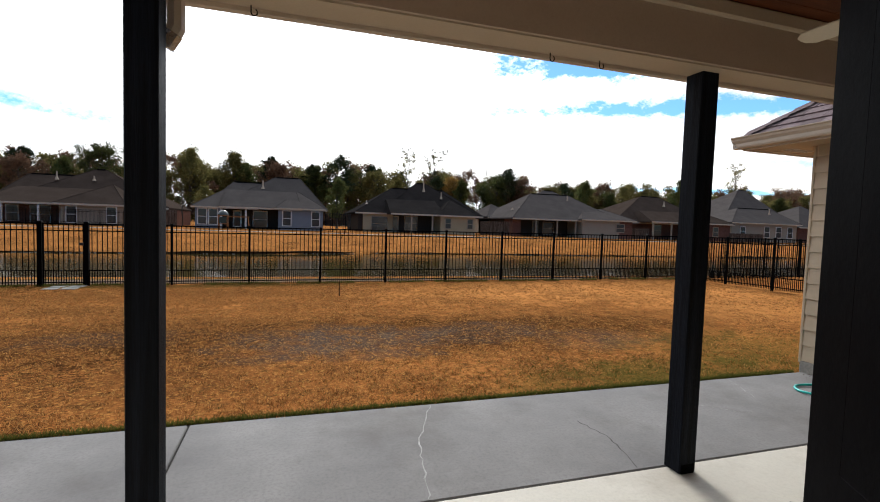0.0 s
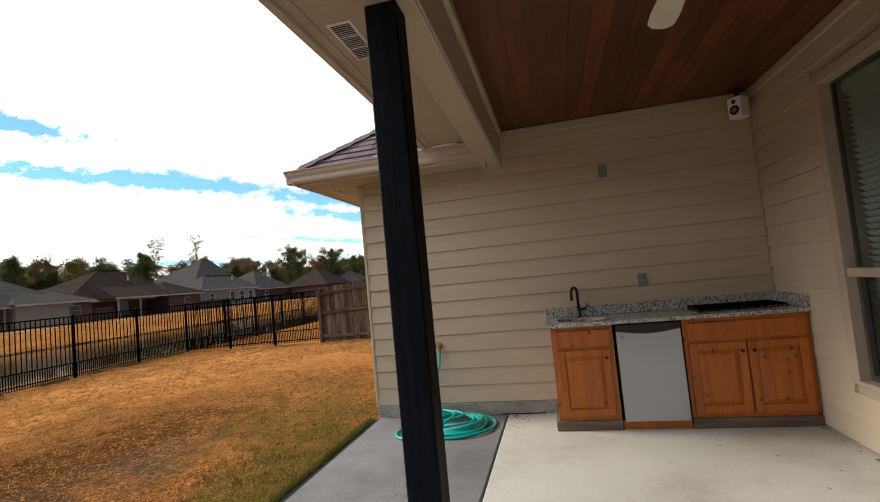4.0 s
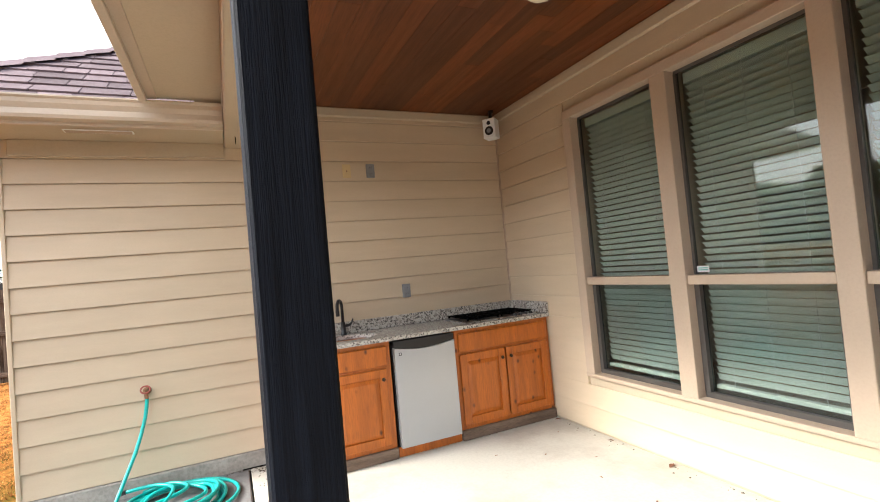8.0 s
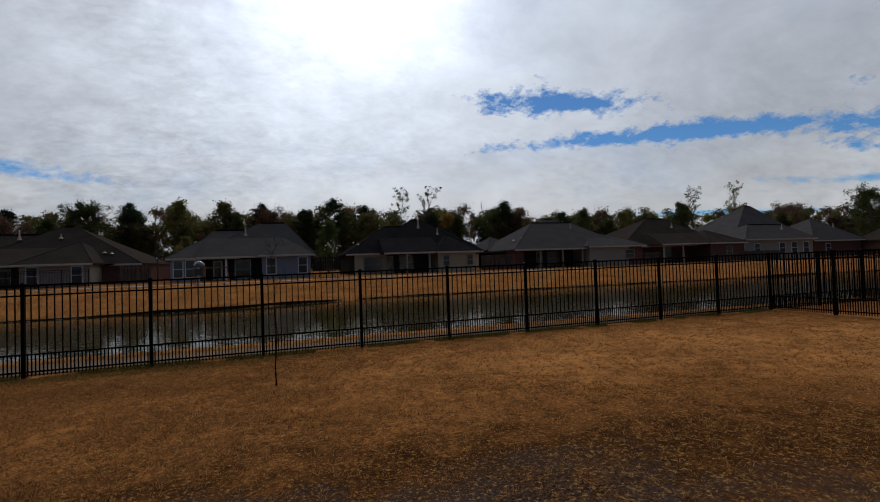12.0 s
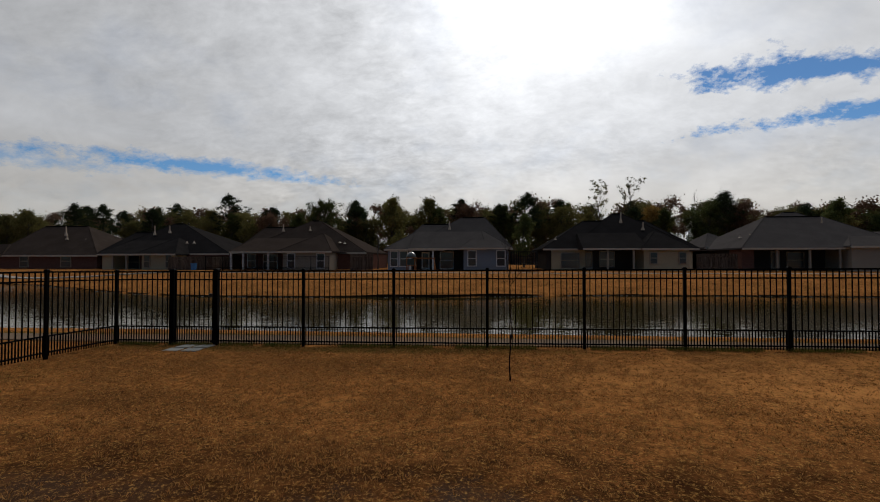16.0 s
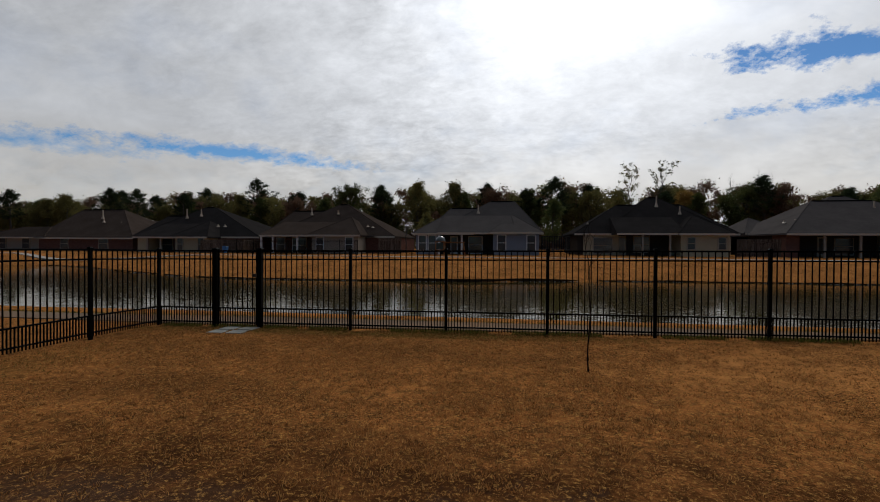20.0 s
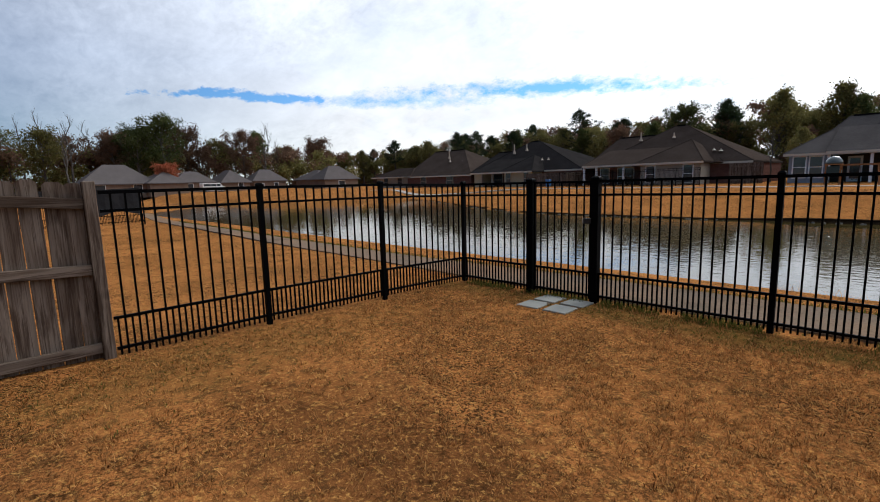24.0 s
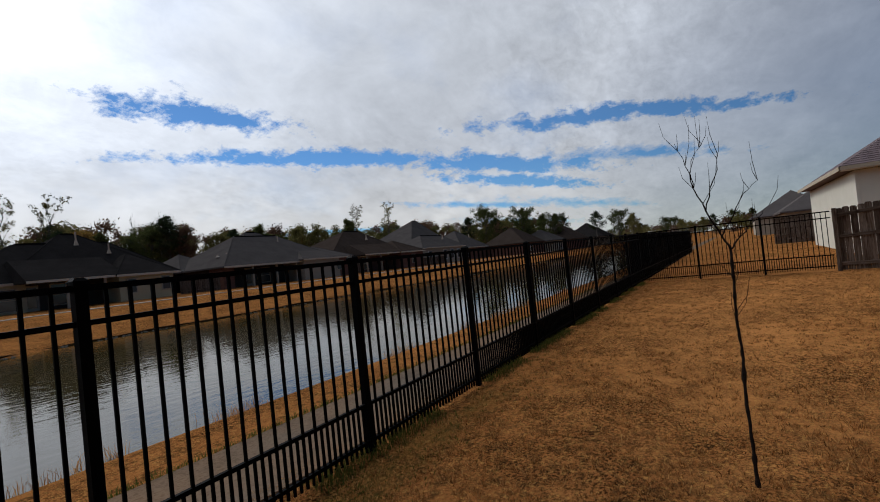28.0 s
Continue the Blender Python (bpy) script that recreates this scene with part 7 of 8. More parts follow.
def windows():
    tz0, tz1 = 0.47, 2.55
    cas = thing("window_trim", "taupe painted casing round the three windows", "trim", kind="structure")
    part("head", box(-3.86, -1.06, -0.14, 0.03, tz1, 2.62, 0.004), "trim", cas)
    part("sill", box(-3.86, -1.06, -0.14, 0.034, tz0 - 0.02, tz0 + 0.012, 0.004), "trim", cas)
    for a, b in ((-1.15, -1.06), (-2.06, -1.94), (-2.97, -2.86), (-3.86, -3.78)):
        part("jamb", box(a, b, -0.14, 0.03, tz0, tz1, 0.004), "trim", cas)
    me = bpy.data.meshes.new("slat")
    bm = bmesh.new()
    prof = [(-0.024, -0.002), (-0.012, 0.0005), (0.0, 0.0015), (0.012, 0.0005), (0.024, -0.002), (0.024, 0.0), (0.012, 0.0028), (0.0, 0.0038), (-0.012, 0.0028), (-0.024, 0.0)]
    add_prism(bm, prof, "x", -0.5, 0.5)
    bm.to_mesh(me)
    bm.free()
    me.materials.append(M["blind"])
    for i, (a, b) in enumerate(((-1.94, -1.15), (-2.86, -2.06), (-3.78, -2.97))):
        w = thing("window_%d" % (i + 1), "tall window with a lowered pale blind behind glass", "window", kind="structure")
        part("meeting_rail", box(a, b, -0.06, 0.012, 1.19, 1.25, 0.004), "trim", w)
        up = part("upper_sash", box(a, b, -0.075, -0.055, tz1 - 0.02, tz1), "sash", w)
        for q0, q1 in ((a, a + 0.018), (b - 0.018, b)):
            part("stile", box(q0, q1, -0.078, -0.05, 1.25, tz1 - 0.02), "sash", up)
        lo = part("lower_sash", box(a, b, -0.085, -0.04, tz0, tz0 + 0.045, 0.003), "sash", w)
        for q0, q1 in ((a, a + 0.035), (b - 0.035, b)):
            part("stile", box(q0, q1, -0.085, -0.04, tz0 + 0.045, 1.19), "sash", lo)
        for z0, z1, y in ((1.25, tz1 - 0.02, -0.064), (tz0 + 0.045, 1.19, -0.07)):
            g = part("pane", box(a + 0.002, b - 0.002, y - 0.003, y, z0, z1), "glass" if z0 > 1 else "glass_screened", w)
            g.visible_shadow = False
        bl = thing("window_blind", "lowered pale grey-green slatted blind, slats half open", "blind", group="window blinds")
        part("head_rail", box(a + 0.03, b - 0.03, -0.155, -0.10, 2.46, 2.53, 0.004), "blind", bl)
        part("bottom_rail", box(a + 0.03, b - 0.03, -0.15, -0.105, 0.53, 0.555, 0.004), "blind", bl)
        z, k = 2.43, 0
        while z > 0.57:
            tilt = 34 + 16 * (1 - (z - 0.5) / 2.0)
            if z < 1.22:
                tilt = 63
            piece("slat", me, bl, Matrix.Translation(((a + b) / 2, -0.128, z)) @ Matrix.Rotation(radians(tilt), 4, "X") @ Matrix.Diagonal((b - a - 0.07, 1, 1, 1)))
            z -= 0.0435
        for q in (a + 0.16, (a + b) / 2, b - 0.16):
            part("cord", tube([(q, -0.100, 0.55), (q, -0.100, 2.47)], 0.0016, 4), "white", bl)
    s = thing("window_sticker", "small pale blue label on the window glass", "sticker")
    st = part("label", box(-2.16, -2.075, -0.0625, -0.0615, 1.26, 1.30), "white", s)
    for k in range(2):
        part("print_bar", box(-2.152, -2.085, -0.0612, -0.0608, 1.272 + k * 0.012, 1.277 + k * 0.012), "hose", st)


windows()


def back_door():
    fr = thing("door_1", "black back door standing open outwards", "door", kind="structure")
    for a, b in ((-5.93, -5.88), (-5.03, -4.98)):
        part("jamb", box(a, b, -0.14, 0.03, 0.002, 2.10), "door_black", fr)
    part("head", box(-5.93, -4.98, -0.14, 0.03, 2.10, 2.15), "door_black", fr)
    part("threshold", box(-5.88, -5.03, -0.14, 0.02, 0.003, 0.02), "steel", fr)
    m = Matrix.Translation((-5.045, 0.045, 0.012)) @ Matrix.Rotation(radians(58.3), 4, "Z")
    leaf = part("leaf", box(0.0, 0.88, -0.022, 0.022, 0.0, 2.14, 0.004), "door_black", fr)
    leaf.matrix_local = m
    for z0, z1 in ((0.25, 0.95), (1.1, 1.95)):
        p = part("panel", box(0.13, 0.75, 0.0225, 0.028, z0, z1, 0.004), "door_black", leaf)
    part("handle", tube([(0.81, 0.022, 1.0), (0.81, 0.07, 1.0), (0.72, 0.075, 1.0)], 0.01, 8), "bronze", leaf)


back_door()


def fan():
    f = thing("ceiling_fan", "ceiling fan with pale blades under the wooden porch ceiling", "fan", (-3.11, 1.335, 2.55))
    part("canopy", tube([(0, 0, 0.375), (0, 0, 0.33), (0, 0, 0.31)], [0.07, 0.065, 0.02], 16), "bronze", f)
    part("rod", tube([(0, 0, 0.32), (0, 0, 0.1)], 0.012, 8), "bronze", f)
    part("motor", tube([(0, 0, 0.11), (0, 0, 0.09), (0, 0, 0.0), (0, 0, -0.03)], [0.06, 0.1, 0.105, 0.06], 20), "bronze", f, smooth=True)
    for k in range(4):
        m = Matrix.Rotation(radians(90 * k), 4, "Z")
        bm = bmesh.new()
        out = [(0.16, -0.045), (0.5, -0.065), (0.60, -0.06), (0.635, -0.03), (0.64, 0.0), (0.635, 0.03), (0.60, 0.06), (0.5, 0.065), (0.16, 0.045)]
        add_prism(bm, out, "z", 0.02, 0.027)
        b = part("blade", bm, "cream_blade", f)
        b.matrix_local = m @ Matrix.Rotation(radians(11), 4, "X")
        part("iron", box(0.08, 0.2, -0.018, 0.018, 0.013, 0.0195), "bronze", b)


M["cream_blade"] = material("pale_fan_blade", (0.60, 0.54, 0.42), 0.5, vary=0.05)
fan()


def hose():
    h = thing("garden_hose", "teal garden hose coiled loosely on the slab", "hose")
    rnd = random.Random(2)
    pts = [(-0.075, 3.215, 0.69), (-0.085, 3.235, 0.55), (-0.13, 3.29, 0.36), (-0.22, 3.37, 0.16), (-0.30, 3.41, 0.05), (-0.40, 3.37, 0.016), (-0.50, 3.27, 0.014)]
    cx, cy = -0.43, 3.06
    n = 0
    for loop in range(8):
        r = 0.34 - 0.018 * loop + rnd.uniform(-0.03, 0.03)
        ox, oy = rnd.uniform(-0.03, 0.03), rnd.uniform(-0.04, 0.04)
        for k in range(16):
            a = 2.2 + 2 * math.pi * k / 16
            z = 0.014 + 0.0085 * loop + 0.012 * math.sin(a * 2 + loop)
            pts.append((cx + ox + r * 1.0 * math.cos(a), cy + oy + r * math.sin(a), max(z, 0.014)))
    # the last turn swings out in a wide loop beside the coil
    pts += [(-0.55, 3.25, 0.085), (-0.45, 3.02, 0.10), (-0.33, 2.98, 0.10), (-0.22, 3.10, 0.10), (-0.20, 3.26, 0.07)]
    part("coil", smooth_tube(pts, 0.0125, 8), "hose", h, smooth=True)
    ring = [(-0.2, 3.36, 0.10), (-0.22, 3.18, 0.11), (-0.36, 3.06, 0.11), (-0.60, 3.12, 0.09), (-0.76, 3.30, 0.03), (-0.76, 3.48, 0.015), (-0.62, 3.58, 0.015), (-0.42, 3.53, 0.02), (-0.30, 3.42, 0.02)]
    part("loop", smooth_tube(ring, 0.0125, 8), "hose", h, smooth=True)
    part("coupling", tube([(-0.2, 3.36, 0.10), (-0.195, 3.40, 0.097)], 0.016, 8), "black", h)
    s = thing("spigot", "weathered brass wall spigot with a red wheel handle", "tap", (-0.017, 3.22, 0.73))
    part("body", tube([(0.0, 0, 0), (-0.05, 0, 0), (-0.065, -0.002, -0.015), (-0.066, -0.003, -0.045)], [0.018, 0.015, 0.014, 0.014], 8), "brass", s)
    part("flange", tube([(0.0, 0, 0), (-0.006, 0, 0)], 0.028, 10), "brass", s)
    wh = part("wheel", tube([(-0.055, 0, 0.0), (-0.075, 0, 0.02)], 0.006, 6), "brass", s)
    ringp = [(-0.078 + 0.012 * math.cos(a), 0.03 * math.sin(a), 0.022 + 0.024 * math.cos(a)) for a in np.linspace(0, 2 * math.pi, 13)]
    part("rim", tube(ringp, 0.006, 6), "red", wh, "faded red wheel")
    r = thing("metal_rod", "thin dark metal rod lying against the footing", "rod")
    part("rod", tube([(-0.05, 2.62, 0.008), (-0.055, 2.4, 0.008), (-0.05, 2.2, 0.008), (-0.04, 2.19, 0.02)], 0.0055, 6), "iron", r)


def smooth_tube(pts, r, sides, sub=4):
    """Catmull-Rom through pts, as a tube."""
    P = [Vector(p) for p in pts]
    out = []
    for i in range(len(P) - 1):
        p0, p1, p2, p3 = P[max(i - 1, 0)], P[i], P[i + 1], P[min(i + 2, len(P) - 1)]
        for k in range(sub):
            t = k / sub
            out.append(0.5 * ((2 * p1) + (p2 - p0) * t + (2 * p0 - 5 * p1 + 4 * p2 - p3) * t * t + (3 * p1 - p0 - 3 * p2 + p3) * t ** 3))
    out.append(P[-1])
    return tube(out, r, sides)


hose()


def eave_bits():
    # black colour of the solid grille slabs stands in for shade inside the vents
    M["vent_shade"] = material("painted_vent_shade", (0.012, 0.011, 0.010), 0.95, spec=0.0, vary=0.2, bump=0.0)
    for x in (-5.83, -4.25, -3.92, -0.35):
        h = thing("screw_hook", "dark screw hook under the porch beam", "hook", (x, 2.50 if x > -1 else 2.55, 2.545), "beam hooks")
        pts = [(0, 0, 0.004), (0, 0, -0.03)] + [(0.014 - 0.014 * math.cos(a), 0, -0.03 - 0.016 * math.sin(a)) for a in np.linspace(0.3, 4.2, 8)]
        part("hook", tube(pts, 0.003, 6), "iron", h)
    for x, y, z, turn in ((-2.68, 2.86, 2.734, 0), (-5.2, 2.86, 2.734, 0), (0.12, 4.27, 2.574, 0)):
        v = thing("eave_vent", "pale rectangular soffit vent with three dark grilles", "vent", Matrix.Translation((x, y, z)), "eave vents")
        part("frame", box(-0.2, 0.2, -0.065, 0.065, -0.006, 0.0, 0.002), "white", v)
        for k in range(3):
            g = part("grille", box(-0.18 + k * 0.125, -0.07 + k * 0.125, -0.05, 0.05, -0.0075, -0.006), "vent_shade", v)
            for j in range(6):
                part("louvre", box(-0.175 + k * 0.125 + j * 0.018, -0.1715 + k * 0.125 + j * 0.018, -0.05, 0.05, -0.0095, -0.0075), "white", g)
    d = thing("downspout", "short beige downspout elbow beside the porch post", "downspout", (-6.16, 2.63, 0))
    bm = bmesh.new()
    path = [(0, 0.0, 2.735), (0, 0.0, 2.47), (0.0, 0.0, 2.42), (-0.025, 0.0, 2.37), (-0.05, 0.0, 2.34)]
    part("pipe", tube(path, [0.04, 0.04, 0.042, 0.042, 0.04], 8), "gutter", d)
    part("outlet", tube([(-0.012, 0, 2.395), (-0.045, 0, 2.335)], [0.046, 0.044], 8), "steel", d, "bright ribbed metal end")


eave_bits()


def slab_marks():
    """Filled and open cracks in the slab, as thin uneven ribbons of filler; dead leaves and twigs on the floor."""
    M["filler"] = material("pale_crack_filler", (0.36, 0.355, 0.34), 0.8, vary=0.3)
    M["crack"] = material("dark_open_crack", (0.09, 0.085, 0.08), 0.9, vary=0.2)
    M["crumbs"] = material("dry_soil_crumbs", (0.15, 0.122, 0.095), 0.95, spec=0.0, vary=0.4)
    base = next(o for o in bpy.data.objects if o.name == "patio")
    rnd = random.Random(7)

    def crack(pts, w, mat):
        P = [Vector((*p, 0.0012)) for p in pts]
        fine = []
        for a, b in zip(P, P[1:]):
            n = max(2, int((b - a).length / 0.05))
            for i in range(n):
                q = a.lerp(b, i / n)
                fine.append(q + Vector((rnd.uniform(-0.014, 0.014), rnd.uniform(-0.014, 0.014), 0)))
        fine.append(P[-1])
        bm = bmesh.new()
        prev = None
        for i, q in enumerate(fine):
            d = (fine[min(i + 1, len(fine) - 1)] - fine[max(i - 1, 0)]).normalized()
            s = Vector((-d.y, d.x, 0)) * w * rnd.uniform(0.3, 1.3)
            cur = [bm.verts.new(q - s), bm.verts.new(q + Vector((0, 0, 0.001))), bm.verts.new(q + s)]
            if prev:
                for k in range(2):
                    bm.faces.new((prev[k], prev[k + 1], cur[k + 1], cur[k]))
            prev = cur
        part("crack_line", bm, mat, base)
    crack([(-4.47, 3.95), (-4.60, 3.62), (-4.71, 3.41), (-4.78, 3.1), (-4.82, 2.86), (-4.88, 2.59)], 0.005, "filler")
    crack([(-3.40, 3.36), (-3.35, 3.06), (-3.38, 2.8), (-3.45, 2.59)], 0.005, "crack")
    crack([(-1.14, 3.94), (-1.25, 3.7), (-1.39, 3.43)], 0.004, "filler")
    crack([(-2.2, 3.5), (-1.9, 3.2), (-1.75, 3.16)], 0.003, "filler")
    spots = [(-1.29, 0.06), (-1.84, 0.07), (-0.66, 0.06), (-1.7, 0.54), (-1.2, 0.6), (-1.0, 0.9), (-1.45, 0.35), (-2.1, 0.5), (-1.9, 0.9), (-0.9, 0.25)]
    for i, (x, y) in enumerate(spots):
        s = rnd.uniform(0.018, 0.035) if i < 3 else rnd.uniform(0.006, 0.014)
        l = thing("dead_leaf", "small curled brown dead leaf on the concrete", "leaf", Matrix.Translation((x, y, 0.004)) @ Matrix.Rotation(rnd.uniform(0, 6), 4, "Z"), "dead leaves on the patio")
        bm = bmesh.new()
        prev = None
        for k in range(7):
            u = -1 + 2 * k / 6
            w = (1 - u * u) * 0.45 * s + 0.0008
            cur = [bm.verts.new((u * s, -w, 0.25 * s * (1 - abs(u)) + 0.2 * w)), bm.verts.new((u * s, 0, 0.1 * s * (u + 1))), bm.verts.new((u * s, w, 0.3 * w + 0.1 * s))]
            if prev:
                for j in range(2):
                    bm.faces.new((prev[j], prev[j + 1], cur[j + 1], cur[j]))
            prev = cur
        part("blade", bm, "dead_leaf", l)

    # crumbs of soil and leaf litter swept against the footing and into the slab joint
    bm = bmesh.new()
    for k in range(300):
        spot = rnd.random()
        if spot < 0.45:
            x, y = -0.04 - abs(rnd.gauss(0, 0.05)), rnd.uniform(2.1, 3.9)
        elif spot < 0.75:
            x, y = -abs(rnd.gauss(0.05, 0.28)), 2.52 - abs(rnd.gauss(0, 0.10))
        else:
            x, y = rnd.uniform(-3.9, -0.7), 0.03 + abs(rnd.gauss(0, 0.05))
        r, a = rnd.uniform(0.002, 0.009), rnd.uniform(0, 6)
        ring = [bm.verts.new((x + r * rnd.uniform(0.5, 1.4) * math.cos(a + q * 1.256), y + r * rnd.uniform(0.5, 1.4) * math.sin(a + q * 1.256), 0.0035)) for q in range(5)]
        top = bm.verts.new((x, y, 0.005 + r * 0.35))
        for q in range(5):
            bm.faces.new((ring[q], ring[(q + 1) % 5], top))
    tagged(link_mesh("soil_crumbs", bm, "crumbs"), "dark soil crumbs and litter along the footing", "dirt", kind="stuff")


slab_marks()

# ---- yard things ----
def pavers():
    M["paver"] = material("grey_concrete_paver", (0.27, 0.268, 0.235), 0.8, vary=0.1, scale=4, fine=60, bump=0.2, rnd=0.08)
    z = -0.175
    for i in range(2):
        for j in range(2):
            p = thing("paver", "square grey concrete stepping slab before the gate", "paver", Matrix.Translation((-10.79 + 0.37 * i + 0.012 * j, 12.84 + 0.362 * j, z)) @ Matrix.Rotation(radians((2.0, -1.5, 1.2, -2.5)[2 * i + j]), 4, "Z"), "gate stepping slabs")
            part("slab", box(-0.147, 0.147, -0.15, 0.15, -0.03, 0.024 + 0.004 * i, 0.006), "paver", p)


pavers()


def sapling():
    t = thing("sapling", "thin leafless young tree planted in the lawn", "tree", (-4.575, 10.91, ground_z(-4.575, 10.91) - 0.02))
    rnd = random.Random(6)
    bm = bmesh.new()
    wide, deep = Vector((0.53, -0.848, 0)), Vector((0.848, 0.53, 0))

    def shoot(start, steps, r, twigs):
        """A shoot through (sideways, up) steps from start, wandering in depth, with fine twigs."""
        pts, d = [Vector(start)], rnd.uniform(-0.12, 0.12)
        for i, (u, v) in enumerate([(0.62 * u, 0.74 * v) for u, v in steps]):
            pts.append(Vector(start) + wide * u + deep * d * (i + 1) / len(steps) + Vector((0, 0, v)))
        fine = []
        for p, q in zip(pts, pts[1:]):
            for k in range(3):
                fine.append(p.lerp(q, k / 3) + Vector((rnd.uniform(-1, 1), rnd.uniform(-1, 1), 0)) * 0.006)
        fine.append(pts[-1])
        n = len(fine)
        add_tube(bm, fine, [max(0.8 * r * (1 - 0.85 * i / (n - 1)), 0.0012) for i in range(n)], 5, False)
        for k in range(twigs):
            p = fine[rnd.randint(n // 4, n - 1)]
            a, long = rnd.uniform(0, 6.28), rnd.uniform(0.08, 0.24)
            tip = p + Vector((math.cos(a) * 0.45, math.sin(a) * 0.45, 1.0)).normalized() * long
            mid = p.lerp(tip, 0.5) + Vector((math.cos(a), math.sin(a), 0)) * 0.12 * long
            add_tube(bm, [p, mid, tip], [0.0022, 0.0016, 0.0008], 4, False)
        return fine
    stem = [(0, 0, 0), (-0.012, 0.0, 0.25), (0.006, 0.008, 0.5), (0.02, 0.0, 0.75), (0.005, 0.01, 0.95), (0.0, 0.0, 1.15), (-0.005, 0.0, 1.32)]
    knots, fine, radii = random.Random(3), [], []
    for p, q in zip(stem, stem[1:]):
        for k in range(7):
            fine.append(Vector(p).lerp(Vector(q), k / 7) + Vector((knots.uniform(-1, 1), knots.uniform(-1, 1), 0)) * 0.0022)
            radii.append((0.0102 - 0.0026 * fine[-1].z) * (1.5 if knots.random() < 0.2 else knots.uniform(0.85, 1.08)))
    add_tube(bm, fine + [Vector(stem[-1])], radii + [0.0068], 7, False)
    top = Vector(stem[-1])
    lead = shoot(top, [(-0.05, 0.10), (-0.15, 0.30), (-0.22, 0.48), (-0.26, 0.66), (-0.33, 0.84)], 0.008, 9)
    shoot(lead[6], [(0.05, 0.16), (0.12, 0.30), (0.13, 0.42)], 0.005, 5)
    shoot(lead[9], [(-0.01, 0.12), (0.06, 0.26), (0.16, 0.34)], 0.004, 4)
    shoot(lead[3], [(0.10, 0.15), (0.17, 0.30), (0.28, 0.38)], 0.005, 5)
    shoot(top, [(0.08, 0.06), (0.20, 0.15), (0.33, 0.24), (0.42, 0.30)], 0.006, 6)
    shoot(top - Vector((0, 0, 0.14)), [(-0.09, 0.02), (-0.16, 0.09)], 0.003, 1)
    shoot(top - Vector((0, 0, 0.4)), [(-0.08, 0.10), (-0.11, 0.24)], 0.003, 2)
    shoot(top - Vector((0, 0, 0.22)), [(0.05, 0.14), (0.04, 0.32)], 0.003, 3)
    M["sapling_bark"] = material("dark_young_bark", (0.030, 0.022, 0.018), 0.95, spec=0.0, vary=0.3, scale=20, fine=80, bump=0.4)
    part("stem", bm, "sapling_bark", t)


sapling()


def grass_mesh(name, pts, heights, widths, rnd_seed, colour_mat, lean=0.6, turn=None):
    """Bent blades: two tapering quads each, one island a blade."""
    n = len(pts)
    nr = np.random.RandomState(rnd_seed)
    a = nr.uniform(0, 2 * np.pi, n)
    side = np.stack([np.cos(a), np.sin(a), 0 * a], 1) * widths[:, None]
    b = nr.uniform(0, 2 * np.pi, n) if turn is None else turn
    bend = np.stack([np.cos(b), np.sin(b), 0 * b], 1) * (heights * nr.uniform(0.2, 1.3, n) * lean)[:, None]
    up = np.stack([0 * a, 0 * a, heights], 1)
    p0, p1, p2 = pts, pts + up * 0.6 + bend * 0.4, pts + up * nr.uniform(0.75, 1.0, (n, 1)) + bend
    v = np.stack([p0 - side, p0 + side, p1 - side * 0.7, p1 + side * 0.7, p2], 1).reshape(-1, 3)
    base = np.arange(n)[:, None] * 5
    loops = np.concatenate([base + 0, base + 1, base + 3, base + 2, base + 2, base + 3, base + 4], 1).ravel()
    me = bpy.data.meshes.new(name)
    me.vertices.add(len(v)), me.loops.add(len(loops)), me.polygons.add(2 * n)
    me.vertices.foreach_set("co", v.ravel())
    me.loops.foreach_set("vertex_index", loops)
    st = np.stack([np.arange(n) * 7, np.arange(n) * 7 + 4], 1).ravel()
    me.polygons.foreach_set("loop_start", st)
    me.update()
    me.materials.append(colour_mat)
    return new(name, me)


def straw_material(name, cols):
    m = bpy.data.materials.new(name)
    m.use_nodes = True
    nt = m.node_tree
    N, L = nt.nodes.new, nt.links.new
    b = nt.nodes["Principled BSDF"]
    b.inputs["Roughness"].default_value, b.inputs["Specular IOR Level"].default_value = 0.85, 0.04
    g = N("ShaderNodeNewGeometry")
    r = N("ShaderNodeValToRGB")
    L(g.outputs["Random Per Island"], r.inputs[0])
    while len(r.color_ramp.elements) < len(cols):
        r.color_ramp.elements.new(0.5)
    for i, c in enumerate(cols):
        r.color_ramp.elements[i].position = i / (len(cols) - 1)
        r.color_ramp.elements[i].color = (*c, 1)
    L(r.outputs[0], b.inputs["Base Color"])
    tr = N("ShaderNodeBsdfTranslucent")
    L(r.outputs[0], tr.inputs["Color"])
    ms = N("ShaderNodeMixShader")
    ms.inputs[0].default_value = 0.5
    L(b.outputs[0], ms.inputs[1]), L(tr.outputs[0], ms.inputs[2])
    L(ms.outputs[0], nt.nodes["Material Output"].inputs["Surface"])
    return m


M["straw"] = straw_material("straw_blades", STRAW)
M["green_blade"] = straw_material("green_blades", [(0.05, 0.065, 0.014), (0.09, 0.10, 0.02), (0.14, 0.12, 0.03)])


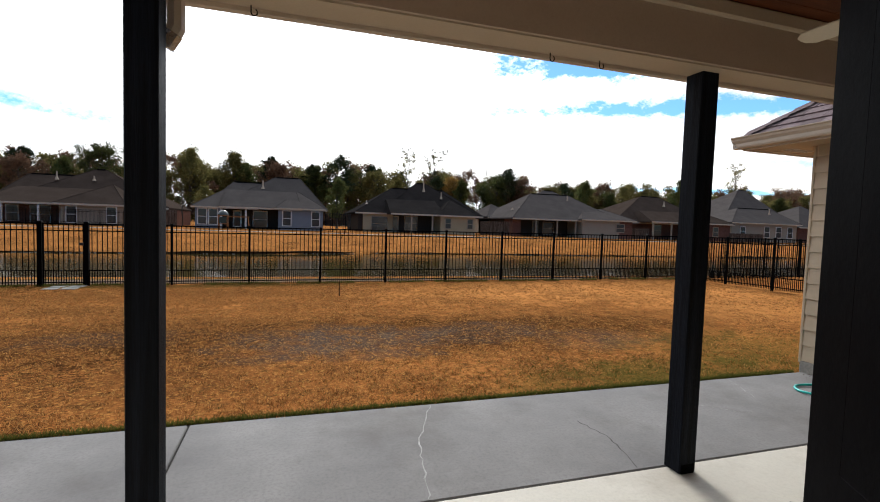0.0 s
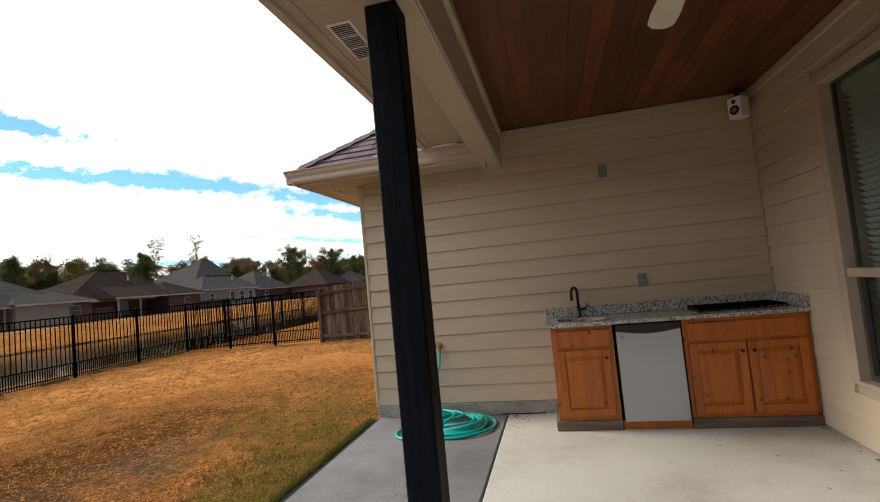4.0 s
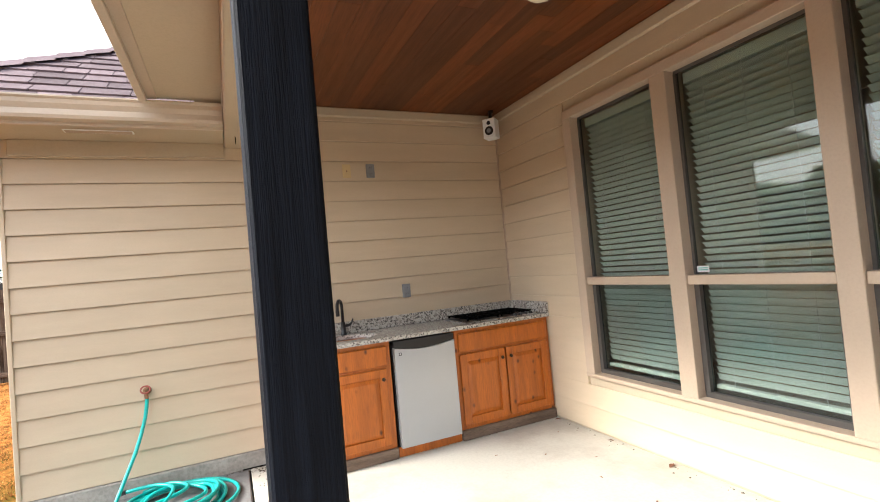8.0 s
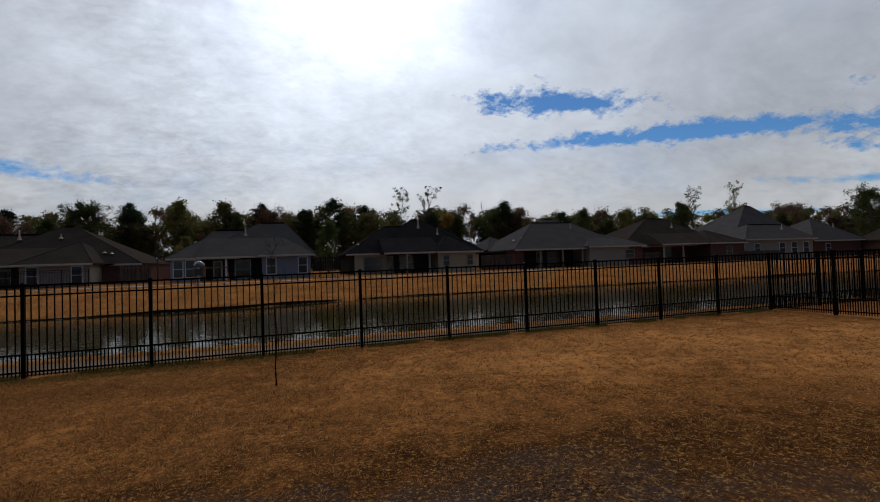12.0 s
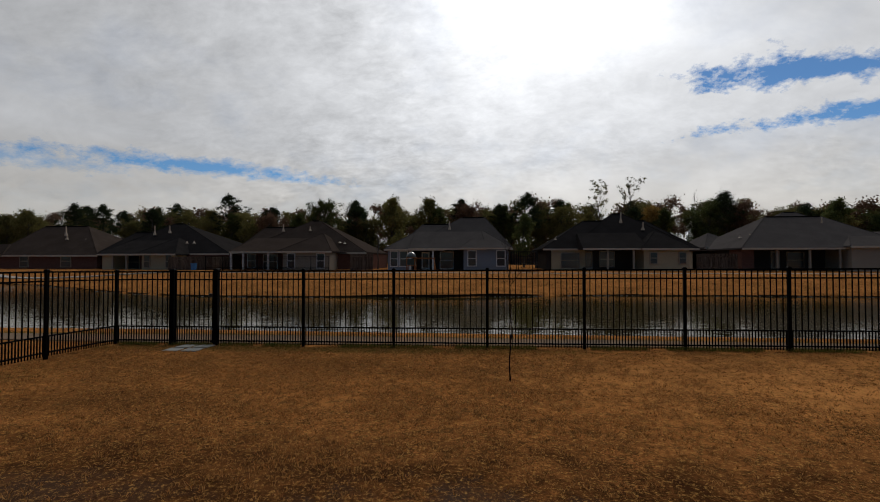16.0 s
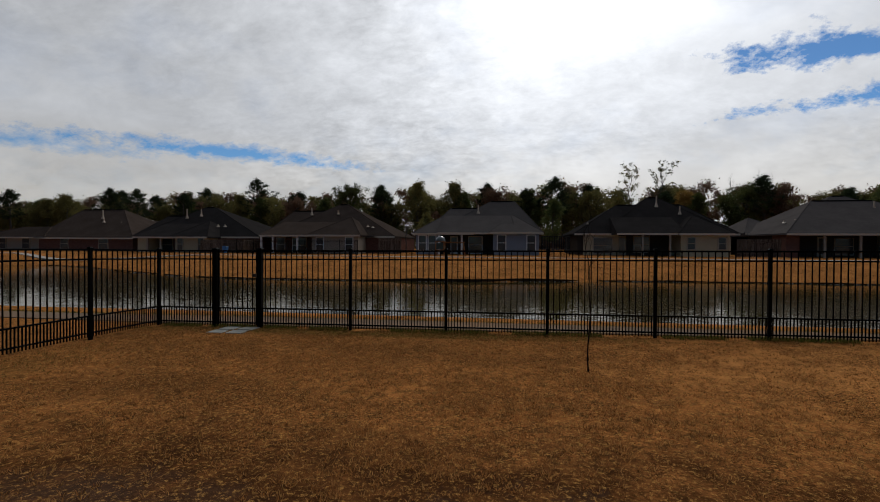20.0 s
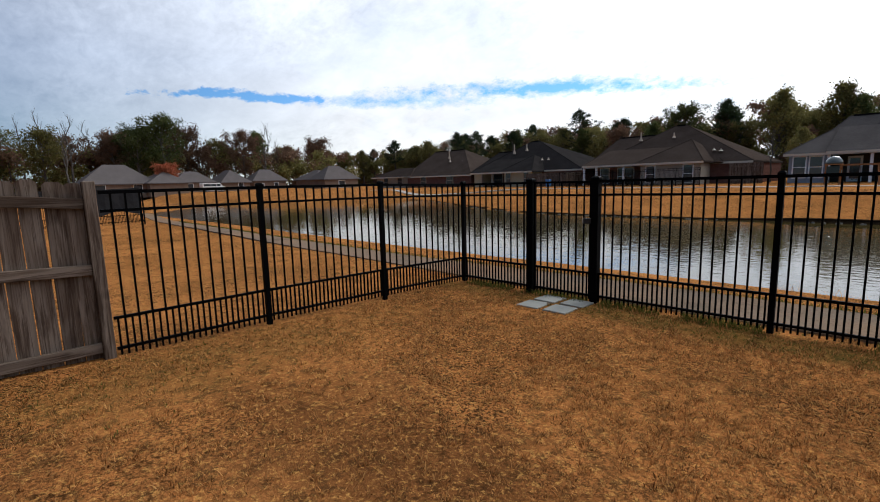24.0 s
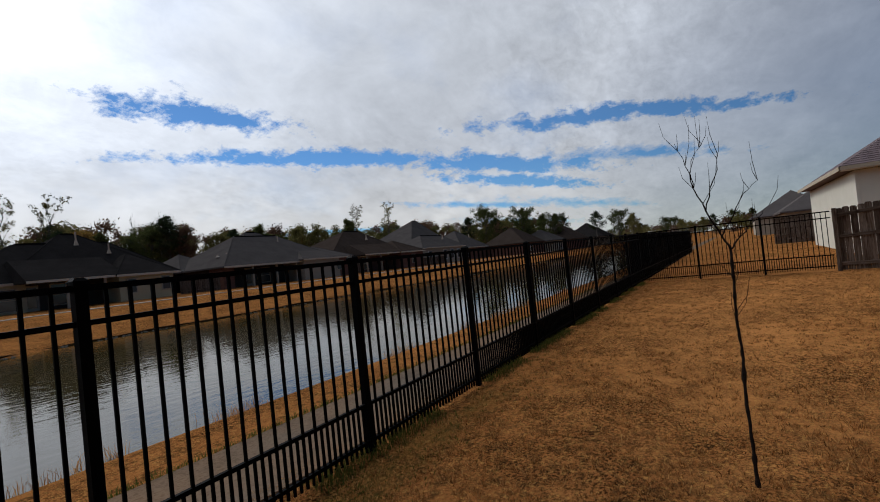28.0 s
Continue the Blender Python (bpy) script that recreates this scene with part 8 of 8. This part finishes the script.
def grass():
    nr = np.random.RandomState(9)

    def scatter(x0, x1, y0, y1, count):
        x, y = nr.uniform(x0, x1, count), nr.uniform(y0, y1, count)
        return x, y
    x, y = scatter(-12.4, 7.8, 4.02, 13.8, 105000)
    # thickest along the strip of lawn between the patio and the gate, thinning out evenly
    ax, ay, bx, by = -4.6, 5.2, -8.2, 11.6
    t = np.clip(((x - ax) * (bx - ax) + (y - ay) * (by - ay)) / ((bx - ax) ** 2 + (by - ay) ** 2), 0, 1)
    d = np.hypot(x - ax - t * (bx - ax), y - ay - t * (by - ay))
    near = nr.uniform(0, 1, len(x)) < 0.22 + 0.78 / (1 + (d / 2.6) ** 2)
    x, y = x[near], y[near]
    patt = np.array([0.45 * noise.noise((a * 1.3, c * 1.3, 0.0)) + 0.6 * noise.noise((a * 5.0, c * 5.0, 9.0)) for a, c in zip(x, y)])
    keep = patt + nr.uniform(-0.35, 0.35, len(x)) > -0.3
    for cx, cy, rx, ry, k in BARE + BROWN:
        inside = ((x - cx) / rx) ** 2 + ((y - cy) / ry) ** 2 < 1
        keep &= ~(inside & (nr.uniform(0, 1, len(x)) < 0.55))
    # clear of the stepping slabs
    for i in range(2):
        for j in range(2):
            keep &= ~((np.abs(x + 10.79 - 0.37 * i - 0.012 * j) < 0.155) & (np.abs(y - 12.84 - 0.362 * j) < 0.158))
    x, y, patt = x[keep], y[keep], patt[keep]
    # each tuft is a small fan of blades leaning outwards
    per = 9
    x, y, patt = np.repeat(x, per), np.repeat(y, per), np.repeat(patt, per)
    turn = nr.uniform(0, 2 * np.pi, len(x))
    spread = np.abs(nr.normal(0, 0.02, len(x)))
    x, y = x + np.cos(turn) * spread, y + np.sin(turn) * spread
    z = np.array([ground_z(a, c) for a, c in zip(x, y)])
    h = np.clip(0.026 + 0.018 * patt + nr.normal(0, 0.007, len(x)), 0.010, 0.06)
    green = np.zeros(len(x), bool)
    for cx, cy, rx, ry, k in GREEN:
        d = ((x - cx) / rx) ** 2 + ((y - cy) / ry) ** 2
        green |= nr.uniform(0, 1, len(x)) < 0.75 * k * np.exp(-d * 1.2)
    pts = np.stack([x, y, z - 0.004], 1)
    w = nr.uniform(0.0018, 0.0042, len(x))
    for name, sel, mat, label in (("lawn_grass", ~green, "straw", "dry straw-coloured lawn grass blades"), ("green_grass", green, "green_blade", "patches of still green lawn grass")):
        ob = grass_mesh(name, pts[sel], h[sel], w[sel], 3, M[mat], 1.1, turn[sel])
        tagged(ob, label, "grass", kind="stuff")
    # a thick fringe along the slab and weeds at the fence foot
    n = 26000
    fx, fy = nr.uniform(-12, 0.0, n), 4.055 + np.abs(nr.normal(0, 0.035, n))
    fz = np.array([ground_z(a, c) for a, c in zip(fx, fy)])
    ob = grass_mesh("edge_grass", np.stack([fx, fy, fz], 1), nr.uniform(0.02, 0.06, n), nr.uniform(0.0015, 0.003, n), 5, M["green_blade"])
    tagged(ob, "dark green grass fringe along the patio edge", "grass", kind="stuff")
    n = 16000
    fx, fy = nr.uniform(-12.3, 7.6, n), FY + nr.normal(-0.03, 0.07, n)
    ok = np.array([noise.noise((a * 1.7, 0.3, 7.0)) for a in fx]) > -0.12
    fx, fy = fx[ok], fy[ok]
    fz = np.array([ground_z(a, c) for a, c in zip(fx, fy)])
    ob = grass_mesh("fence_weeds", np.stack([fx, fy, fz], 1), nr.uniform(0.03, 0.10, len(fx)), nr.uniform(0.0015, 0.004, len(fx)), 6, M["green_blade"])
    tagged(ob, "low green weeds at the foot of the fence", "weeds", kind="stuff")
    n = 9000
    fx = nr.uniform(-32, 8, n)
    fy = np.array([path_out(a) for a in fx]) + np.abs(nr.normal(0.02, 0.05, n))
    fz = np.array([ground_z(a, c) for a, c in zip(fx, fy)])
    ob = grass_mesh("path_fringe", np.stack([fx, fy, fz], 1), nr.uniform(0.03, 0.09, n), nr.uniform(0.002, 0.005, n), 7, M["green_blade"])
    tagged(ob, "olive grass fringe along the asphalt path", "grass", kind="stuff")
    n = 5000
    fx = nr.uniform(-12, 14, n)
    fy = np.array([near_shore(a) for a in fx]) + nr.normal(-0.05, 0.12, n)
    ok = np.array([noise.noise((a * 0.9, 0.3, 17.0)) for a in fx]) > 0.02
    fx, fy = fx[ok], fy[ok]
    ob = grass_mesh("shore_reeds", np.stack([fx, fy, np.full(len(fx), WATER_Z - 0.03)], 1), nr.uniform(0.08, 0.28, len(fx)), nr.uniform(0.002, 0.005, len(fx)), 8, M["straw"])
    tagged(ob, "thin dry reeds at the water's edge", "reeds", kind="stuff")


grass()
